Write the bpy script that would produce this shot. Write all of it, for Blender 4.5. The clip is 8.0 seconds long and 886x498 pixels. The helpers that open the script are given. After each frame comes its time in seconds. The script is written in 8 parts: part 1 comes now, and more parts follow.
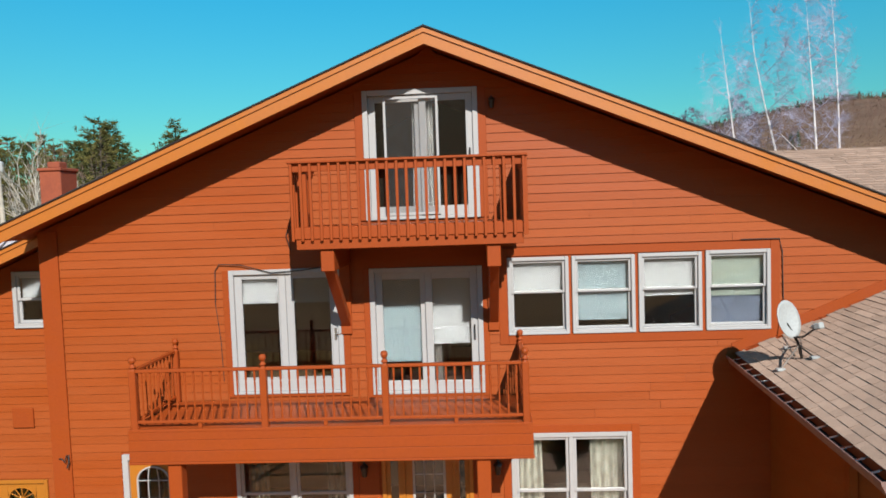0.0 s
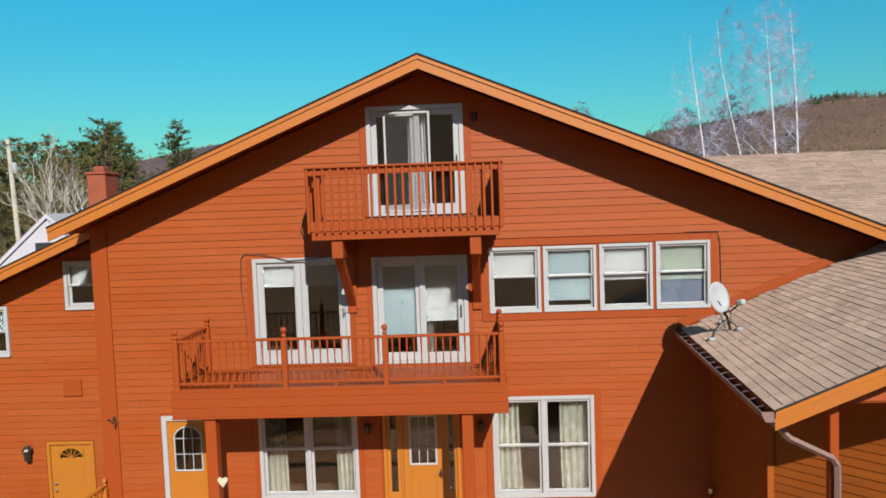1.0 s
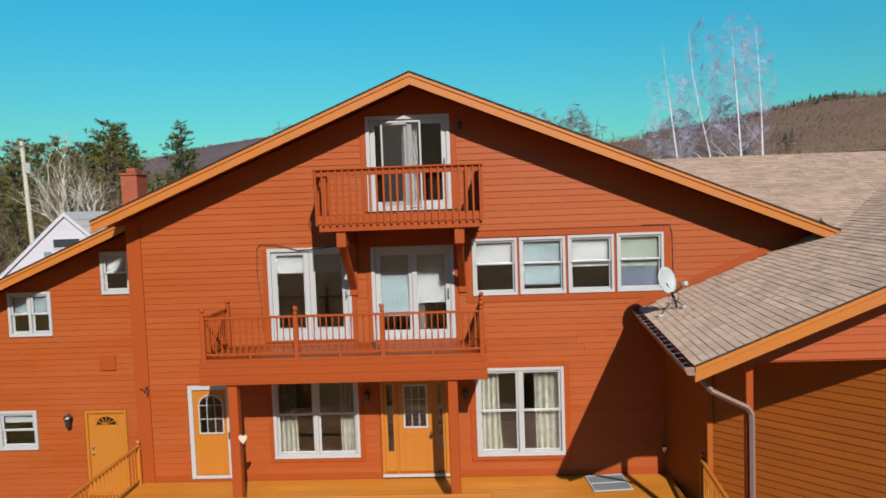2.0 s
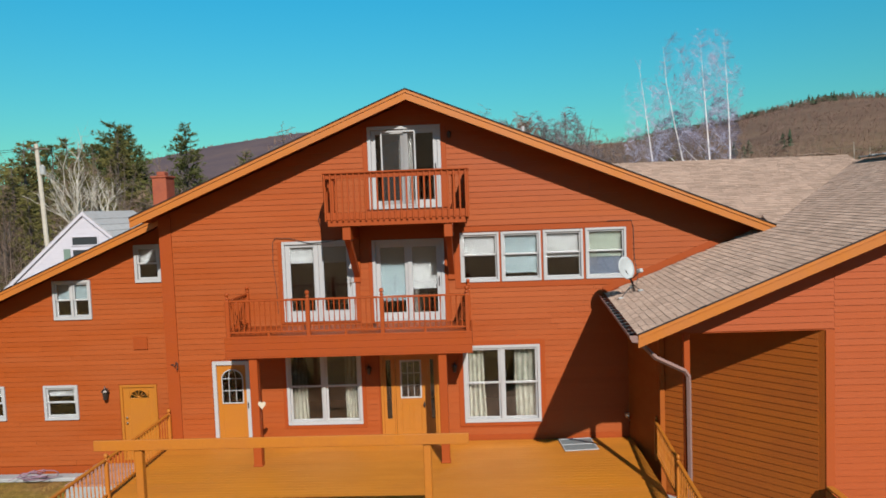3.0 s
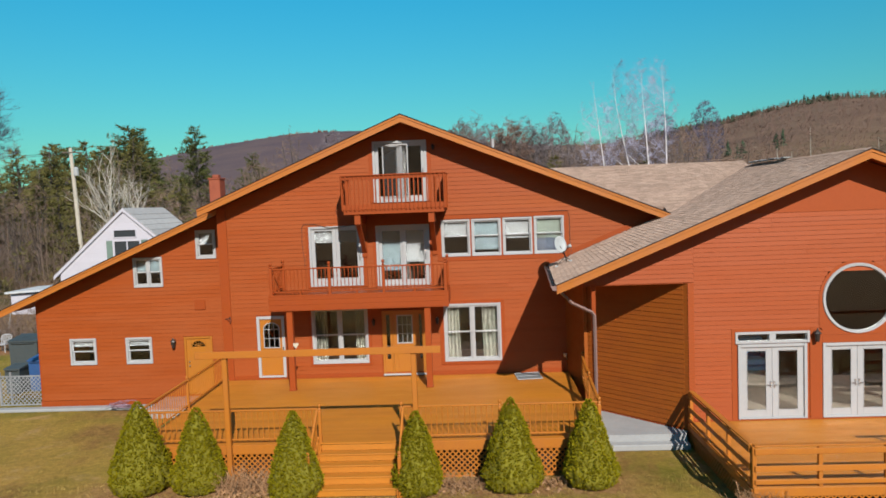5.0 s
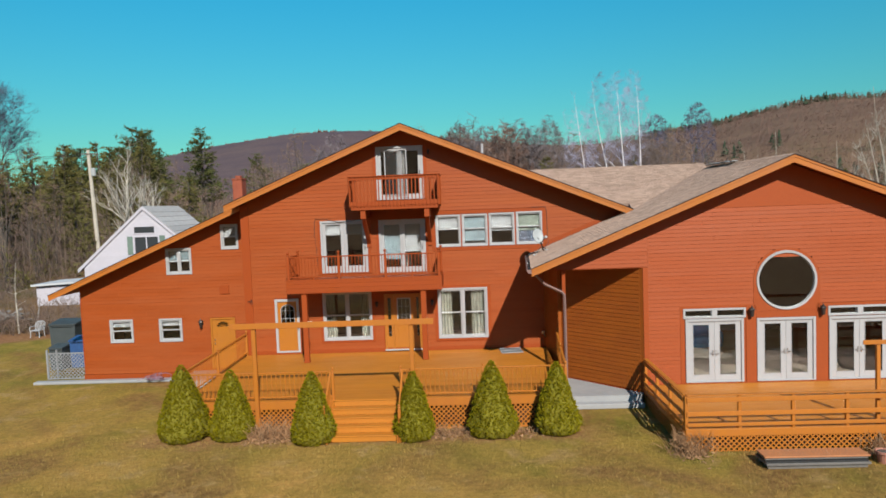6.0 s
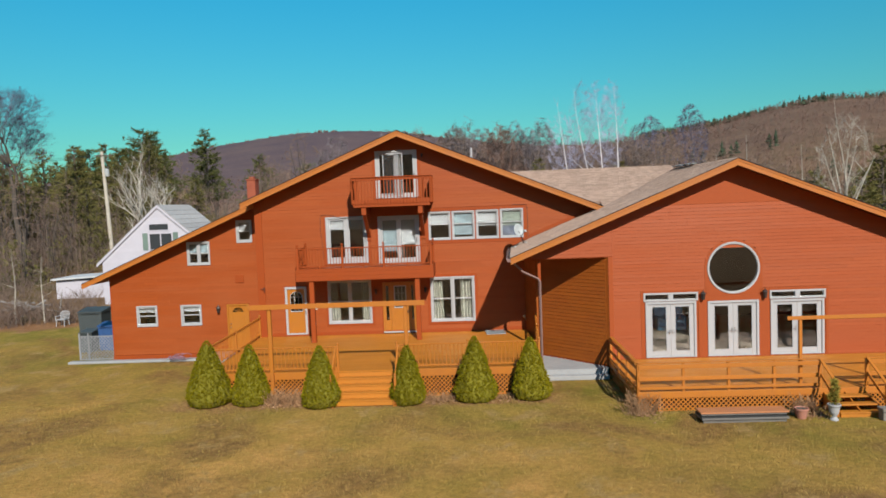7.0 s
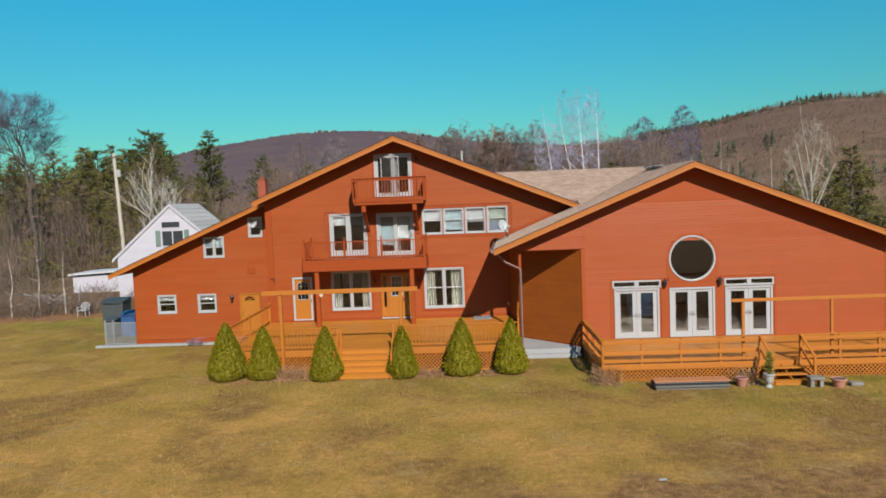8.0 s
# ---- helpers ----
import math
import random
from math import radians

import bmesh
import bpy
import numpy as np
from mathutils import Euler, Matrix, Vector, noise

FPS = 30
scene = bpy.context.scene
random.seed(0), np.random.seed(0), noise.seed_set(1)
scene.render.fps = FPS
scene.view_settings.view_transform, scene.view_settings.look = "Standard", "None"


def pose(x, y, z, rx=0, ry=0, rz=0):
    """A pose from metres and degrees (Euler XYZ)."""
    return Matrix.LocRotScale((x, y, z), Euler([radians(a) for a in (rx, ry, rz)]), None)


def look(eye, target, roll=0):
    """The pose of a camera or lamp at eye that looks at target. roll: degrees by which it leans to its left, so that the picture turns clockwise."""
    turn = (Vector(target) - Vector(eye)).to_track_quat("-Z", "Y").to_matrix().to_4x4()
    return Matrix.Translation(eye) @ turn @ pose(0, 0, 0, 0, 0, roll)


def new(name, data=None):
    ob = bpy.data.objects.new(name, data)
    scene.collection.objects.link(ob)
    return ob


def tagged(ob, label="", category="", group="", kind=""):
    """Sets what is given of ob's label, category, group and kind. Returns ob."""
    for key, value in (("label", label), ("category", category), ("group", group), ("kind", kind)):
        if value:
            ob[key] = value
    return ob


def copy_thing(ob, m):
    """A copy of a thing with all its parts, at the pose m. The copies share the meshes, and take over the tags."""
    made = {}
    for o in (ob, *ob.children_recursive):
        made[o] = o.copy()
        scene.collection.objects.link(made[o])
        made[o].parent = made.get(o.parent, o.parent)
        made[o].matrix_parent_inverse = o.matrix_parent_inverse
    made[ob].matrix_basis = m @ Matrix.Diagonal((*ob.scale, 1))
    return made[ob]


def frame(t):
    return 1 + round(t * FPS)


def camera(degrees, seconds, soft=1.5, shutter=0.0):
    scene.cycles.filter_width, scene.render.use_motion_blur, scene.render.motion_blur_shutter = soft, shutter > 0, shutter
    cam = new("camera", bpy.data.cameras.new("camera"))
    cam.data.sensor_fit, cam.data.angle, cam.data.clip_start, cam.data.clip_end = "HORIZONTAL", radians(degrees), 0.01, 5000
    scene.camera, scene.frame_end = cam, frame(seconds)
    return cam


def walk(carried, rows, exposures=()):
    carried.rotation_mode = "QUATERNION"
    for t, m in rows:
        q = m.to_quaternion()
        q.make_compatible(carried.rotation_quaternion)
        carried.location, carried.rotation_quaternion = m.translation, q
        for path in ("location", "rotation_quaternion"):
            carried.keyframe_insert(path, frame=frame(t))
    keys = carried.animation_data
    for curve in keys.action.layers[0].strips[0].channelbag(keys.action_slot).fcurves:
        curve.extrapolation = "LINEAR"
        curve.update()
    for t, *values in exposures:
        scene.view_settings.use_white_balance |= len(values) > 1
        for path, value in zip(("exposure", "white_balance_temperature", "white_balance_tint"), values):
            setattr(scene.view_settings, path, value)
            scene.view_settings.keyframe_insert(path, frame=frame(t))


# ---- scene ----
cam = camera(63.9, 8.0, 1.7)
METRES = 23.5
ROWS = [
    (0.0, 0.0, 0.0, 0.0, -0.12, -3.48, 1.97),
    (0.5, 0.0028, -0.0438, -0.001, -0.15, -3.52, 2.0),
    (1.0, 0.006, -0.0895, -0.001, -0.23, -3.55, 2.02),
    (1.5, 0.0111, -0.1325, -0.0025, -0.21, -3.58, 2.04),
    (3.0, 0.0245, -0.2796, -0.0065, -0.19, -3.53, 2.09),
    (3.5, 0.0294, -0.3329, -0.0078, -0.18, -3.52, 2.12),
    (4.0, 0.0342, -0.3947, -0.0096, -0.2, -3.52, 2.13),
    (4.5, 0.0396, -0.4694, -0.0124, -0.2, -3.54, 2.16),
    (6.0, 0.053, -0.7046, -0.0201, -0.23, -3.57, 2.18),
    (6.5, 0.0593, -0.7787, -0.0223, -0.22, -3.59, 2.19),
    (7.0, 0.0679, -0.851, -0.0245, -0.21, -3.58, 2.2),
    (7.5, 0.0765, -0.9239, -0.0267, -0.23, -3.59, 2.22),
    (8.0, 0.0834, -0.9957, -0.0286, -0.21, -3.6, 2.25),
]
HOME = pose(0.70, -11.55, 7.4, 0, 0, 2.75)
walk(cam, [(t, HOME @ pose(METRES * x, METRES * y, METRES * z, 90 + pitch, roll, yaw)) for t, x, y, z, yaw, pitch, roll in ROWS],
     ((0.0, 0.54), (1.5, 0.48), (3.0, 0.42), (5.0, 0.40), (8.0, 0.37)))

# ---- daylight ----
SUN = Vector((0.30, -1.0, 0.73)).normalized()          # towards the sun
world = bpy.data.worlds.new("sky")
scene.world = world
world.use_nodes = True
wn, wl = world.node_tree.nodes, world.node_tree.links
sky = wn.new("ShaderNodeTexSky")
sky.sky_type = "NISHITA"
sky.sun_disc = False
sky.sun_elevation = math.asin(SUN.z)
sky.sun_rotation = math.atan2(SUN.x, SUN.y)
sky.air_density, sky.dust_density, sky.ozone_density = 1.3, 0.0, 3.0
tint = wn.new("ShaderNodeMix")
tint.data_type, tint.blend_type = "RGBA", "MULTIPLY"
tint.inputs[0].default_value = 1.0
# the clear sky turns from cyan near the skyline to a deeper blue higher up
where, split, height = wn.new("ShaderNodeTexCoord"), wn.new("ShaderNodeSeparateXYZ"), wn.new("ShaderNodeMapRange")
height.inputs["From Min"].default_value, height.inputs["From Max"].default_value = 0.09, 0.29
deep = wn.new("ShaderNodeMix")
deep.data_type = "RGBA"
deep.inputs[6].default_value, deep.inputs[7].default_value = (0.33, 0.99, 0.95, 1), (0.18, 1.27, 1.44, 1)
wl.new(where.outputs["Generated"], split.inputs[0])
wl.new(split.outputs["Z"], height.inputs["Value"])
wl.new(height.outputs["Result"], deep.inputs[0])
wl.new(deep.outputs[2], tint.inputs[7])
wl.new(sky.outputs[0], tint.inputs[6])
wl.new(tint.outputs[2], wn["Background"].inputs[0])
wn["Background"].inputs[1].default_value = 0.0585
sun = new("sun", bpy.data.lights.new("sun", "SUN"))
sun.data.energy, sun.data.angle, sun.data.color = 4.9, radians(0.55), (1.0, 0.95, 0.86)
sun.matrix_world = look(SUN * 60, (0, 0, 0))


# ---- materials ----
def material(name, rgb, rough=0.6, other=None, scale=2.0, amount=0.5, grain=40.0, bump=0.15, stretch=(1, 1, 1),
             each=0.12, metal=0.0, dirt=0.12, spec=0.5, size=0.01):
    """A surface with a main colour, a second colour in soft patches, fine grain, a small change from piece to piece and a bump."""
    m = bpy.data.materials.new(name)
    m.use_nodes = True
    n, l = m.node_tree.nodes, m.node_tree.links
    bsdf = n["Principled BSDF"]
    geo = n.new("ShaderNodeNewGeometry")
    mapping = n.new("ShaderNodeMapping")
    mapping.inputs["Scale"].default_value = stretch
    l.new(geo.outputs["Position"], mapping.inputs[0])

    def noise_tex(sc, detail, rough_=0.6):
        t = n.new("ShaderNodeTexNoise")
        t.inputs["Scale"].default_value, t.inputs["Detail"].default_value, t.inputs["Roughness"].default_value = sc, detail, rough_
        l.new(mapping.outputs[0], t.inputs["Vector"])
        return t.outputs[0]

    def mix(kind, fac, a, b):
        x = n.new("ShaderNodeMix")
        x.data_type, x.blend_type = "RGBA", kind
        for socket, value in ((x.inputs[0], fac), (x.inputs[6], a), (x.inputs[7], b)):
            if isinstance(value, bpy.types.NodeSocket):
                l.new(value, socket)
            elif isinstance(value, (int, float)):
                socket.default_value = value
            else:
                socket.default_value = (*value, 1)
        return x.outputs[2]

    def ramp(value, lo, hi, a=0.0, b=1.0):
        r = n.new("ShaderNodeMapRange")
        for i, q in enumerate((lo, hi, a, b)):
            r.inputs[i + 1].default_value = q
        l.new(value, r.inputs[0])
        return r.outputs[0]

    big, fine = noise_tex(scale, 3), noise_tex(grain, 4, 0.7)
    other = other or tuple(c * 0.72 for c in rgb)
    col = mix("MIX", ramp(big, 0.38, 0.66, 0, amount), rgb, other)
    col = mix("MULTIPLY", 1.0, col, mix("MIX", ramp(fine, 0.3, 0.7), (1 - dirt,) * 3, (1 + dirt,) * 3))
    info = n.new("ShaderNodeObjectInfo")
    col = mix("MULTIPLY", 1.0, col, mix("MIX", info.outputs["Random"], (1 - each,) * 3, (1 + each,) * 3))
    l.new(col, bsdf.inputs["Base Color"])
    l.new(ramp(big, 0.3, 0.7, max(0.02, rough - 0.09), min(1, rough + 0.09)), bsdf.inputs["Roughness"])
    bsdf.inputs["Metallic"].default_value = metal
    bsdf.inputs["Specular IOR Level"].default_value = spec
    if bump:
        bp = n.new("ShaderNodeBump")
        bp.inputs["Strength"].default_value, bp.inputs["Distance"].default_value = bump, size
        l.new(fine, bp.inputs["Height"])
        l.new(bp.outputs[0], bsdf.inputs["Normal"])
    return m


def island_vary(m, amount):
    """Let each loose piece of a joined mesh differ a little in brightness."""
    n, l = m.node_tree.nodes, m.node_tree.links
    bsdf = n["Principled BSDF"]
    src = bsdf.inputs["Base Color"].links[0].from_socket
    geo = n.new("ShaderNodeNewGeometry")
    r = n.new("ShaderNodeMapRange")
    r.inputs[3].default_value, r.inputs[4].default_value = 1 - amount, 1 + amount
    l.new(geo.outputs["Random Per Island"], r.inputs[0])
    x = n.new("ShaderNodeVectorMath")
    x.operation = "SCALE"
    l.new(src, x.inputs[0])
    l.new(r.outputs[0], x.inputs["Scale"])
    l.new(x.outputs[0], bsdf.inputs["Base Color"])
    return m


RED = material("red_siding_paint", (0.2622, 0.05092, 0.00722), 0.55, (0.2774, 0.06232, 0.01292), 1.1, 0.75, 30, 0.2, (0.25, 1, 1.6), 0.04, dirt=0.06, spec=0.22)
RED_HALL = material("faded_red_siding_paint", (0.285, 0.05852, 0.0133), 0.55, (0.2774, 0.0532, 0.01064), 1.1, 0.75, 30, 0.2, (0.25, 1, 1.6), 0.04, dirt=0.06, spec=0.25)
NICHEWOOD = material("brown_orange_siding_stain", (0.2622, 0.0684, 0.00874), 0.6, (0.228, 0.05624, 0.00798), 1.1, 0.75, 30, 0.2, (0.25, 1, 1.6), 0.05, dirt=0.08, spec=0.2)
REDTRIM_HALL = material("faded_red_trim_paint", (0.2812, 0.05624, 0.01178), 0.55, (0.266, 0.05092, 0.01064), 2, 0.5, 25, 0.12, each=0.03, dirt=0.06, spec=0.25)
REDTRIM = material("red_trim_paint", (0.2622, 0.04788, 0.0076), 0.55, (0.247, 0.04332, 0.0076), 2, 0.5, 25, 0.12, each=0.03, dirt=0.06, spec=0.22)
ORANGE = material("orange_fascia_paint", (0.38, 0.1201, 0.01672), 0.45, (0.3268, 0.09728, 0.01672), 1.5, 0.5, 30, 0.15, (1, 1, 1), 0.05, dirt=0.07)
DECK = material("orange_deck_stain", (0.4142, 0.1459, 0.00988), 0.6, (0.342, 0.114, 0.00836), 0.8, 0.7, 35, 0.2, (0.5, 1.5, 1), 0.06, dirt=0.09)
DECKRAIL = material("orange_rail_stain", (0.3876, 0.1246, 0.00912), 0.55, (0.3306, 0.1003, 0.0076), 2, 0.5, 35, 0.15, each=0.06, dirt=0.08)
DOOR = material("orange_door_paint", (0.3572, 0.1269, 0.01444), 0.4, (0.3222, 0.1064, 0.0114), 2, 0.4, 30, 0.06, each=0.02, dirt=0.04)
WHITE = material("white_window_paint", (0.346, 0.343, 0.350), 0.45, (0.307, 0.304, 0.311), 4, 0.4, 30, 0.05, each=0.02, dirt=0.04)
SHADE = material("white_roller_shade", (0.2005, 0.2060, 0.2190), 0.8, (0.186, 0.191, 0.204), 3, 0.4, 60, 0.05, each=0.02, dirt=0.03)
# blue cloth, also used for one shade that hangs in shadow
SHADE_BLUE = material("pale_blue_roller_shade", (0.114, 0.152, 0.1733), 0.8, (0.1049, 0.1406, 0.1596), 3, 0.4, 60, 0.05, each=0.03, dirt=0.03)
SHADE_GREEN = material("pale_green_roller_shade", (0.1216, 0.1444, 0.1254), 0.8, (0.1102, 0.1307, 0.114), 3, 0.4, 60, 0.05, each=0.03, dirt=0.03)
CURTAIN = material("cream_patterned_curtain", (0.1786, 0.171, 0.1444), 0.9, (0.076, 0.076, 0.05928), 16, 0.8, 60, 0.1, (1, 1, 0.35), 0.05, dirt=0.08)
SHEER = material("white_sheer_curtain", (0.2736, 0.266, 0.266), 0.9, (0.228, 0.2204, 0.2204), 8, 0.5, 60, 0.05, each=0.02)
# far darker than plaster, so the rooms behind the glass look unlit
INSIDE = material("darkened_room_plaster", (0.060, 0.054, 0.050), 0.9, (0.051, 0.046, 0.043), 1, 0.5, 30, 0.05, each=0.02)
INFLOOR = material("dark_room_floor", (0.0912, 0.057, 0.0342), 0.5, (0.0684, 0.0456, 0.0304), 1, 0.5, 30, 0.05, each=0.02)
SHINGLE = material("tan_asphalt_shingle", (0.2827, 0.1991, 0.1558), 0.92, (0.2318, 0.1611, 0.1262), 1.6, 0.7, 90, 0.5, each=0.09, dirt=0.2, spec=0.1)
SHINGLE_JOINED = island_vary(material("tan_asphalt_shingle_far", (0.2827, 0.1991, 0.1558), 0.92, (0.2318, 0.1611, 0.1262), 0.9, 0.6, 90, 0.5, each=0.0, dirt=0.2, spec=0.1), 0.17)
for m_ in (SHINGLE, SHINGLE_JOINED):
    m_.node_tree.nodes["Principled BSDF"].inputs["Diffuse Roughness"].default_value = 1.0
# roof edges, and the dark sheets and strips that stand in for shade
FELT_AND_SHADE = material("dark_roof_edge_and_shade", (0.0266, 0.0228, 0.0228), 0.9, None, 3, 0.5, 60, 0.2, spec=0.2)
GUTTER = material("mauve_brown_gutter", (0.2204, 0.1368, 0.1216), 0.6, (0.1824, 0.1102, 0.0988), 3, 0.5, 30, 0.05, each=0.03, spec=0.25)
CONCRETE = material("pale_grey_concrete", (0.288, 0.288, 0.288), 0.85, (0.2303, 0.2303, 0.2364), 1.2, 0.7, 50, 0.3, each=0.03)
BRONZE = material("dark_bronze_lantern", (0.057, 0.04712, 0.0418), 0.45, None, 5, 0.5, 40, 0.1, metal=0.6)
STEEL = material("brushed_steel", (0.55, 0.55, 0.55), 0.3, (0.4, 0.4, 0.4), 6, 0.5, 80, 0.05, metal=1.0)
DISHGREY = material("light_grey_dish_paint", (0.3572, 0.3686, 0.3686), 0.45, (0.3169, 0.3283, 0.3283), 3, 0.5, 30, 0.05)
BLACK = material("black_cable", (0.0152, 0.0152, 0.0152), 0.6, None, 5, 0.3, 40, 0.0)
CHIMNEY = material("red_painted_chimney", (0.2531, 0.05776, 0.0228), 0.7, (0.2075, 0.04636, 0.0228), 3, 0.6, 30, 0.3, each=0.03)


def glass_material():
    m = bpy.data.materials.new("window_glass")
    m.use_nodes = True
    n = m.node_tree.nodes
    b = n["Principled BSDF"]
    b.inputs["Base Color"].default_value = (0.80, 0.84, 0.84, 1)
    b.inputs["Roughness"].default_value = 0.0
    b.inputs["Transmission Weight"].default_value = 1.0
    b.inputs["IOR"].default_value = 1.65
    t = n.new("ShaderNodeTexNoise")
    t.inputs["Scale"].default_value = 1.3
    p = n.new("ShaderNodeBump")
    p.inputs["Strength"].default_value, p.inputs["Distance"].default_value = 0.04, 0.02
    m.node_tree.links.new(t.outputs[0], p.inputs["Height"])
    m.node_tree.links.new(p.outputs[0], b.inputs["Normal"])
    return m


GLASS = glass_material()


# ---- building shapes ----
def _box_faces():
    """The corners and faces of a box with its edges cut off; each corner has one vertex for each of its three sides."""
    ids, sgn = {}, [(a, b, c) for a in (-1, 1) for b in (-1, 1) for c in (-1, 1)]
    for s in sgn:
        for k in range(3):
            ids[s, k] = len(ids)
    faces = []
    for k in range(3):
        l, m = (k + 1) % 3, (k + 2) % 3
        for s in (-1, 1):
            ring = []
            for a, b in ((-1, -1), (1, -1), (1, 1), (-1, 1)):
                c = [0, 0, 0]
                c[k], c[l], c[m] = s, a, b
                ring.append(ids[tuple(c), k])
            faces.append(ring if s > 0 else ring[::-1])
        for s in (-1, 1):
            for t in (-1, 1):
                c0, c1 = [0, 0, 0], [0, 0, 0]
                c0[k], c0[l], c0[m] = s, t, -1
                c1[k], c1[l], c1[m] = s, t, 1
                ring = [ids[tuple(c0), k], ids[tuple(c0), l], ids[tuple(c1), l], ids[tuple(c1), k]]
                faces.append(ring if s * t > 0 else ring[::-1])
    for s in sgn:
        ring = [ids[s, 0], ids[s, 1], ids[s, 2]]
        faces.append(ring if s[0] * s[1] * s[2] > 0 else ring[::-1])
    return ids, faces


BOX_IDS, BOX_FACES = _box_faces()


class Shape:
    """Collects vertices and faces, in world metres."""

    def __init__(self):
        self.v, self.f = [], []

    def add(self, vs, fs):
        n = len(self.v)
        self.v += [tuple(p) for p in vs]
        self.f += [tuple(i + n for i in q) for q in fs]
        return self

    def box(self, x0, x1, y0, y1, z0, z1, c=0.004, m=None):
        """A box with its edges cut off by c, turned by m."""
        h = ((x1 - x0) / 2, (y1 - y0) / 2, (z1 - z0) / 2)
        o = ((x1 + x0) / 2, (y1 + y0) / 2, (z1 + z0) / 2)
        c = min(c, 0.45 * min(h))
        vs = [None] * 24
        for (s, k), i in BOX_IDS.items():
            p = Vector([o[a] + s[a] * (h[a] - (0 if a == k else c)) for a in range(3)])
            vs[i] = m @ p if m else p
        return self.add(vs, BOX_FACES)

    def beam(self, p, q, w, h, c=0.004, up=(0, 0, 1)):
        """A bar from p to q, w wide and h high."""
        p, q = Vector(p), Vector(q)
        d = (q - p).normalized()
        side = d.cross(Vector(up))
        side = side.normalized() if side.length > 1e-6 else Vector((1, 0, 0))
        top = side.cross(d)
        m = Matrix((side, d, top)).transposed().to_4x4()
        m.translation = (p + q) / 2
        n = (q - p).length / 2
        return self.box(-w / 2, w / 2, -n, n, -h / 2, h / 2, c, m)

    def slab(self, pts, a, b, plane="xz"):
        """A flat outline in one plane, thick from a to b along the third axis."""
        put = {"xz": lambda u, v, w: (u, w, v), "yz": lambda u, v, w: (w, u, v), "xy": lambda u, v, w: (u, v, w)}[plane]
        n = len(pts)
        area = sum(pts[i][0] * pts[(i + 1) % n][1] - pts[(i + 1) % n][0] * pts[i][1] for i in range(n))
        if (area > 0) == (plane == "xz"):
            pts = pts[::-1]
        lo, hi = min(a, b), max(a, b)
        vs = [put(u, v, lo) for u, v in pts] + [put(u, v, hi) for u, v in pts]
        fs = [list(range(n))[::-1], [n + i for i in range(n)]] + [[i, (i + 1) % n, n + (i + 1) % n, n + i] for i in range(n)]
        return self.add(vs, fs)

    def tube(self, path, radii, n=6, cap=True):
        """A round bar along a path, of changing thickness."""
        path = [Vector(p) for p in path]
        radii = radii if isinstance(radii, (list, tuple)) else [radii] * len(path)
        base = len(self.v)
        prev = None
        for i, p in enumerate(path):
            d = (path[min(i + 1, len(path) - 1)] - path[max(i - 1, 0)]).normalized()
            if prev is None:
                side = d.cross(Vector((0, 0, 1)) if abs(d.z) < 0.9 else Vector((1, 0, 0))).normalized()
            else:
                side = (prev - d * prev.dot(d)).normalized()
            prev = side
            other = d.cross(side)
            for k in range(n):
                a = 2 * math.pi * k / n
                self.v.append(tuple(p + radii[i] * (math.cos(a) * side + math.sin(a) * other)))
        for i in range(len(path) - 1):
            for k in range(n):
                a, b = base + i * n + k, base + i * n + (k + 1) % n
                self.f.append((a, b, b + n, a + n))
        if cap:
            self.f.append(tuple(base + k for k in range(n))[::-1])
            self.f.append(tuple(base + (len(path) - 1) * n + k for k in range(n)))
        return self

    def lathe(self, profile, centre, n=12, sx=1.0, sy=1.0):
        """A turned shape: profile of (radius, height) from below upwards."""
        base, (x, y, z) = len(self.v), centre
        for r, h in profile:
            for k in range(n):
                a = 2 * math.pi * k / n
                self.v.append((x + sx * r * math.cos(a), y + sy * r * math.sin(a), z + h))
        for i in range(len(profile) - 1):
            for k in range(n):
                a, b = base + i * n + k, base + i * n + (k + 1) % n
                self.f.append((a, b, b + n, a + n))
        self.f.append(tuple(base + k for k in range(n))[::-1])
        self.f.append(tuple(base + (len(profile) - 1) * n + k for k in range(n)))
        return self


ORIGIN = {}


def _mesh(name, sh, mat, o, smooth=False):
    me = bpy.data.meshes.new(name)
    v = np.array(sh.v, dtype=np.float64).reshape(-1, 3) - np.array(o)
    me.from_pydata(v.tolist(), [], sh.f)
    me.materials.append(mat)
    if smooth:
        me.polygons.foreach_set("use_smooth", [True] * len(me.polygons))
    return me


def thing(name, base, label, category, group="", kind=""):
    """A thing made of parts: an empty at its base."""
    ob = new(name)
    ob.empty_display_size = 0.1
    ob.location = base
    ORIGIN[ob.name] = tuple(base)
    return tagged(ob, label, category, group, kind)


def solid(name, sh, mat, base, label, category, group="", kind="", smooth=False):
    """A thing that is one mesh (and may carry parts)."""
    ob = new(name, _mesh(name, sh, mat, base, smooth))
    ob.location = base
    ORIGIN[ob.name] = tuple(base)
    return tagged(ob, label, category, group, kind)


def part(name, sh, mat, parent, label="", smooth=False, kind=""):
    """One mesh under a thing or under a part."""
    o = ORIGIN[parent.name]
    ob = new(name, _mesh(name, sh, mat, o, smooth))
    ob.parent = parent
    ORIGIN[ob.name] = o
    return tagged(ob, label, kind=kind)


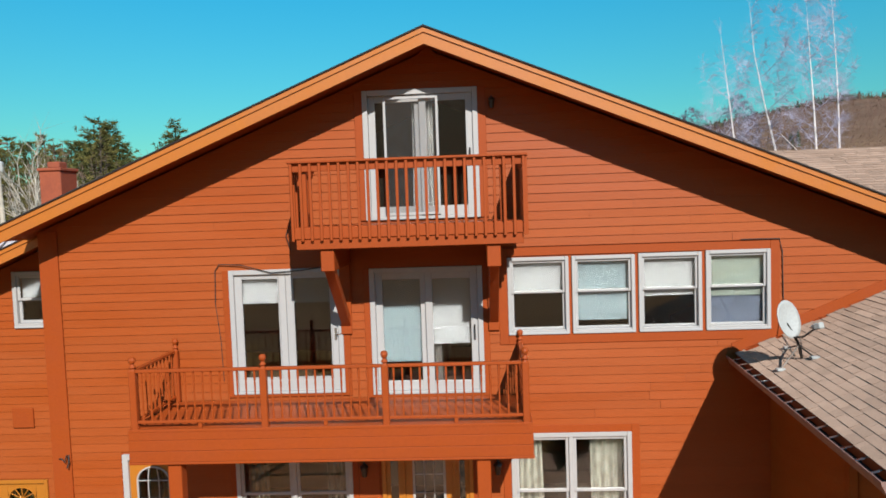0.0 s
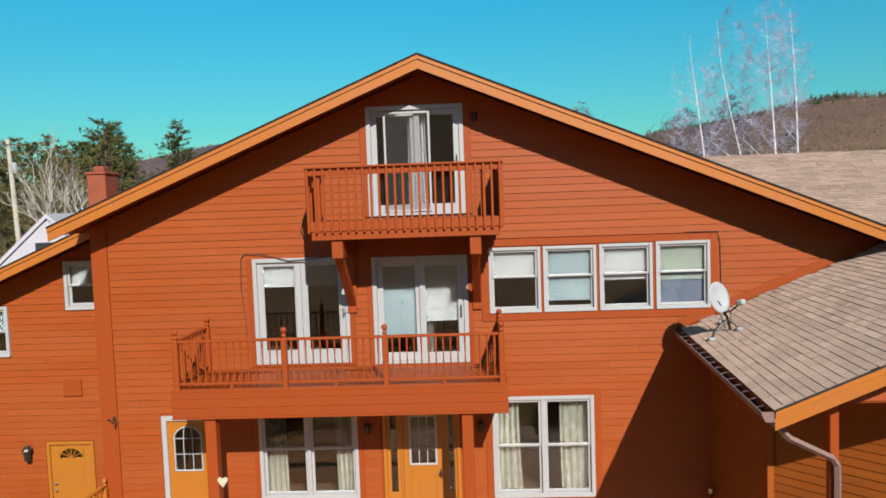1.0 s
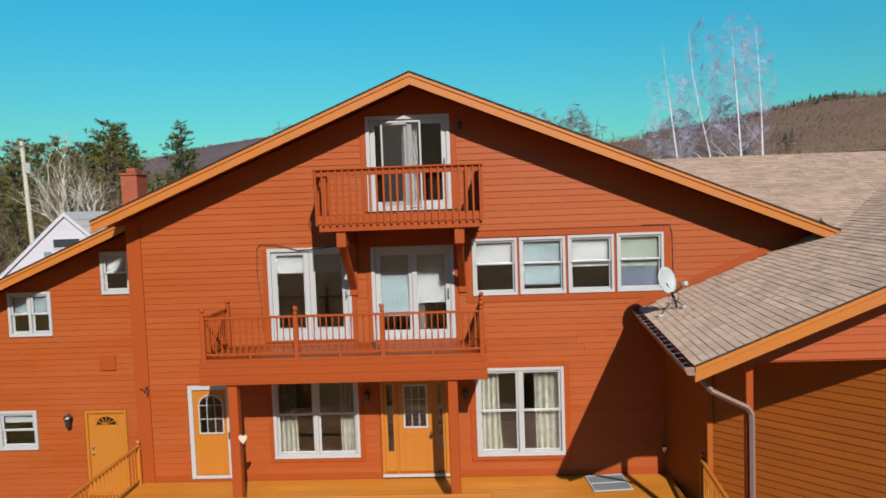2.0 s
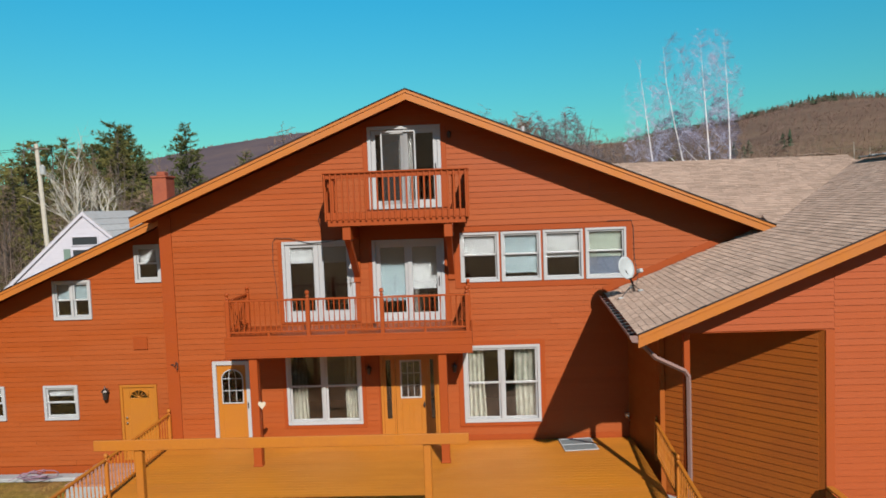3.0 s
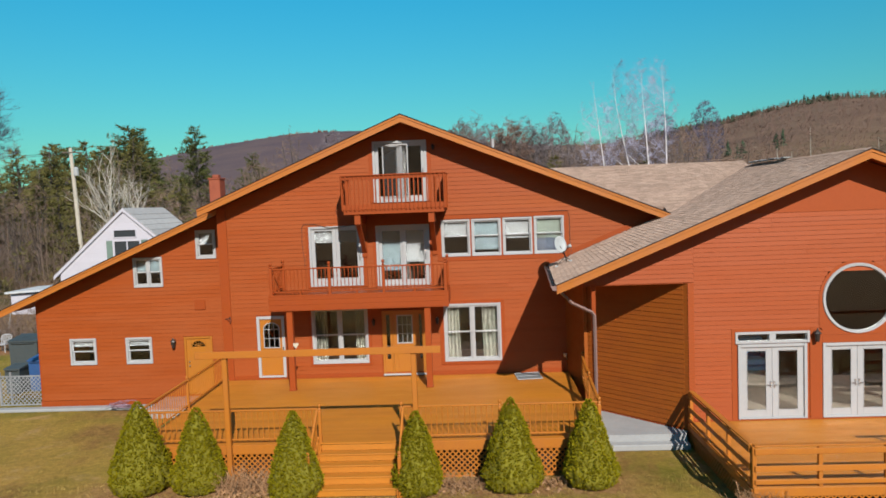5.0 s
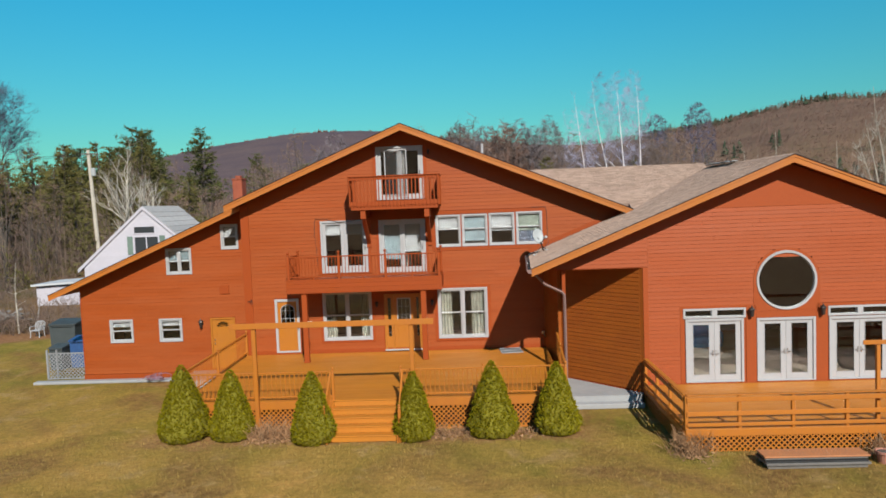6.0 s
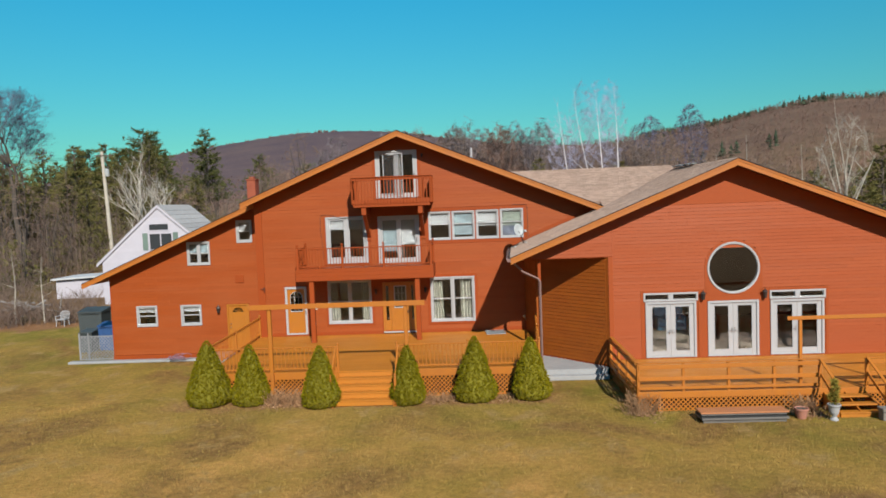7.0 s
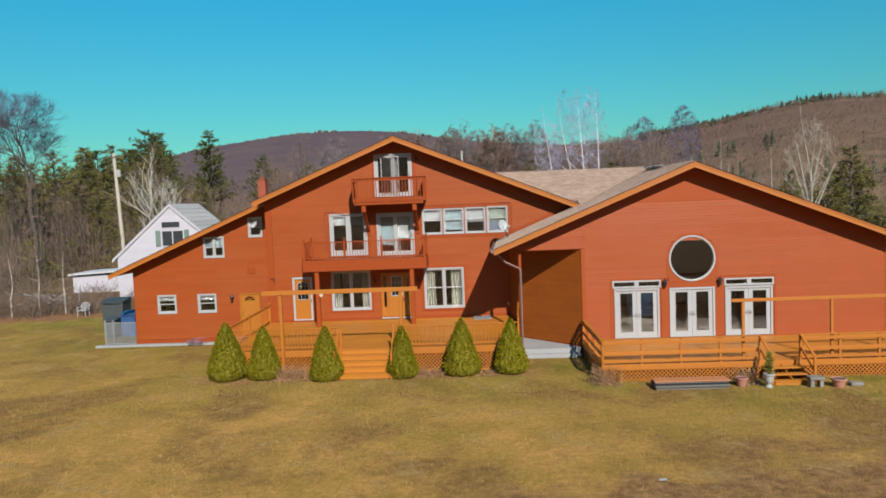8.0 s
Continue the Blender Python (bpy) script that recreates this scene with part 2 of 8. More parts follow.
def ring(x0, x1, z0, z1, w, y0, y1, c=0.004, bottom=None):
    """A rectangular frame of four bars in an upright plane facing the lawn."""
    b = w if bottom is None else bottom
    return (Shape().box(x0, x0 + w, y0, y1, z0, z1, c).box(x1 - w, x1, y0, y1, z0, z1, c)
            .box(x0 + w, x1 - w, y0 + 0.002, y1, z1 - w, z1, c).box(x0 + w, x1 - w, y0 + 0.002, y1, z0, z0 + b, c))

HALLFLOOR = material("pale_hall_floor", (0.2584, 0.2204, 0.1748), 0.4, (0.2128, 0.1748, 0.1368), 1.2, 0.6, 30, 0.05, each=0.02)
# ---- walls ----
EXPOSE = 0.142                                          # height of one clapboard that shows


class Face:
    """An upright wall plane: u runs along it, d out of it towards the viewer, z up."""

    def __init__(self, o, along, out):
        self.o, self.a, self.n = Vector(o), Vector(along).normalized(), Vector(out).normalized()

    def at(self, u, d, z):
        p = self.o + self.a * u + self.n * d
        return (p.x, p.y, z)


def cut_out(spans, lo, hi):
    out = []
    for a, b in spans:
        if hi <= a or lo >= b:
            out.append((a, b))
        else:
            if lo > a:
                out.append((a, lo))
            if hi < b:
                out.append((hi, b))
    return out


def line_z(pts, u):
    for (u0, z0), (u1, z1) in zip(pts, pts[1:]):
        if u0 - 1e-9 <= u <= u1 + 1e-9:
            return z0 + (z1 - z0) * (u - u0) / (u1 - u0)
    return pts[0][1] if u < pts[0][0] else pts[-1][1]


def wall(name, face, bottom, top, holes, thick, mat, label):
    """A wall with a roof-shaped top, openings that go through it, and thickness. top: (u, z) along the upper edge."""
    sh = Shape()
    cuts = sorted({u for u, _ in top} | {h[0] for h in holes} | {h[1] for h in holes})
    cuts = [u for u in cuts if top[0][0] <= u <= top[-1][0]]

    def quad(pts, flip=False):
        sh.add(pts, [(0, 1, 2, 3) if not flip else (3, 2, 1, 0)])

    for ua, ub in zip(cuts, cuts[1:]):
        if ub - ua < 1e-6:
            continue
        mid = (ua + ub) / 2
        za, zb = line_z(top, ua), line_z(top, ub)
        spans = [(bottom, 1e3)]
        for h in holes:
            if h[0] < mid < h[1]:
                spans = cut_out(spans, h[2], h[3])
        for a, b in spans:
            ta, tb = (za, zb) if b > 900 else (b, b)
            for d, flip in ((0, False), (-thick, True)):
                quad([face.at(ua, d, a), face.at(ub, d, a), face.at(ub, d, tb), face.at(ua, d, ta)], flip)
        quad([face.at(ua, 0, za), face.at(ub, 0, zb), face.at(ub, -thick, zb), face.at(ua, -thick, za)])
    for u, flip in ((top[0][0], False), (top[-1][0], True)):
        z = line_z(top, u)
        quad([face.at(u, 0, bottom), face.at(u, 0, z), face.at(u, -thick, z), face.at(u, -thick, bottom)], flip)
    for u0, u1, z0, z1 in [h[:4] for h in holes]:
        for (p, q) in (((u0, z0), (u0, z1)), ((u0, z1), (u1, z1)), ((u1, z1), (u1, z0)), ((u1, z0), (u0, z0))):
            quad([face.at(p[0], 0, p[1]), face.at(q[0], 0, q[1]), face.at(q[0], -thick, q[1]), face.at(p[0], -thick, p[1])])
    base = face.at((top[0][0] + top[-1][0]) / 2, 0, bottom)
    return solid(name, sh, mat, base, label, "wall", kind="structure")


def siding(owner, face, top, holes, z0, mat, seed, expose=EXPOSE, joints=4.2):
    """Lapped clapboards, one piece each, cut at the openings and under the slope of the roof."""
    rng = random.Random(seed)
    z = z0
    zmax = max(p[1] for p in top)
    while z < zmax:
        zt = z + expose + 0.012
        # where the roof allows a board at its lower and upper edge
        def reach(zz):
            us = []
            n = 240
            a, b = top[0][0], top[-1][0]
            for i in range(n + 1):
                u = a + (b - a) * i / n
                if line_z(top, u) > zz:
                    us.append(u)
            return (us[0], us[-1]) if us else None
        lo, hi = reach(z + 0.01), reach(zt)
        if not lo:
            break
        if not hi:
            m = (lo[0] + lo[1]) / 2
            hi = (m - 0.02, m + 0.02)
        spans = [(lo[0], lo[1])]
        for h in holes:
            if h[2] < z + expose * 0.55 and h[3] > z + expose * 0.45:
                spans = cut_out(spans, h[0], h[1])
        for a, b in spans:
            cuts = [a]
            while b - cuts[-1] > joints:
                cuts.append(cuts[-1] + rng.uniform(1.6, joints))
            if b - cuts[-1] < 0.35 and len(cuts) > 1:
                cuts.pop()
            cuts.append(b)
            for p, q in zip(cuts, cuts[1:]):
                if q - p < 0.03:
                    continue
                pt = max(p, hi[0]) if abs(p - lo[0]) < 1e-6 else p
                qt = min(q, hi[1]) if abs(q - lo[1]) < 1e-6 else q
                if qt <= pt:
                    m = (pt + qt) / 2
                    pt, qt = m - 0.01, m + 0.01
                g = 0.0015
                out = 0.0215 + rng.uniform(-0.002, 0.003)
                sag = rng.uniform(-0.003, 0.003)
                vs = [face.at(p + g, 0.001, z), face.at(q - g, 0.001, z), face.at(q - g, out, z + sag), face.at(p + g, out, z - sag),
                      face.at(pt + g, 0.001, zt), face.at(qt - g, 0.001, zt), face.at(qt - g, 0.007, zt), face.at(pt + g, 0.007, zt)]
                part("clapboard", Shape().add(vs, [(0, 3, 2, 1), (3, 7, 6, 2), (4, 5, 6, 7), (0, 4, 7, 3), (1, 2, 6, 5)]), mat, owner)
        z += expose


SOUTH = Face((0, 0, 0), (1, 0, 0), (0, -1, 0))            # the gabled front of the main house
LEFT = Face((0, 1.1, 0), (1, 0, 0), (0, -1, 0))           # the set-back lower wing
WING = Face((0, -4.2, 0), (1, 0, 0), (0, -1, 0))          # the gabled hall
NICHE = Face((5.73, -1.66, 0), (2.52, -2.54, 0), (-2.54, -2.52, 0))   # slanting wall of the porch niche

PITCH, RIDGE = 0.411, 10.10                               # main roof
YW = -4.92                                                # front edge of the hall roof
WPITCH, WRIDGE, WX = 0.402, 8.12, 12.9                    # roof of the hall
LPITCH = 0.4186                                           # roof of the lower wing


def main_roof_z(x):
    return RIDGE - PITCH * abs(x)


def wing_roof_z(x):
    return WRIDGE - WPITCH * abs(x - WX)


def eave_x(y):
    """The hall's eave drifts inwards towards the house."""
    return 4.52 + 0.30 * min(1.0, max(0.0, (y - YW) / -YW))


def left_roof_z(x):
    return 3.80 + LPITCH * (x + 15.0)


# openings: u0, u1, z0, z1
OPEN_SOUTH = {
    "udoor": (-1.085, 0.775, 7.20, 9.29), "ldoor": (-3.42, -1.545, 4.37, 6.45), "rdoor": (-1.083, 0.765, 4.32, 6.415),
    "row1": (1.175, 2.165, 5.262, 6.52), "row2": (2.215, 3.225, 5.262, 6.52), "row3": (3.28, 4.285, 5.262, 6.53), "row4": (4.345, 5.365, 5.262, 6.545),
    "gwin": (1.155, 3.125, 1.62, 3.62), "gwl": (-3.46, -1.49, 1.655, 3.62), "gdoor": (-5.41, -4.43, 1.22, 3.385), "entry": (-1.0, 0.52, 1.20, 3.46)}
OPEN_LEFT = {"lw1": (-12.82, -11.82, 1.62, 2.60), "lw2": (-10.70, -9.71, 1.61, 2.59), "lw3": (-10.24, -9.15, 4.44, 5.53),
             "lw4": (-7.86, -7.12, 5.42, 6.46), "door": (-8.50, -7.45, 0.42, 2.55)}
OPEN_WING = {"d1": (9.62, 11.53, 0.66, 2.80), "t1": (9.55, 11.60, 2.82, 3.15), "d2": (11.96, 13.87, 0.66, 2.78), "d3": (14.30, 16.29, 0.66, 2.76),
             "t3": (14.27, 16.34, 2.79, 3.12), "round": (11.93, 13.95, 3.01, 5.03)}


def grown(h, a, b=None, c=None):
    """An opening with the trim round it: a at the sides, b below, c above."""
    b = a if b is None else b
    c = a if c is None else c
    return (h[0] - a, h[1] + a, h[2] - b, h[3] + c)


TOP_SOUTH = [(-6.62, main_roof_z(-6.62) - 0.20), (0, RIDGE - 0.20), (8.75, main_roof_z(8.75) - 0.20)]
TOP_LEFT = [(-14.05, left_roof_z(-14.05) - 0.19), (-6.62, left_roof_z(-6.62) - 0.19)]
TOP_WING = [(8.25, wing_roof_z(8.25) - 0.20), (WX, WRIDGE - 0.20), (21.0, wing_roof_z(21.0) - 0.20)]

wall_south = wall("wall_south", SOUTH, 0.0, TOP_SOUTH, list(OPEN_SOUTH.values()), 0.16, REDTRIM, "gabled house front clad in rust-red painted clapboards")
wall_left = wall("wall_left", LEFT, 0.0, TOP_LEFT, list(OPEN_LEFT.values()), 0.16, REDTRIM, "low side wing front clad in rust-red clapboards")
wall_wing = wall("wall_wing", WING, 0.0, TOP_WING, list(OPEN_WING.values()), 0.16, REDTRIM_HALL, "gabled hall front clad in rust-red clapboards")
wall_niche = wall("wall_niche", NICHE, 0.0, [(0, 5.0), (3.578, 5.0)], [], 0.12, REDTRIM, "slanting porch wall clad in rust-red clapboards")

# header of the hall's front over the porch niche
hd = Shape().slab([(5.35, 4.58), (8.25, 4.58), (8.25, wing_roof_z(8.25) - 0.20), (5.35, wing_roof_z(5.35) - 0.20)], -4.2, -4.04)
wall_header = solid("wall_header", hd, REDTRIM, (6.8, -4.2, 4.58), "rust-red clapboard gable end above the open porch niche", "wall", kind="structure")


def plain_wall(name, x0, x1, y0, y1, z0, z1, mat, label, kindof="wall"):
    return solid(name, Shape().box(x0, x1, y0, y1, z0, z1, 0.002), mat, ((x0 + x1) / 2, (y0 + y1) / 2, z0), label, kindof, kind="structure")


# walls that close the house behind what shows
plain_wall("wall_return", -6.62, -6.46, 0.162, 1.098, 0, 7.1, REDTRIM, "short rust-red return wall between the two house fronts")
solid("wall_porch_side", Shape().slab([(5.35, -0.03), (5.72, -1.66), (5.95, -1.66), (5.6, -0.03)], 0, 4.9, "xy"), NICHEWOOD, (5.5, -0.8, 0), "brown-stained porch side wall in shade", "wall", kind="structure")
plain_wall("wall_west", -14.05, -13.89, 1.262, 9.84, 0, 3.95, REDTRIM, "rust-red clapboard end wall of the low wing")
plain_wall("wall_east", 20.84, 21.0, -4.038, 9.84, 0, 4.65, REDTRIM, "rust-red end wall of the hall")
back = Shape().slab([(-14.05, 0), (21, 0), (21, 4.6), (WX, 7.85), (8.9, 6.25), (0, 9.85), (-6.62, 7.0), (-14.05, 3.9)], 9.85, 10.0)
solid("wall_north", back, REDTRIM, (0, 9.9, 0), "plain rust-red rear wall of the house", "wall", kind="structure")

# rooms seen through the glass; their dimness is put into the wall colour
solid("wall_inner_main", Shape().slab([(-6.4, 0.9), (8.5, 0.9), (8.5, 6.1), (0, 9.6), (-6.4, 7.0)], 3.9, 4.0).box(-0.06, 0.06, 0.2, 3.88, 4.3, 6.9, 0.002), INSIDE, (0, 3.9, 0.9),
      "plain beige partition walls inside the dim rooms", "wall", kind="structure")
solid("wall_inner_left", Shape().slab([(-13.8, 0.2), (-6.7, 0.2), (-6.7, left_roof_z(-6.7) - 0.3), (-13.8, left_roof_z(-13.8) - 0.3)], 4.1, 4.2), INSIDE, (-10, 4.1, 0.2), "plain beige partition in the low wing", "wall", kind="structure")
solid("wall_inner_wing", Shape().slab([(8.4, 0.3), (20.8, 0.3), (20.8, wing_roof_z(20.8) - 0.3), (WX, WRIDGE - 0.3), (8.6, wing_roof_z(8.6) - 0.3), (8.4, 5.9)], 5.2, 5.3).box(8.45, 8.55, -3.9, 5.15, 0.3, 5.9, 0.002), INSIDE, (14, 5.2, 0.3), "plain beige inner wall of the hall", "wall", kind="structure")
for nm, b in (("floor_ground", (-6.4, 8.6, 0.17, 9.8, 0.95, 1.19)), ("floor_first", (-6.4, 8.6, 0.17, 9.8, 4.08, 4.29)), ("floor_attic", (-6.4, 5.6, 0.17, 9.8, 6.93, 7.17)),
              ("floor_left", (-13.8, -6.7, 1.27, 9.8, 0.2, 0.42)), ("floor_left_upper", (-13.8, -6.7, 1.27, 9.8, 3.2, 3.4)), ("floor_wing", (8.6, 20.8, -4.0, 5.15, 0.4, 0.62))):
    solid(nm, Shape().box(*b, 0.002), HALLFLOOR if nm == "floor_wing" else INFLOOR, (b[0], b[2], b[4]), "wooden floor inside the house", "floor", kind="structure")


# ---- roofs ----
def gable_roof(name, x_ridge, ridge, pitch, x_left, x_right, y_front, y_back, label, thick=0.16):
    """Two slopes as one slab with plumb ends, its underside painted like the walls."""
    zl, zr = ridge - pitch * (x_ridge - x_left), ridge - pitch * (x_right - x_ridge)
    pts = [(x_left, zl), (x_ridge, ridge), (x_right, zr), (x_right, zr - thick), (x_ridge, ridge - thick), (x_left, zl - thick)]
    if x_left >= x_ridge:
        pts = [(x_ridge, ridge), (x_right, zr), (x_right, zr - thick), (x_ridge, ridge - thick)]
    if x_right <= x_ridge:
        pts = [(x_left, zl), (x_ridge, ridge), (x_ridge, ridge - thick), (x_left, zl - thick)]
    sh = Shape()
    sh.slab(pts, y_front, y_back)
    return solid(name, sh, REDTRIM, (x_ridge, y_front, ridge), label, "roof", kind="structure")


def rake(roof, x0, z0, x1, z1, y, deep=0.27, name="fascia"):
    """The orange board along a roof's sloping edge: a broad board, a narrow one proud of it above, and the dark edge of the shingles."""
    a, b = ((x0, z0), (x1, z1))
    cut = 0.37 * deep
    part(name, Shape().slab([(a[0], a[1] - deep), (b[0], b[1] - deep), (b[0], b[1] - cut - 0.004), (a[0], a[1] - cut - 0.004)], y - 0.04, y), ORANGE, roof, "broad orange fascia board")
    part("fascia_strip", Shape().slab([(a[0], a[1] - cut), (b[0], b[1] - cut), (b[0], b[1] - 0.022), (a[0], a[1] - 0.022)], y - 0.062, y), ORANGE, roof, "narrow orange trim strip")
    part("drip_edge", Shape().slab([(a[0], a[1] - 0.020), (b[0], b[1] - 0.020), (b[0], b[1] + 0.004), (a[0], a[1] + 0.004)], y - 0.085, y - 0.002), FELT_AND_SHADE, roof, "dark shingle edge")


YM = -0.75
roof_main = gable_roof("roof_main", 0, RIDGE, PITCH, -7.0, 8.75, YM + 0.002, 10.2, "broad gabled roof of the main house with orange fascia")
rake(roof_main, -7.0, main_roof_z(-7.0), 0, RIDGE, YM)
rake(roof_main, 0, RIDGE, 8.75, main_roof_z(8.75), YM)
YL = 0.45
roof_left = solid("roof_left", Shape().slab([(-15, left_roof_z(-15)), (-7.03, left_roof_z(-7.03)), (-7.03, left_roof_z(-7.03) - 0.15), (-15, left_roof_z(-15) - 0.15)], YL + 0.002, 10.2),
                  REDTRIM, (-11, YL, left_roof_z(-11)), "low lean-to roof of the side wing with orange fascia", "roof", kind="structure")
rake(roof_left, -15.0, left_roof_z(-15), -6.75, left_roof_z(-6.75), YL, 0.25)
wr = Shape()
for ya, yb in ((YW + 0.002, -0.002), (-0.002, 10.2)):
    rim = []
    for y in (ya, yb):
        xl = eave_x(y)
        rim.append([(x, y, wing_roof_z(x) - t) for t in (0.0, 0.16) for x in (xl, WX, 21.6)])
    n0 = len(wr.v)
    wr.v += rim[0] + rim[1]
    wr.f += [tuple(n0 + i for i in q) for q in ((0, 1, 7, 6), (1, 2, 8, 7), (4, 3, 9, 10), (5, 4, 10, 11), (0, 6, 9, 3), (2, 5, 11, 8), (0, 3, 4, 1), (1, 4, 5, 2), (6, 7, 10, 9), (7, 8, 11, 10))]
roof_wing = solid("roof_wing", wr, REDTRIM, (WX, YW, WRIDGE), "broad gabled hall roof with tan shingles and orange fascia", "roof", kind="structure")
rake(roof_wing, 4.52, wing_roof_z(4.52), WX, WRIDGE, YW)
rake(roof_wing, WX, WRIDGE, 21.6, wing_roof_z(21.6), YW)

# roof behind, its slope facing the lawn, ridge running across
YR, ZR = 4.2, 8.34


def cross_roof_z(y):
    return ZR - WPITCH * (YR - y)


roof_cross = solid("roof_cross", Shape().slab([(0.12, cross_roof_z(0.12)), (YR, ZR), (9.9, ZR - WPITCH * 5.7), (9.9, ZR - WPITCH * 5.7 - 0.15), (YR, ZR - 0.15), (0.12, cross_roof_z(0.12) - 0.15)], 4.0, 12.96, "yz"),
                   SHINGLE_JOINED, (9, YR, ZR), "cross-gabled roof with sunlit tan shingles", "roof", kind="structure")


def clone(ob, dx, dy, dz, mat=None):
    """Another piece of the same mesh under the same thing, moved."""
    o = ob.copy()
    scene.collection.objects.link(o)
    o.location = (ob.location[0] + dx, ob.location[1] + dy, ob.location[2] + dz)
    ORIGIN[o.name] = ORIGIN[ob.name]
    return o


# ---- trim on the walls ----
def trim_board(name, boxes, label, mat=None):
    sh = Shape()
    for b in boxes:
        sh.box(*b, 0.004)
    b = boxes[0]
    return solid(name, sh, mat or REDTRIM, (b[0], b[2], b[4]), label, "trim", kind="structure")


def surround(name, h, side, below, above, y, out=0.032):
    """Flat boards round an opening, proud of the clapboards."""
    x0, x1, z0, z1 = h
    bx = []
    if side:
        bx += [(x0 - side, x0, y - out, y - 0.001, z0 - below, z1 + above), (x1, x1 + side, y - out, y - 0.001, z0 - below, z1 + above)]
    if above:
        bx.append((x0, x1, y - out + 0.002, y - 0.001, z1, z1 + above))
    if below:
        bx.append((x0, x1, y - out + 0.002, y - 0.001, z0 - below, z0))
    return trim_board(name, bx, "flat rust-red trim boards round an opening")


surround("trim_udoor", OPEN_SOUTH["udoor"], 0.13, 0, 0, 0)
surround("trim_ldoor", OPEN_SOUTH["ldoor"], 0.11, 0.05, 0, 0)
surround("trim_rdoor", OPEN_SOUTH["rdoor"], 0.10, 0.05, 0, 0)
surround("trim_gwin", OPEN_SOUTH["gwin"], 0.13, 0.10, 0.13, 0)
surround("trim_gwl", OPEN_SOUTH["gwl"], 0.10, 0.10, 0.10, 0)
surround("trim_row", (1.175, 5.365, 5.262, 6.545), 0.145, 0.16, 0.13, 0)
trim_board("trim_mullion", [(a, b, -0.012, -0.001, 5.262, 6.545) for a, b in ((2.165, 2.215), (3.225, 3.28), (4.285, 4.345))], "flat rust-red boards between the windows")
trim_board("trim_corner", [(-6.62, -6.295, -0.036, 0.0, 0.1, main_roof_z(-6.62) - 0.19)], "broad rust-red corner board of the house front")
trim_board("trim_base", [(-6.295, 5.35, -0.02, -0.001, 0.2, 1.298)], "flat rust-red base board behind the deck")
trim_board("trim_hall_corner", [(8.25, 8.42, -4.236, -4.2, 0.0, 4.58)], "rust-red corner board of the hall", REDTRIM_HALL)
trim_board("trim_hall_base", [(8.42, 20.9, -4.22, -4.201, 0.2, 0.658)], "flat rust-red base board of the hall", REDTRIM_HALL)
trim_board("trim_hall_doors", [(9.45, 9.548, -4.228, -4.2, 0.66, 3.25), (11.61, 11.95, -4.228, -4.2, 0.66, 3.25), (13.88, 14.26, -4.228, -4.2, 0.66, 3.22), (16.35, 16.45, -4.228, -4.2, 0.66, 3.22),
                               (9.548, 11.61, -4.226, -4.2, 3.152, 3.25), (14.26, 16.35, -4.226, -4.2, 3.122, 3.22), (11.95, 13.88, -4.224, -4.2, 2.785, 3.005)], "flat rust-red boards between the glazed doors", REDTRIM_HALL)
trim_board("trim_niche", [(5.69, 5.80, -1.80, -1.66, 0.1, 4.6)], "brown-orange corner board of the porch niche", NICHEWOOD)
solid("trim_niche_end", Shape().slab([(8.125, -4.085), (8.249, -4.215), (8.249, -4.02), (8.17, -4.02)], 0.1, 4.578, "xy"), NICHEWOOD, (8.19, -4.1, 0.1), "slanting brown-orange end board of the porch niche", "trim", kind="structure")
# sloping trim where the hall's roof meets the house front
solid("trim_slope", Shape().slab([(4.75, wing_roof_z(4.75) + 0.02), (8.45, wing_roof_z(8.45) + 0.02), (8.45, wing_roof_z(8.45) + 0.19), (4.75, wing_roof_z(4.75) + 0.19)], -0.034, -0.001), REDTRIM,
      (6.8, 0, 5.6), "sloping rust-red flashing board above the hall roof", "trim", kind="structure")
# square panel with a round hole for the round window
rp = Shape()
n_r, cx_r, cz_r, r_r = 48, 12.94, 4.02, 0.93
inner = [(cx_r + r_r * math.cos(2 * math.pi * i / n_r), cz_r + r_r * math.sin(2 * math.pi * i / n_r)) for i in range(n_r)]
outer = []
for i in range(n_r):
    ca, sa = math.cos(2 * math.pi * i / n_r), math.sin(2 * math.pi * i / n_r)
    k = 1.075 if sa > 0 else 1 / max(abs(ca) / 1.075, abs(sa) / 1.01)
    outer.append((cx_r + k * ca, cz_r + k * sa))
for y in (-4.228, -4.17):
    b = len(rp.v)
    rp.v += [(x, y, z) for x, z in inner] + [(x, y, z) for x, z in outer]
    rp.f += [(b + i, b + (i + 1) % n_r, b + n_r + (i + 1) % n_r, b + n_r + i) if y > -4.2 else (b + n_r + i, b + n_r + (i + 1) % n_r, b + (i + 1) % n_r, b + i) for i in range(n_r)]
rp.f += [(i, 2 * n_r + i, 2 * n_r + (i + 1) % n_r, (i + 1) % n_r) for i in range(n_r)] + [(n_r + i, n_r + (i + 1) % n_r, 3 * n_r + (i + 1) % n_r, 3 * n_r + i) for i in range(n_r)]
solid("trim_round", rp, REDTRIM_HALL, (12.94, -4.2, 3.0), "flat rust-red arched panel round the circular window", "trim", kind="structure")


# ---- windows and doors ----
def pane(x0, x1, z0, z1, y, parent, label=""):
    p = part("pane", Shape().box(x0, x1, y, y + 0.005, z0, z1, 0.001), GLASS, parent, label)
    p.visible_shadow = False
    return p


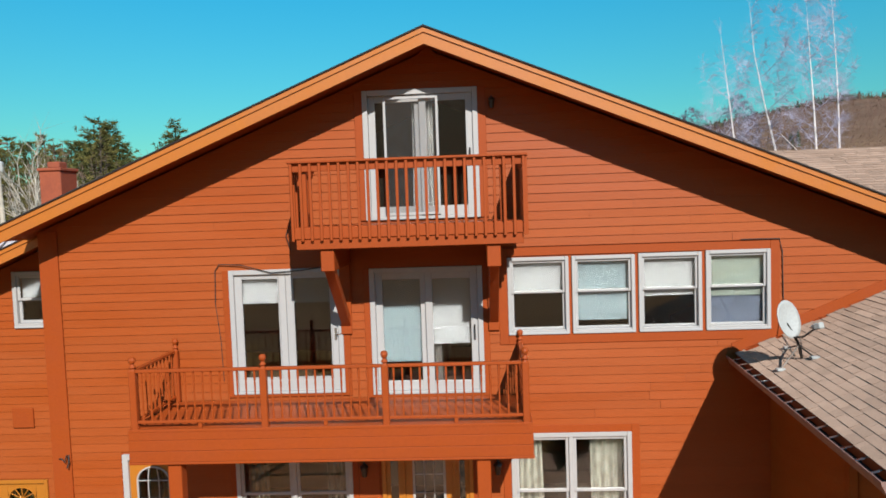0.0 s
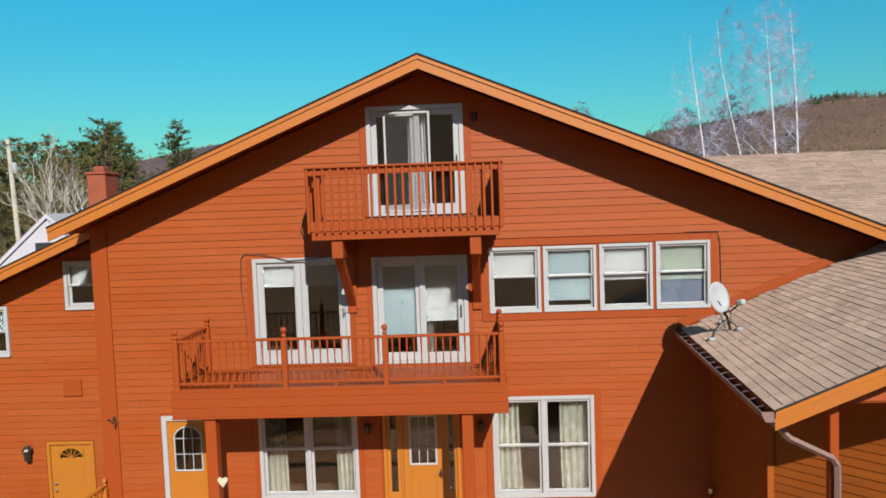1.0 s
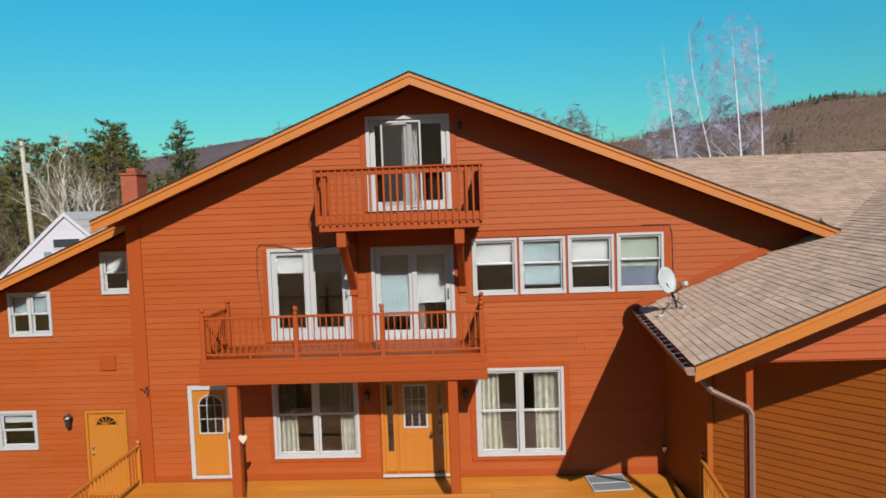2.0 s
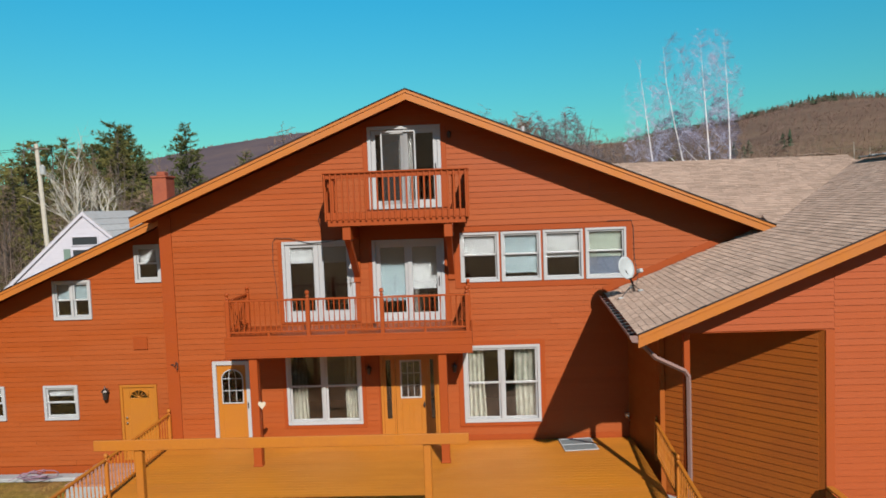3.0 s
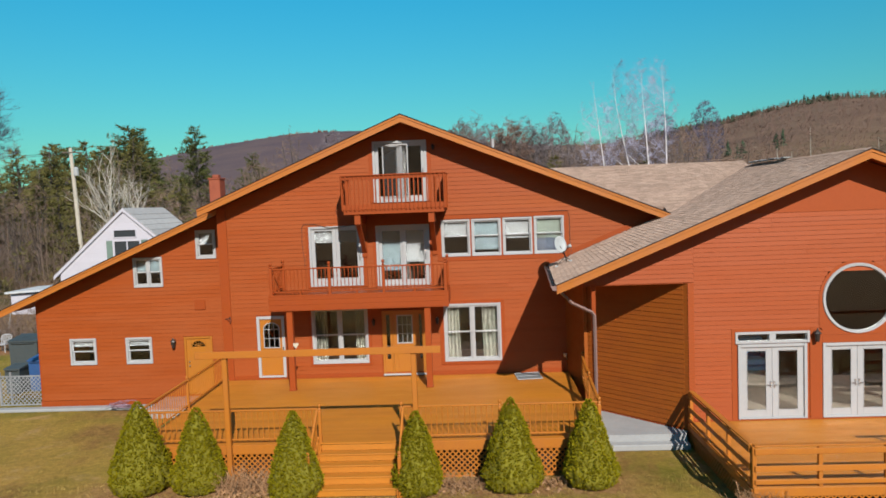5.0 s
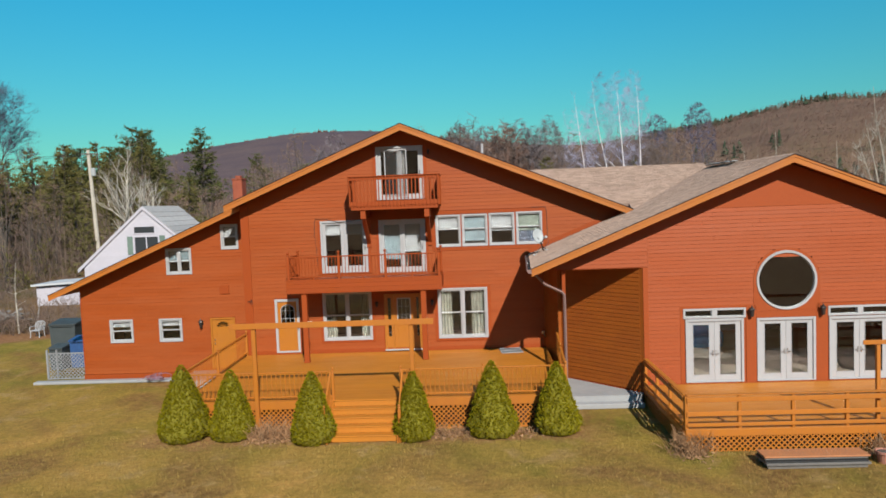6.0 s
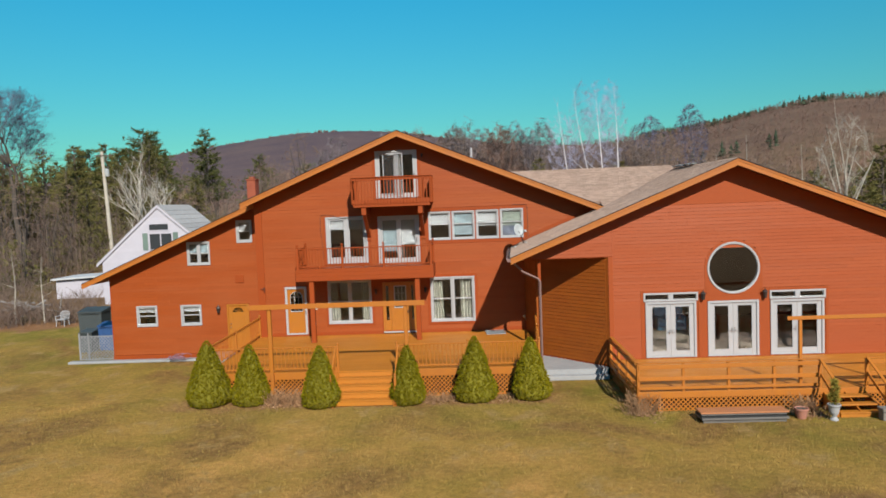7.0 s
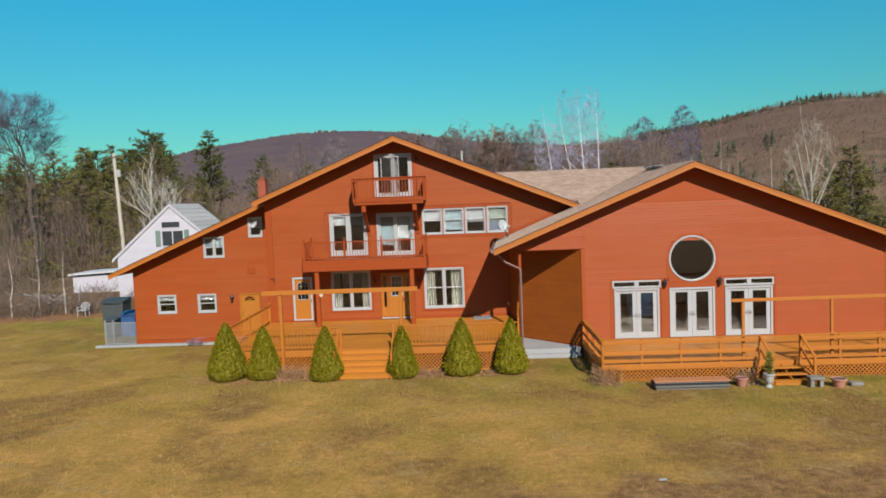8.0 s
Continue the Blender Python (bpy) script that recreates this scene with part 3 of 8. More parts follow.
def leaf(name, x0, x1, z0, z1, w, y0, y1, parent, mat, bottom=None, label=""):
    """A glazed frame with its pane."""
    f = part(name, ring(x0, x1, z0, z1, w, y0, y1, 0.006, bottom), mat, parent, label)
    pane(x0 + w - 0.004, x1 - w + 0.004, z0 + (bottom or w) - 0.004, z1 - w + 0.004, (y0 + y1) / 2, f)
    return f


COUNT = {"window": 0, "door": 0}


def named(kind):
    COUNT[kind] += 1
    return f"{kind}_{COUNT[kind]}"


def hung_window(h, y, units, label, mid=0.47, casing=0.065, sash=0.045):
    """A double-hung sash window of one or more units in a white casing."""
    x0, x1, z0, z1 = h
    w = thing(named("window"), ((x0 + x1) / 2, y, z0), label, "window", kind="structure")
    part("frame", ring(x0, x1, z0, z1, casing, y - 0.048, y + 0.09, 0.006, casing * 1.1), WHITE, w)
    part("sill", Shape().box(x0 + 0.002, x1 - 0.002, y - 0.056, y - 0.03, z0 - 0.006, z0 + 0.03, 0.006), WHITE, w)
    step = (x1 - x0 - casing) / units
    for i in range(units):
        a, b = x0 + casing + i * step, x0 + step * (i + 1)
        if i:
            part("mullion", Shape().box(a - casing, a, y - 0.04, y + 0.09, z0 + casing, z1 - casing, 0.006), WHITE, w)
        zm = z0 + (z1 - z0) * (1 - mid)
        leaf("upper_sash", a, b, zm - 0.02, z1 - casing, sash, y - 0.012, y + 0.02, w, WHITE)
        leaf("lower_sash", a, b, z0 + casing * 1.1, zm + 0.022, sash, y + 0.024, y + 0.058, w, WHITE)
    return w


def roller_shade(x0, x1, z0, z1, y, mat, label, tilt=0.0):
    s = Shape().slab([(x0, z0), (x1, z0 + tilt), (x1, z1), (x0, z1)], y, y + 0.004)
    ob = thing("roller_shade", ((x0 + x1) / 2, y, z1), label, "shade", group="window shades")
    part("cloth", s, mat, ob)
    part("hem_bar", Shape().beam((x0, y + 0.002, z0 + 0.006), (x1, y + 0.002, z0 + tilt + 0.006), 0.012, 0.02), mat, ob)
    return ob


def curtain(x0, x1, z0, z1, y, mat, label, waves=5, flare=0.0, group="curtains"):
    """Hanging cloth with folds; flare pulls its lower end towards one side."""
    sh = Shape()
    n, m = waves * 6, 8
    for side in (0, 0.006):
        for j in range(m + 1):
            k = j / m
            for i in range(n + 1):
                u = i / n
                x = x0 + (x1 - x0) * u + flare * (1 - k) ** 2 * (u - 0.5)
                yy = y + side + 0.028 * math.sin(u * waves * 2 * math.pi + 0.6 * math.sin(3 * k)) * (0.7 + 0.3 * (1 - k))
                sh.v.append((x, yy, z0 + (z1 - z0) * k))
    q = (n + 1) * (m + 1)
    for j in range(m):
        for i in range(n):
            a = j * (n + 1) + i
            sh.f.append((a, a + 1, a + n + 2, a + n + 1))
            sh.f.append((q + a, q + a + n + 1, q + a + n + 2, q + a + 1))
    return solid("curtain", sh, mat, ((x0 + x1) / 2, y, z0), label, "curtain", group=group, smooth=True)


def slide_door(h, y, label, stile=0.075, bottom=0.20):
    """A sliding glass door: outer frame, a fixed leaf and a sliding leaf behind it, with a handle."""
    x0, x1, z0, z1 = h
    d = thing(named("door"), ((x0 + x1) / 2, y, z0), label, "sliding door", kind="structure")
    part("frame", ring(x0, x1, z0, z1, 0.085, y - 0.05, y + 0.10, 0.006, 0.05), WHITE, d)
    xm = (x0 + x1) / 2
    leaf("fixed_leaf", x0 + 0.085, xm + 0.015, z0 + 0.05, z1 - 0.085, stile, y + 0.035, y + 0.07, d, WHITE, bottom)
    leaf("sliding_leaf", xm - 0.015, x1 - 0.085, z0 + 0.05, z1 - 0.085, stile, y - 0.012, y + 0.026, d, WHITE, bottom)
    hx = x1 - 0.085 - stile / 2
    zc = z0 + 1.0
    part("handle", Shape().tube([(hx, y - 0.012, zc - 0.12), (hx, y - 0.055, zc - 0.09), (hx, y - 0.055, zc + 0.09), (hx, y - 0.012, zc + 0.12)], 0.012, 6), BRONZE, d, "dark metal pull handle")
    return d


def french_door(h, y, label, stile=0.17, bottom=0.26, top=0.14, casing=0.08, latch=0):
    """A pair of white glazed doors with lever handles."""
    x0, x1, z0, z1 = h
    d = thing(named("door"), ((x0 + x1) / 2, y, z0), label, "glazed door", kind="structure")
    part("frame", ring(x0, x1, z0, z1, casing, y - 0.05, y + 0.10, 0.006, 0.04), WHITE, d)
    xm = (x0 + x1) / 2
    for a, b, s in ((x0 + casing, xm - 0.003, 1), (xm + 0.003, x1 - casing, -1)):
        f = part("door_leaf", Shape().box(a, a + stile, y, y + 0.045, z0 + 0.04, z1 - casing, 0.005).box(b - stile, b, y, y + 0.045, z0 + 0.04, z1 - casing, 0.005)
                 .box(a + stile, b - stile, y + 0.002, y + 0.045, z1 - casing - top, z1 - casing, 0.005).box(a + stile, b - stile, y + 0.002, y + 0.045, z0 + 0.04, z0 + 0.04 + bottom, 0.005), WHITE, d)
        pane(a + stile - 0.004, b - stile + 0.004, z0 + bottom + 0.036, z1 - casing - top + 0.004, y + 0.022, f)
        part("glazing_bead", ring(a + stile, b - stile, z0 + 0.04 + bottom, z1 - casing - top, 0.018, y - 0.008, y + 0.004, 0.004), WHITE, f)
        if latch and s > 0:
            continue
        hx = (b - 0.05) if s > 0 or latch else (a + 0.05)
        zc = z0 + 0.98
        part("handle", Shape().box(hx - 0.02, hx + 0.02, y - 0.012, y, zc - 0.10, zc + 0.10, 0.004).beam((hx, y - 0.045, zc), (hx - s * 0.10, y - 0.045, zc), 0.018, 0.018).beam((hx, y - 0.045, zc), (hx, y, zc), 0.018, 0.018), STEEL, f, "metal lever handle")
    return d


# first floor and attic of the house front
slide_door(OPEN_SOUTH["udoor"], 0, "white sliding glass door onto the upper balcony, sheer curtain inside", 0.11, 0.16)
curtain(-0.30, 0.04, 7.25, 9.12, 0.16, SHEER, "white sheer curtain gathered behind the balcony door", 6, 0.06)
# sliding insect screen before the attic door
SCREENMESH = material("grey_insect_mesh", (0.076, 0.0722, 0.0722), 0.8, None, 4, 0.3, 60, 0.0)
SCREENMESH.node_tree.nodes["Principled BSDF"].inputs["Alpha"].default_value = 0.13
isc = thing("sliding_screen", (-0.3, -0.05, 7.28), "grey insect screen in a thin white sliding frame", "window screen")
part("frame", ring(-0.745, 0.14, 7.27, 9.17, 0.04, -0.075, -0.052, 0.004), WHITE, isc)
part("mesh", Shape().box(-0.71, 0.105, -0.066, -0.062, 7.305, 9.135, 0.001), SCREENMESH, isc, "grey insect mesh")
part("handle", Shape().box(0.10, 0.135, -0.09, -0.076, 8.13, 8.23, 0.004), WHITE, isc)
french_door(OPEN_SOUTH["ldoor"], 0, "white double glazed balcony door with half-drawn shades", 0.11, 0.22, 0.06, latch=1)
roller_shade(-3.245, -2.58, 5.88, 6.32, 0.09, SHADE, "white half-drawn roller shade behind glass")
# blue here stands in for the upper balcony's shadow on the cloth
roller_shade(-2.385, -1.72, 5.88, 6.32, 0.09, SHADE_BLUE, "pale blue half-drawn roller shade behind glass")
slide_door(OPEN_SOUTH["rdoor"], 0, "white sliding balcony door with lowered shades", 0.115, 0.16)
roller_shade(-0.93, -0.17, 4.84, 6.28, 0.10, SHADE_BLUE, "pale blue lowered roller shade behind glass")
roller_shade(-0.13, 0.62, 5.12, 6.28, 0.10, SHADE, "white roller shade drawn over half the glass", tilt=0.01)
ROW_SHADES = {"row1": (SHADE, 5.93, "white roller shade drawn over the upper sash"), "row2": (SHADE_BLUE, 5.46, "pale blue roller shade drawn almost to the sill"),
              "row3": (SHADE, 5.83, "white roller shade drawn over the upper sash"), "row4": (SHADE_GREEN, 5.80, "pale green roller shade drawn over the upper sash")}
for k, (mt, zz, lb) in ROW_SHADES.items():
    h = OPEN_SOUTH[k]
    hung_window(h, 0, 1, "white double-hung window with a drawn roller shade", 0.455, 0.06, 0.04)
    roller_shade(h[0] + 0.075, h[1] - 0.075, zz, h[3] - 0.07, 0.085, mt, lb)
SLATE = material("slate_blue_cloth", (0.05016, 0.06232, 0.095), 0.85, (0.04408, 0.05472, 0.0836), 3, 0.4, 60, 0.05, each=0.02, dirt=0.03)
roller_shade(4.42, 5.29, 5.33, 5.86, 0.11, SLATE, "slate-blue cloth behind the lower sash")
# ground floor
hung_window(OPEN_SOUTH["gwin"], 0, 2, "white twin double-hung window with patterned curtains", 0.49, 0.075, 0.05)
hung_window(OPEN_SOUTH["gwl"], 0, 2, "white twin double-hung window under the balcony", 0.49, 0.075, 0.05)
for x0, x1, fl in ((1.24, 1.68, 0.10), (2.48, 3.05, -0.05), (-3.38, -2.98, 0.05), (-1.98, -1.57, -0.05)):
    curtain(x0, x1, 1.7, 3.55, 0.2, CURTAIN, "cream patterned curtain tied beside a window", 4, fl)


def lantern(x, y, z, label, s=1.0):
    """A wall lantern: back plate, arm, glazed body, roof and finial."""
    t = thing("wall_lantern", (x, y, z), label, "lamp", group="wall lanterns")
    part("back_plate", Shape().box(x - 0.05 * s, x + 0.05 * s, y - 0.02, y, z - 0.10 * s, z + 0.10 * s, 0.008), BRONZE, t)
    part("arm", Shape().tube([(x, y - 0.01, z + 0.02 * s), (x, y - 0.08 * s, z + 0.10 * s), (x, y - 0.15 * s, z + 0.09 * s)], 0.012 * s, 6), BRONZE, t)
    part("lamp_body", Shape().lathe([(0.045 * s, -0.20 * s), (0.06 * s, -0.19 * s), (0.085 * s, 0.02 * s), (0.095 * s, 0.03 * s)], (x, y - 0.15 * s, z), 6), BRONZE, t)
    part("lamp_roof", Shape().lathe([(0.11 * s, 0.03 * s), (0.085 * s, 0.075 * s), (0.03 * s, 0.12 * s), (0.012 * s, 0.17 * s), (0.004 * s, 0.19 * s)], (x, y - 0.15 * s, z), 8), BRONZE, t)
    part("lamp_glass", Shape().lathe([(0.05 * s, -0.17 * s), (0.078 * s, 0.01 * s)], (x, y - 0.15 * s, z), 6, 1.05, 1.05), DISHGREY, t, "pale glass of the lantern")
    return t


lantern(1.0, 0, 9.04, "small grey wall lamp beside the attic door", 0.55)
lantern(-1.28, 0, 3.10, "dark wall lantern beside the entrance door", 0.7)
lantern(0.93, 0, 3.10, "dark wall lantern beside the entrance door", 0.7)
lantern(-8.86, 1.1, 2.38, "tall dark wall lantern beside the side door", 1.0)
lantern(11.76, -4.2, 3.05, "dark wall lantern between the hall doors", 1.0)
lantern(14.06, -4.2, 3.05, "dark wall lantern between the hall doors", 1.0)


def grid_bars(x0, x1, z0, z1, nx, nz, y, w=0.022):
    sh = Shape()
    for i in range(1, nx):
        x = x0 + (x1 - x0) * i / nx
        sh.box(x - w / 2, x + w / 2, y - 0.012, y, z0, z1, 0.002)
    for j in range(1, nz):
        z = z0 + (z1 - z0) * j / nz
        sh.box(x0, x1, y - 0.010, y - 0.001, z - w / 2, z + w / 2, 0.002)
    return sh


def panel_slab(x0, x1, z0, z1, hole, y0, y1):
    """A door leaf with one rectangular hole."""
    a, b, c, d = hole
    return Shape().box(x0, a, y0, y1, z0, z1, 0.004).box(b, x1, y0, y1, z0, z1, 0.004).box(a, b, y0, y1, z0, c, 0.004).box(a, b, y0, y1, d, z1, 0.004)


# arched-light door with a white storm frame
h = OPEN_SOUTH["gdoor"]
d = thing(named("door"), (-4.92, 0, h[2]), "orange door with an arched white-barred light in a white frame", "door", kind="structure")
part("frame", ring(h[0], h[1], h[2], h[3], 0.10, -0.05, 0.08, 0.006, 0.07), WHITE, d)
x0, x1 = h[0] + 0.10, h[1] - 0.10
lf = part("door_leaf", panel_slab(x0, x1, h[2] + 0.07, h[3] - 0.10, (x0 + 0.13, x1 - 0.10, 2.27, 3.20), 0.0, 0.045), DOOR, d, "orange painted door leaf")
pane(x0 + 0.125, x1 - 0.095, 2.265, 3.205, 0.025, lf)
arch = Shape()
ax, ar, az = (x0 + 0.13 + x1 - 0.10) / 2, (x1 - x0 - 0.23) / 2, 2.92
pts = [(ax - ar, 2.27)] + [(ax + ar * math.cos(math.pi - math.pi * i / 14), az + ar * 0.85 * math.sin(math.pi * i / 14)) for i in range(15)] + [(ax + ar, 2.27)]
arch.tube([(px, -0.006, pz) for px, pz in pts], 0.016, 6)
arch.tube([(ax - ar, -0.006, 2.27), (ax + ar, -0.006, 2.27)], 0.018, 6)
for i in (1, 2):
    gx = ax - ar + 2 * ar * i / 3
    arch.tube([(gx, -0.004, 2.27), (gx, -0.004, az + 0.02), (ax + (gx - ax) * 0.75, -0.004, az + ar * 0.72)], 0.010, 5)
for zz in (2.60, 2.92):
    arch.tube([(ax - ar, -0.004, zz), (ax + ar, -0.004, zz)], 0.010, 5)
part("glazing_bars", arch, WHITE, lf, "white arched glazing bars")
for s in (-1, 1):   # orange corners beside the arch
    cs = [(ax + s * ar, 3.205)] + [(ax + s * ar * math.cos(math.pi / 2 * i / 7), az + ar * 0.85 * math.sin(math.pi / 2 * i / 7)) for i in range(8)] + [(ax, 3.205)]
    part("spandrel", Shape().slab(cs, 0.002, 0.02), DOOR, lf)
part("handle", Shape().box(h[1] - 0.075, h[1] - 0.045, -0.075, -0.05, 2.14, 2.30, 0.004), BRONZE, d, "dark latch handle")

# entrance door with sidelights
h = OPEN_SOUTH["entry"]
d = thing(named("door"), (-0.24, 0, h[2]), "orange panelled entrance door with barred light and two sidelights", "door", kind="structure")
part("frame", ring(h[0], h[1], h[2], h[3], 0.07, -0.045, 0.09, 0.006, 0.06), DOOR, d)
part("threshold", Shape().box(h[0], h[1], -0.09, -0.046, h[2] - 0.01, h[2] + 0.05, 0.006), WHITE, d, "pale threshold")
for a, b in ((-0.93, -0.66), (0.22, 0.45)):
    part("sidelight_frame", panel_slab(a, b, h[2] + 0.06, h[3] - 0.07, (a + 0.07, b - 0.07, 1.75, 3.30), 0.0, 0.05), DOOR, d)
    pane(a + 0.066, b - 0.066, 1.746, 3.304, 0.02, d)
for x in (-0.66, 0.18):
    part("post", Shape().box(x, x + 0.045, -0.03, 0.06, h[2] + 0.06, h[3] - 0.07, 0.005), DOOR, d)
lf = part("door_leaf", panel_slab(-0.612, 0.178, h[2] + 0.06, h[3] - 0.07, (-0.46, 0.03, 2.32, 3.26), 0.0, 0.05), DOOR, d)
pane(-0.464, 0.034, 2.316, 3.264, 0.025, lf)
part("light_frame", ring(-0.49, 0.06, 2.29, 3.29, 0.04, -0.014, 0.0, 0.004), WHITE, lf, "white light frame")
part("glazing_bars", grid_bars(-0.46, 0.03, 2.32, 3.26, 3, 3, 0.012, 0.016), WHITE, lf)
for a, b in ((-0.50, -0.25), (-0.18, 0.07)):
    part("panel", ring(a, b, 1.45, 2.15, 0.03, -0.008, 0.0, 0.003), DOOR, lf)
part("handle", Shape().lathe([(0.03, 0), (0.035, 0.02), (0.03, 0.05)], (0.12, -0.06, 2.1), 8).box(0.105, 0.135, -0.012, 0, 2.03, 2.2, 0.004), BRONZE, lf, "dark knob")

# side wing
for k in ("lw1", "lw2"):
    hung_window(OPEN_LEFT[k], 1.1, 1, "small white double-hung window, blind half lowered", 0.5, 0.075, 0.05)
    h = OPEN_LEFT[k]
    roller_shade(h[0] + 0.1, h[1] - 0.1, h[2] + 0.66, h[3] - 0.08, 1.19, SHADE, "white half-lowered blind behind glass")
hung_window(OPEN_LEFT["lw3"], 1.1, 2, "white twin double-hung window under the eaves", 0.5, 0.07, 0.045)
hung_window(OPEN_LEFT["lw4"], 1.1, 1, "narrow white double-hung window beside the corner board", 0.5, 0.075, 0.05)
roller_shade(-10.14, -9.74, 5.0, 5.45, 1.19, SHADE_BLUE, "pale blue half-lowered shade behind glass")
roller_shade(-9.66, -9.25, 5.0, 5.45, 1.19, SHADE_BLUE, "pale blue half-lowered shade behind glass")
roller_shade(-7.75, -7.25, 5.95, 6.38, 1.19, SHADE, "white half-lowered shade behind glass", tilt=0.06)
h = OPEN_LEFT["door"]
d = thing(named("door"), (-7.98, 1.1, h[2]), "plain orange side door with a small fan light", "door", kind="structure")
part("frame", ring(h[0], h[1], h[2], h[3], 0.07, 1.06, 1.18, 0.006, 0.05), DOOR, d)
lf = part("door_leaf", panel_slab(h[0] + 0.07, h[1] - 0.07, h[2] + 0.05, h[3] - 0.07, (-8.25, -7.70, 2.17, 2.42), 1.105, 1.15), DOOR, d)
pane(-8.254, -7.696, 2.166, 2.424, 1.125, lf)
fan = Shape()
fan.tube([(-7.975 + 0.26 * math.cos(math.pi * i / 12), 1.10, 2.18 + 0.22 * math.sin(math.pi * i / 12)) for i in range(13)], 0.012, 5)
for i in range(1, 6):
    fan.tube([(-7.975, 1.102, 2.18), (-7.975 + 0.26 * math.cos(math.pi * i / 6), 1.102, 2.18 + 0.22 * math.sin(math.pi * i / 6))], 0.009, 5)
part("fan_bars", fan, DOOR, lf)
for s in (-1, 1):
    cs = [(-7.975 + s * 0.275, 2.425)] + [(-7.975 + s * 0.26 * math.cos(math.pi / 2 * i / 6), 2.18 + 0.22 * math.sin(math.pi / 2 * i / 6)) for i in range(7)] + [(-7.975, 2.425)]
    part("spandrel", Shape().slab(cs, 1.108, 1.12), DOOR, lf)
for zz in (1.45, 1.60):
    part("lock", Shape().lathe([(0.03, 0), (0.03, 0.03), (0.012, 0.05)], (-8.34, 1.08, zz), 8), STEEL, lf, "brass lock")
solid("wall_hatch", Shape().box(-8.02, -7.62, 1.045, 1.078, 3.55, 3.92, 0.01), REDTRIM, (-7.82, 1.08, 3.55), "square rust-red cover panel on the siding", "hatch")

# hall
for k, t in (("d1", "t1"), ("d2", None), ("d3", "t3")):
    french_door(OPEN_WING[k], -4.2, "white double glazed hall door with steel levers", 0.16, 0.20, 0.10, 0.085)
    if t:
        x0, x1, z0, z1 = OPEN_WING[t]
        w = thing(named("window"), ((x0 + x1) / 2, -4.2, z0), "narrow white transom window of two panes", "window", kind="structure")
        part("frame", ring(x0, x1, z0, z1, 0.07, -4.255, -4.1, 0.006).box((x0 + x1) / 2 - 0.09, (x0 + x1) / 2 + 0.09, -4.25, -4.1, z0 + 0.07, z1 - 0.07, 0.005), WHITE, w)
        xm = (x0 + x1) / 2
        pane(x0 + 0.066, xm - 0.086, z0 + 0.066, z1 - 0.066, -4.18, w)
        pane(xm + 0.086, x1 - 0.066, z0 + 0.066, z1 - 0.066, -4.18, w)
w = thing(named("window"), (12.94, -4.2, 3.05), "large round window in a white ring frame", "window", kind="structure")
rw = Shape()
for i in range(64):
    a = 2 * math.pi * i / 64
    for r, y in ((0.90, -4.21), (0.905, -4.255), (0.975, -4.262), (0.99, -4.22), (0.97, -4.15), (0.90, -4.15)):
        rw.v.append((12.94 + r * math.cos(a), y, 4.02 + r * math.sin(a)))
for i in range(64):
    for k in range(6):
        a, b, c, e = i * 6 + k, i * 6 + (k + 1) % 6, ((i + 1) % 64) * 6 + (k + 1) % 6, ((i + 1) % 64) * 6 + k
        rw.f.append((a, b, c, e))
part("frame", rw, WHITE, w, smooth=False)
gp = Shape().slab([(12.94 + 0.92 * math.cos(2 * math.pi * i / 48), 4.02 + 0.92 * math.sin(2 * math.pi * i / 48)) for i in range(48)], -4.192, -4.187)
p = part("pane", gp, GLASS, w)
p.visible_shadow = False


# blue raised to make up for the sun that never reaches it
SEATBLUE = material("brightened_blue_upholstery", (0.0836, 0.2432, 0.456), 0.85, (0.0684, 0.2052, 0.3952), 3, 0.5, 60, 0.1, each=0.03)
# a sofa is assumed for the blue area behind the door glass
sofa = thing("sofa", (12.15, 2.0, 0.62), "blue upholstered sofa inside the hall", "sofa")
part("seat", Shape().box(11.62, 12.68, 1.45, 2.05, 0.80, 1.05, 0.05), SEATBLUE, sofa)
part("base", Shape().box(11.50, 12.80, 1.50, 2.30, 0.62, 0.80, 0.03), SEATBLUE, sofa)
part("backrest", Shape().box(11.50, 12.80, 2.06, 2.30, 0.80, 1.75, 0.06), SEATBLUE, sofa)
for x in (11.50, 12.685):
    part("armrest", Shape().box(x, x + 0.115, 1.45, 2.055, 0.80, 1.28, 0.04), SEATBLUE, sofa)


# ---- balconies ----
def ball_post(owner, x, y, z0, z1, w, mat, name="post"):
    """A square post with a turned neck and a ball on top."""
    zs = z1 - 0.20
    sh = Shape().box(x - w / 2, x + w / 2, y - w / 2, y + w / 2, z0, zs, 0.012)
    sh.lathe([(w * 0.42, 0), (w * 0.30, 0.02), (w * 0.52, 0.045), (w * 0.30, 0.075), (w * 0.25, 0.09), (w * 0.48, 0.12), (w * 0.55, 0.15), (w * 0.45, 0.185), (w * 0.12, 0.20)], (x, y, zs - 0.002), 10)
    return part(name, sh, mat, owner)


def spindle(x, y, z0, z1, r):
    """A turned baluster."""
    h = z1 - z0
    return Shape().lathe([(r, 0), (r, 0.18 * h), (r * 0.55, 0.21 * h), (r * 0.95, 0.30 * h), (r * 0.6, 0.55 * h), (r * 0.9, 0.74 * h), (r * 0.55, 0.78 * h), (r, 0.81 * h), (r, h)], (x, y, z0), 6)


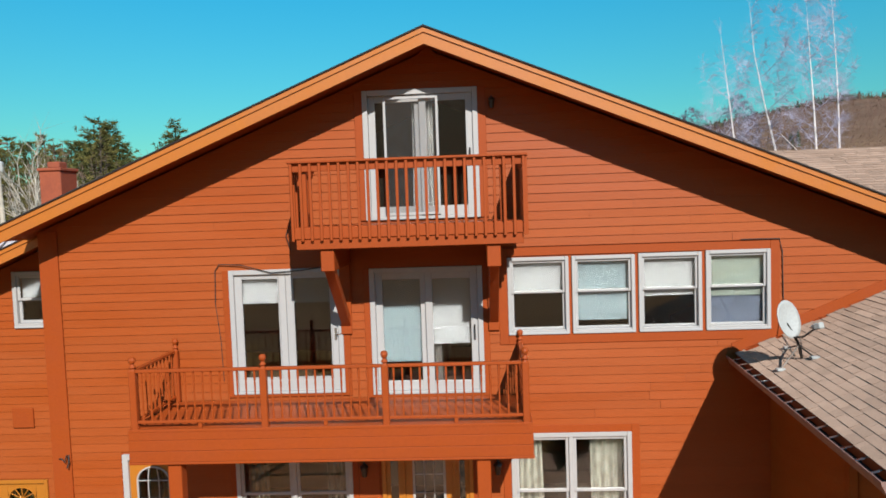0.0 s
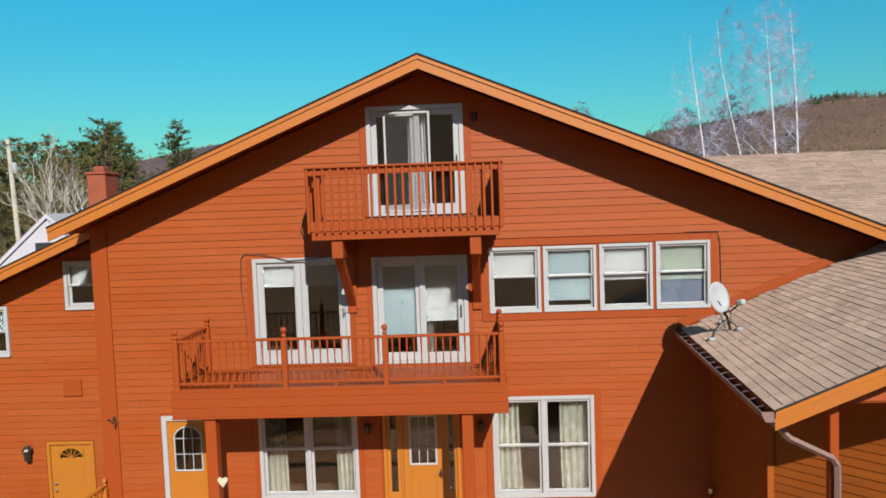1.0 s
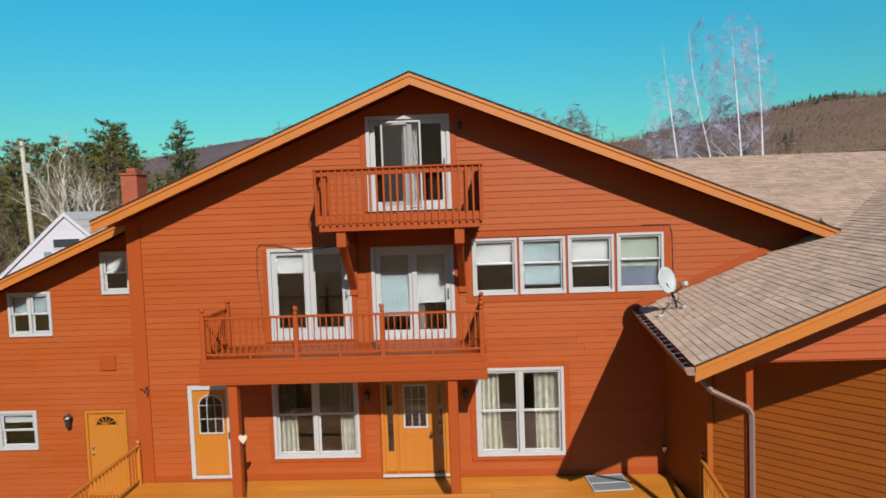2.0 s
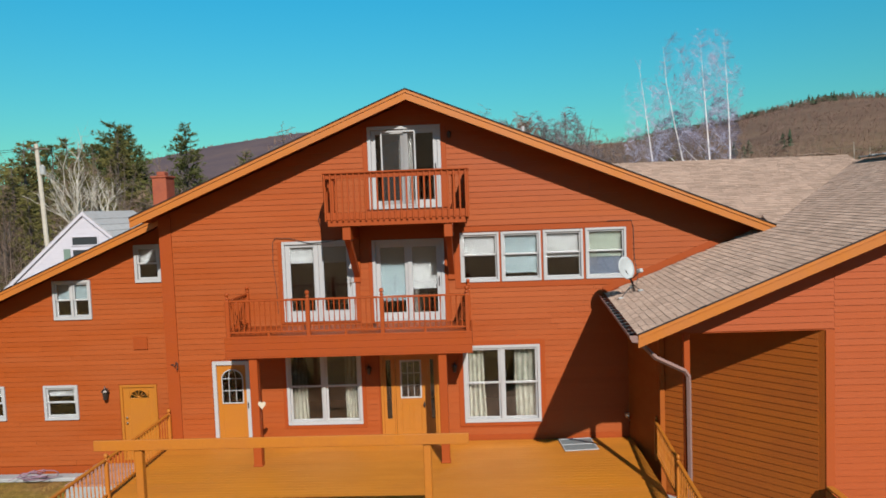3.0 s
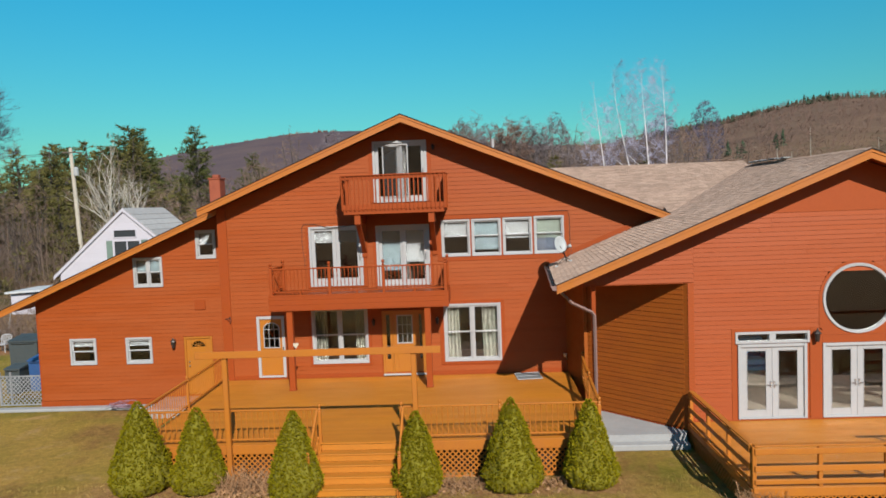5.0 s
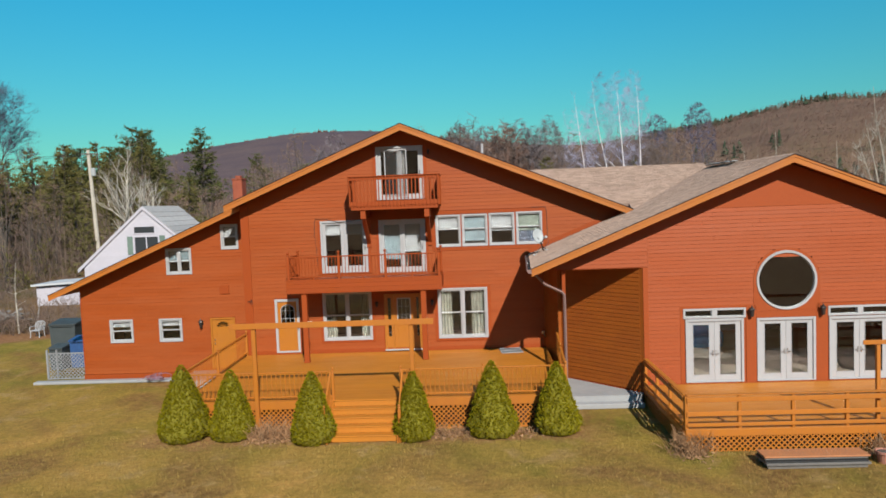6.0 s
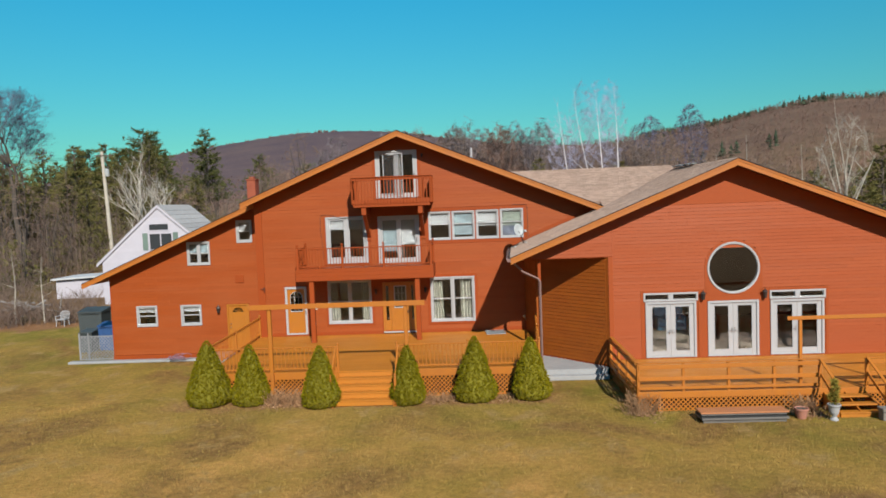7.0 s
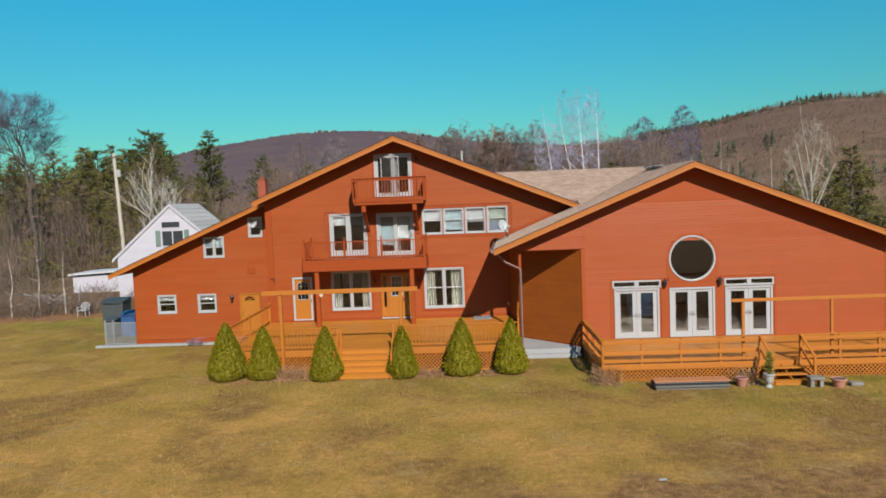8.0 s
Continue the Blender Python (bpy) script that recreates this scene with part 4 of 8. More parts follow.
def spindles(owner, p, q, z0, z1, gap, r, mat):
    """A row of balusters from p to q, evenly spaced, sharing one mesh."""
    p, q = Vector((*p, 0)), Vector((*q, 0))
    n = max(2, round((q - p).length / gap))
    first = None
    for i in range(1, n):
        c = p.lerp(q, i / n)
        if first is None:
            first, c0 = part("baluster", spindle(c.x, c.y, z0, z1, r), mat, owner), c
        else:
            clone(first, c.x - c0.x, c.y - c0.y, 0)


BX0, BX1, BY, BZ = -4.46, 1.40, -1.53, 4.29
lb = thing("balcony", ((BX0 + BX1) / 2, -0.76, 3.78), "wide rust-red wooden balcony with turned balusters above the porch", "balcony")
for i in range(3):
    zz = 3.80 + i * 0.163
    part("skirt_board", Shape().box(BX0 - 0.02, BX1 + 0.02, BY - 0.055 + 0.004 * (i % 2), BY - 0.02, zz, zz + 0.161, 0.006), REDTRIM, lb)
part("skirt_edge", Shape().box(BX0 - 0.03, BX1 + 0.03, BY - 0.065, BY - 0.018, 3.765, 3.80, 0.006), REDTRIM, lb)
for x in (BX0, BX1):
    part("side_board", Shape().box(x - 0.02, x + 0.02, BY - 0.018, -0.028, 3.80, 4.285, 0.006), REDTRIM, lb)
for i in range(11):
    y = -0.10 - i * 0.136
    part("floor_board", Shape().box(BX0 + 0.03, BX1 - 0.03, y - 0.132, y, BZ - 0.04, BZ, 0.004), REDTRIM, lb)
part("ceiling_board", Shape().box(BX0 + 0.03, BX1 - 0.03, BY + 0.02, -0.03, 3.80, 3.83, 0.003), REDTRIM, lb)
LBP = [-4.38, -2.45, -0.68, 1.33]
for x in LBP:
    ball_post(lb, x, BY, BZ - 0.02, 5.36, 0.10, REDTRIM)
for x in (-4.36, 1.35):
    ball_post(lb, x, -0.09, BZ - 0.0, 5.36, 0.09, REDTRIM)
for a, b in zip(LBP, LBP[1:]):
    part("hand_rail", Shape().box(a + 0.05, b - 0.05, BY - 0.035, BY + 0.035, 5.12, 5.165, 0.008), REDTRIM, lb)
    part("bottom_rail", Shape().box(a + 0.05, b - 0.05, BY - 0.03, BY + 0.03, 4.37, 4.41, 0.006), REDTRIM, lb)
    spindles(lb, (a, BY), (b, BY), 4.408, 5.122, 0.128, 0.017, REDTRIM)
    part("rail_block", Shape().box((a + b) / 2 - 0.03, (a + b) / 2 + 0.03, BY - 0.02, BY + 0.02, BZ, 4.37, 0.006), REDTRIM, lb)
for x in (-4.38, 1.34):
    part("hand_rail", Shape().box(x - 0.035, x + 0.035, BY + 0.05, -0.135, 5.12, 5.165, 0.008), REDTRIM, lb)
    part("bottom_rail", Shape().box(x - 0.03, x + 0.03, BY + 0.05, -0.135, 4.37, 4.41, 0.006), REDTRIM, lb)
    spindles(lb, (x, BY), (x, -0.09), 4.408, 5.122, 0.128, 0.017, REDTRIM)


def deck_z(y):
    """The big deck falls a little towards the lawn."""
    return 1.15 + 0.028 * y


for x in (-3.84, 0.70):
    t = thing("porch_post", (x, -1.45, deck_z(-1.45)), "square rust-red post carrying the balcony", "post", group="balcony posts")
    part("shaft", Shape().box(x - 0.10, x + 0.10, -1.53, -1.33, deck_z(-1.45), 3.764, 0.012), REDTRIM, t)
    part("foot", Shape().box(x - 0.115, x + 0.115, -1.545, -1.315, deck_z(-1.45), deck_z(-1.45) + 0.05, 0.01), REDTRIM, t)

UX0, UX1, UY = -1.96, 1.41, -1.38
ub = thing("balcony", ((UX0 + UX1) / 2, -0.7, 6.5), "small rust-red attic balcony with square pickets on braced brackets", "balcony")
part("rim_board", Shape().box(UX0, UX1, UY - 0.02, UY + 0.02, 6.985, 7.14, 0.006), REDTRIM, ub)
part("lower_rim", Shape().box(UX0 + 0.05, UX1 - 0.04, UY + 0.0, UY + 0.05, 6.83, 6.98, 0.006), REDTRIM, ub)
for x in (UX0 + 0.02, UX1 - 0.02):
    part("side_rim", Shape().box(x - 0.02, x + 0.02, UY + 0.022, -0.03, 6.985, 7.14, 0.006), REDTRIM, ub)
for x in (UX0 + 0.07, UX1 - 0.07):
    part("side_joist", Shape().box(x - 0.02, x + 0.02, UY + 0.052, -0.03, 6.83, 6.98, 0.006), REDTRIM, ub)
for i in range(9):
    y = -0.06 - i * 0.146
    part("floor_board", Shape().box(UX0 + 0.045, UX1 - 0.045, y - 0.142, y, 7.12, 7.155, 0.004), REDTRIM, ub)
part("cap_rail", Shape().box(UX0 - 0.03, UX1 + 0.03, UY - 0.075, UY + 0.06, 8.075, 8.11, 0.006), REDTRIM, ub)
part("top_rail", Shape().box(UX0, UX1, UY - 0.018, UY + 0.02, 7.955, 8.073, 0.005), REDTRIM, ub)
for x in (UX0 + 0.01, UX1 - 0.01):
    part("cap_rail", Shape().box(x - 0.06, x + 0.06, UY + 0.062, -0.03, 8.075, 8.11, 0.006), REDTRIM, ub)
    part("top_rail", Shape().box(x - 0.018, x + 0.018, UY + 0.022, -0.03, 7.955, 8.073, 0.005), REDTRIM, ub)
n_p = round((UX1 - UX0) / 0.138)
pk = part("picket", Shape().box(UX0, UX0 + 0.04, UY - 0.06, UY - 0.021, 6.955, 8.072, 0.005), REDTRIM, ub)
for i in range(1, n_p + 1):
    clone(pk, (UX1 - UX0 - 0.04) * i / n_p, 0, 0)
for x in (UX0 - 0.04, UX1 + 0.001):
    pk = part("picket", Shape().box(x, x + 0.039, UY + 0.08, UY + 0.12, 6.955, 8.072, 0.005), REDTRIM, ub)
    for i in range(1, 9):
        clone(pk, 0, i * 0.145, 0)
for x in (UX0 + 0.13, UX1 - 0.36):
    part("inner_post", Shape().box(x, x + 0.09, UY + 0.03, UY + 0.12, 7.155, 8.07, 0.006), REDTRIM, ub)
for x in (-1.48, 0.94):
    part("bracket_beam", Shape().box(x - 0.10, x + 0.10, -1.33, -0.03, 6.50, 6.829, 0.012), REDTRIM, ub)
    part("brace", Shape().beam((x, -1.20, 6.55), (x, -0.02, 5.52), 0.13, 0.15, 0.01, up=(1, 0, 0)), REDTRIM, ub)
    part("wall_cleat", Shape().box(x - 0.09, x + 0.09, -0.075, -0.026, 5.35, 6.50, 0.008), REDTRIM, ub)


# ---- the big deck ----
DX0, DX1, DY = -6.78, 5.40, -6.36
deck = thing("deck", (-0.7, -3.2, 0.0), "large orange-stained wooden deck with lattice skirting", "deck", kind="structure")
for i in range(44):
    y1 = -0.05 - i * 0.144
    y0 = y1 - 0.139
    z1, z0 = deck_z(y1), deck_z(y0)
    vs = [(DX0, y0, z0 - 0.035), (DX1, y0, z0 - 0.035), (DX1, y1, z1 - 0.035), (DX0, y1, z1 - 0.035), (DX0, y0, z0), (DX1, y0, z0), (DX1, y1, z1), (DX0, y1, z1)]
    part("plank", Shape().add(vs, [(3, 2, 1, 0), (4, 5, 6, 7), (0, 1, 5, 4), (1, 2, 6, 5), (2, 3, 7, 6), (3, 0, 4, 7)]), DECK, deck)
zf = deck_z(DY)
for a, b in ((DX0, -1.87), (0.27, DX1)):
    part("rim_board", Shape().box(a, b, DY - 0.05, DY - 0.012, zf - 0.25, zf + 0.0, 0.006), DECKRAIL, deck)
for x in (DX0 + 0.02, DX1 - 0.02):
    part("side_rim", Shape().box(x - 0.02, x + 0.02, DY + 0.0, -0.06, zf - 0.25, zf - 0.04, 0.006), DECKRAIL, deck)


def lattice(u0, u1, z0, z1, gap=0.105, w=0.036, put=lambda u, d, z: (u, d, z)):
    """Crossed diagonal laths clipped to a panel, as one mesh."""
    sh = Shape()
    for sgn, d in ((1, 0.0), (-1, 0.008)):
        k0 = (u0 - z1) if sgn > 0 else (u0 + z0)
        k1 = (u1 - z0) if sgn > 0 else (u1 + z1)
        k = k0
        while k < k1:
            # the lath's centre line: u = k + sgn * z
            lo, hi = z0, z1
            ua, ub = k + sgn * lo, k + sgn * hi
            if sgn > 0:
                lo = max(lo, u0 - k)
                hi = min(hi, u1 - k)
            else:
                lo = max(lo, k - u1)
                hi = min(hi, k - u0)
            if hi - lo > 0.03:
                a, b = (k + sgn * lo, lo), (k + sgn * hi, hi)
                nx, nz = 0.7071 * w / 2, -sgn * 0.7071 * w / 2
                q = [(a[0] - nx, a[1] - nz), (a[0] + nx, a[1] + nz), (b[0] + nx, b[1] + nz), (b[0] - nx, b[1] - nz)]
                sh.add([put(u, d, z) for u, z in q] + [put(u, d + 0.007, z) for u, z in q], [(0, 1, 2, 3), (7, 6, 5, 4), (0, 4, 5, 1), (1, 5, 6, 2), (2, 6, 7, 3), (3, 7, 4, 0)])
            k += gap * 1.4142
    return sh


for a, b in ((DX0, -1.87), (0.27, DX1)):
    part("lattice", lattice(a, b, 0.05, zf - 0.252, put=lambda u, d, z: (u, DY - 0.035 + d, z)), DECKRAIL, deck, "diagonal orange lattice skirting", kind="stuff")
    part("lattice_frame", Shape().box(a, b, DY - 0.045, DY - 0.01, 0.0, 0.05, 0.004), DECKRAIL, deck)
part("lattice", lattice(DY, -2.0, 0.05, zf - 0.252, put=lambda u, d, z: (DX1 - 0.03 + d, u, z)), DECKRAIL, deck, "diagonal orange lattice skirting", kind="stuff")
# dark sheet that puts the under-deck shade behind the lattice
part("joist", Shape().box(DX0 + 0.2, DX1 - 0.2, DY + 0.35, DY + 0.40, 0.0, zf - 0.30, 0.004), FELT_AND_SHADE, deck, "dark space behind the lattice")

rail = thing("deck_railing", (-0.7, DY, 0.97), "orange-stained deck railing with ball-topped posts and balusters", "railing")
RT, RB = 0.90, 0.13


def rail_run(p, q, posts=True, top=RT, mat=DECKRAIL):
    """One stretch of level railing on the big deck between two posts."""
    za, zb = deck_z(p[1]), deck_z(q[1])
    part("hand_rail", Shape().beam((*p, za + top), (*q, zb + top), 0.075, 0.045, 0.008), mat, rail)
    part("bottom_rail", Shape().beam((*p, za + RB), (*q, zb + RB), 0.05, 0.04, 0.006), mat, rail)
    n = max(2, round((Vector(q) - Vector(p)).length / 0.145))
    first = None
    for i in range(1, n):
        c = Vector(p).lerp(Vector(q), i / n)
        if first is None:
            first, c0 = part("baluster", spindle(c.x, c.y, deck_z(c.y) + RB + 0.018, deck_z(c.y) + top - 0.018, 0.018), mat, rail), c
        else:
            clone(first, c.x - c0.x, c.y - c0.y, deck_z(c.y) - deck_z(c0.y))


FRONT = DY + 0.03
for x, y in ((-6.75, FRONT), (-1.87, FRONT), (0.27, FRONT), (2.82, FRONT), (5.36, FRONT), (5.50, -3.9), (5.66, -1.52), (-6.66, -3.2), (-6.60, -0.12)):
    ball_post(rail, x, y, deck_z(y) - 0.02, deck_z(y) + 1.04, 0.085, DECKRAIL)
rail_run((-6.70, FRONT), (-1.92, FRONT))
rail_run((0.32, FRONT), (2.77, FRONT))
rail_run((2.87, FRONT), (5.31, FRONT))
rail_run((5.37, FRONT + 0.05), (5.49, -3.95))
rail_run((5.51, -3.85), (5.65, -1.57))
rail_run((-6.75, FRONT + 0.05), (-6.665, -3.25))
rail_run((-6.655, -3.15), (-6.60, -0.17))

stairs = thing("deck_stairs", (-0.8, -7.0, 0.0), "orange-stained wooden steps up to the deck", "stairs")
for i in range(5):
    z = zf - 0.19 * i
    y = DY - 0.05 - 0.285 * i
    if i:
        part("tread", Shape().box(-1.86, 0.26, y - 0.02, y + 0.285, z - 0.04, z, 0.008), DECK, stairs)
    part("riser", Shape().box(-1.83, 0.23, y - 0.0, y + 0.02, max(0.0, z - 0.19), z - 0.042, 0.003), DECK, stairs)
for x in (-1.85, 0.25):
    part("stringer", Shape().slab([(DY - 0.03, 0.0), (DY - 1.32, 0.0), (DY - 1.32, 0.17), (DY - 0.03, zf - 0.06)], x - 0.02, x + 0.02, "yz"), DECKRAIL, stairs)
for x in (-1.92, 0.32):
    part("newel", Shape().box(x - 0.045, x + 0.045, DY - 1.28, DY - 1.19, 0.0, 1.0, 0.012).lathe([(0.03, 0), (0.05, 0.03), (0.03, 0.06), (0.05, 0.09), (0.04, 0.13), (0.01, 0.15)], (x, DY - 1.235, 1.0), 8), DECKRAIL, stairs)
    part("hand_rail", Shape().beam((x, DY - 0.02, zf + RT - 0.02), (x, DY - 1.20, 0.90), 0.06, 0.07, 0.008), DECKRAIL, stairs)
    part("lower_rail", Shape().beam((x, DY - 0.02, zf + 0.16), (x, DY - 1.20, 0.2), 0.045, 0.05, 0.006), DECKRAIL, stairs)
    pk = None
    for i in range(1, 8):
        y, dz = DY - 0.02 - 0.147 * i, -0.118 * i
        if pk is None:
            pk, y0, z0 = part("baluster", spindle(x, y, zf + 0.18 + dz, zf + RT - 0.05 + dz, 0.017), DECKRAIL, stairs), y, dz
        else:
            clone(pk, 0, y - y0, dz - z0)

perg = thing("pergola", (-1.8, DY - 0.09, 0.0), "open orange-stained post and beam frame over the deck edge", "pergola")
for x in (-4.24, 0.66):
    part("post", Shape().box(x - 0.065, x + 0.065, DY - 0.20, DY - 0.07, 0.0, 3.36, 0.012), DECKRAIL, perg)
part("beam", Shape().box(-4.98, 1.36, DY - 0.245, DY - 0.205, 3.31, 3.49, 0.008), DECKRAIL, perg)

# ---- deck of the hall ----
EX0, EX1, EY, EZ = 8.22, 21.0, -8.92, 0.62
hd = thing("deck", (14.6, -6.5, 0.0), "orange-stained hall deck with board railing and lattice skirting", "deck", kind="structure")
for i in range(33):
    y1 = -4.25 - i * 0.1415
    part("plank", Shape().box(EX0, EX1, y1 - 0.137, y1, EZ - 0.035, EZ, 0.004), DECK, hd)
part("rim_board", Shape().box(EX0, EX1, EY - 0.04, EY - 0.005, EZ - 0.2, EZ - 0.002, 0.006), DECKRAIL, hd)
part("side_rim", Shape().box(EX0 - 0.03, EX0 + 0.008, EY, -4.25, EZ - 0.2, EZ - 0.04, 0.006), DECKRAIL, hd)
part("lattice", lattice(EX0, EX1, 0.0, EZ - 0.202, put=lambda u, d, z: (u, EY - 0.025 + d, z)), DECKRAIL, hd, "diagonal orange lattice skirting", kind="stuff")
part("lattice", lattice(EY, -4.3, 0.0, EZ - 0.202, put=lambda u, d, z: (EX0 - 0.02 + d, u, z)), DECKRAIL, hd, "diagonal orange lattice skirting", kind="stuff")
# a sheet coloured dark in place of the shade below the hall deck
part("joist", Shape().box(EX0 + 0.3, EX1, EY + 0.30, EY + 0.34, 0.0, EZ - 0.22, 0.004), FELT_AND_SHADE, hd, "dark space behind the lattice")

hr = thing("deck_railing", (14.6, EY, EZ), "orange-stained board railing with three rails round the hall deck", "railing")


def board_rail(p, q, n):
    """Posts with a cap and two boards between two corners."""
    p, q = Vector((*p, 0)), Vector((*q, 0))
    for i in range(n + 1):
        c = p.lerp(q, i / n)
        part("post", Shape().box(c.x - 0.045, c.x + 0.045, c.y - 0.045, c.y + 0.045, 0.45, EZ + 0.90, 0.01), DECKRAIL, hr)
    d = (q - p).normalized()
    side = Vector((d.y, -d.x, 0)) * 0.065
    part("cap_rail", Shape().beam(p + Vector((0, 0, EZ + 0.92)), q + Vector((0, 0, EZ + 0.92)), 0.14, 0.035, 0.006), DECKRAIL, hr)
    for z, hgt in ((EZ + 0.80, 0.13), (EZ + 0.42, 0.13), (EZ + 0.12, 0.10)):
        part("rail_board", Shape().beam(p + side + Vector((0, 0, z)), q + side + Vector((0, 0, z)), 0.035, hgt, 0.006), DECKRAIL, hr)


board_rail((8.26, EY + 0.05), (13.92, EY + 0.05), 4)
board_rail((15.36, EY + 0.05), (20.9, EY + 0.05), 4)
board_rail((8.26, -4.35), (8.26, EY + 0.12), 3)
hs = thing("deck_stairs", (14.64, -9.6, 0), "short open-riser orange steps to the hall deck", "stairs")
for i, (y, z) in enumerate(((-9.22, 0.46), (-9.55, 0.30), (-9.88, 0.14))):
    part("tread", Shape().box(13.98, 15.30, y - 0.16, y + 0.14, z - 0.045, z, 0.008), DECK, hs)
part("riser", Shape().box(13.98, 15.30, -10.04, -10.0, 0.0, 0.12, 0.004), DECK, hs)
for x in (14.0, 14.64, 15.28):
    part("stringer", Shape().slab([(-8.97, 0.0), (-10.02, 0.0), (-10.02, 0.10), (-8.97, 0.50)], x - 0.02, x + 0.02, "yz"), DECKRAIL, hs)
for x in (13.92, 15.36):
    part("newel", Shape().box(x - 0.04, x + 0.04, -10.0, -9.92, 0.0, 0.95, 0.01), DECKRAIL, hs)
    part("hand_rail", Shape().beam((x, -8.90, EZ + 0.93), (x, -9.98, 0.97), 0.09, 0.04, 0.006), DECKRAIL, hs)
    part("lower_rail", Shape().beam((x, -8.90, EZ + 0.45), (x, -9.98, 0.45), 0.035, 0.10, 0.006), DECKRAIL, hs)
hp = thing("pergola", (15, EY + 0.15, EZ), "slender orange post and beam frame on the hall deck", "pergola")
for x in (13.37, 16.52, 19.7):
    part("post", Shape().box(x - 0.05, x + 0.05, EY + 0.11, EY + 0.21, EZ, 2.80, 0.01), DECKRAIL, hp)
part("beam", Shape().box(12.95, 21.0, EY + 0.08, EY + 0.11, 2.78, 2.90, 0.006), DECKRAIL, hp)

# ---- porch niche ----
solid("porch_slab", Shape().slab([(5.45, -4.45), (8.1, -4.45), (8.2, -4.25), (5.85, -1.75), (5.45, -1.75)], 0.0, 0.36, "xy"), CONCRETE, (6.8, -3.2, 0), "pale grey concrete porch floor", "pavement", kind="structure")
solid("porch_step", Shape().box(5.45, 8.12, -4.78, -4.455, 0.0, 0.17, 0.02), CONCRETE, (6.8, -4.6, 0), "worn white-painted concrete step", "step", kind="structure")
pp = thing("porch_post", (5.64, -4.07, 0.36), "square rust-red corner post under the hall eaves", "post")
part("shaft", Shape().box(5.58, 5.70, -4.13, -4.01, 0.362, 4.90, 0.01), REDTRIM, pp)

gut = thing("gutter", (4.45, -2.5, 4.60), "mauve-brown eaves gutter with bare straps and a downspout", "gutter")
gz = wing_roof_z(4.52) - 0.035


def along_eave(sh):
    """Shift a shape made for the front end of the eave so that it follows the eave's drift."""
    sh.v = [(x + eave_x(y) - 4.52, y, z + WPITCH * (eave_x(y) - 4.52)) for x, y, z in sh.v]
    return sh


prof = [(4.53, gz), (4.53, gz - 0.13), (4.41, gz - 0.13), (4.365, gz - 0.04), (4.355, gz), (4.37, gz), (4.385, gz - 0.04), (4.42, gz - 0.115), (4.52, gz - 0.115), (4.52, gz)]
part("trough", along_eave(Shape().slab(prof, YW - 0.03, -0.04)), GUTTER, gut)
# the trough's inner shade, put in as a dark strip
part("trough_lining", along_eave(Shape().box(4.43, 4.515, YW - 0.02, -0.05, gz - 0.112, gz - 0.085, 0.004)), FELT_AND_SHADE, gut, "dark wet leaves lying in the trough")
part("end_cap", Shape().slab([(4.53, gz), (4.53, gz - 0.13), (4.41, gz - 0.13), (4.365, gz - 0.04), (4.355, gz)], YW - 0.036, YW - 0.031), GUTTER, gut)
for i in range(15):
    y = -0.30 - 0.315 * i
    part("hanger", along_eave(Shape().beam((4.365, y - 0.05, gz + 0.004), (4.56, y + 0.03, gz + 0.012), 0.032, 0.008, 0.002)), STEEL, gut, "bare metal gutter strap")
part("downspout", Shape().tube([(4.60, -4.20, gz - 0.13), (4.66, -4.20, gz - 0.22), (5.02, -4.19, 4.12), (5.58, -4.19, 3.84), (5.645, -4.19, 3.74), (5.65, -4.19, 3.58), (5.65, -4.19, 0.40)], 0.046, 4), GUTTER, gut, "square mauve-brown downspout")

# ---- satellite dish on the hall roof ----
dish = thing("satellite_dish", (5.25, -1.35, wing_roof_z(5.25)), "light grey satellite dish on a tripod mount", "satellite dish")
dn = Vector((0.50, -0.82, 0.28)).normalized()
du = dn.cross(Vector((0, 0, 1))).normalized()
dv = du.cross(dn)
dc = Vector((5.08, -1.36, 5.63))
bowl = Shape()
NR, NS = 5, 20
for side in (0, -0.012):
    for j in range(NR + 1):
        r = max(j / NR, 0.02)
        for k in range(NS):
            a = 2 * math.pi * k / NS
            bowl.v.append(tuple(dc + du * (0.235 * r * math.cos(a)) + dv * (0.275 * r * math.sin(a)) + dn * (0.055 * r * r - 0.05 + side)))
for s in (0, 1):
    o = s * (NR + 1) * NS
    for j in range(NR):
        for k in range(NS):
            q = (o + j * NS + k, o + j * NS + (k + 1) % NS, o + (j + 1) * NS + (k + 1) % NS, o + (j + 1) * NS + k)
            bowl.f.append(q if s == 0 else q[::-1])
o2 = (NR + 1) * NS
bowl.f += [(NR * NS + k, NR * NS + (k + 1) % NS, o2 + NR * NS + (k + 1) % NS, o2 + NR * NS + k) for k in range(NS)]
bowl.f += [tuple(range(NS))[::-1], tuple(range(o2, o2 + NS))]
part("reflector", bowl, DISHGREY, dish, smooth=True)
arm_end = dc + dn * 0.42 - dv * 0.16
part("arm", Shape().tube([dc - dv * 0.26 - dn * 0.02, dc - dv * 0.27 + dn * 0.15, arm_end], 0.014, 6), BRONZE, dish)
part("receiver", Shape().beam(arm_end - dn * 0.06, arm_end + dn * 0.05, 0.10, 0.09, 0.015).tube([arm_end, arm_end - dn * 0.10], 0.035, 8), DISHGREY, dish, "grey receiver head")
foot = Vector((5.26, -1.35, wing_roof_z(5.26) + 0.02))
part("mast", Shape().tube([foot, Vector((5.20, -1.36, 5.30)), dc - dn * 0.06 - dv * 0.05], 0.022, 8), BRONZE, dish)
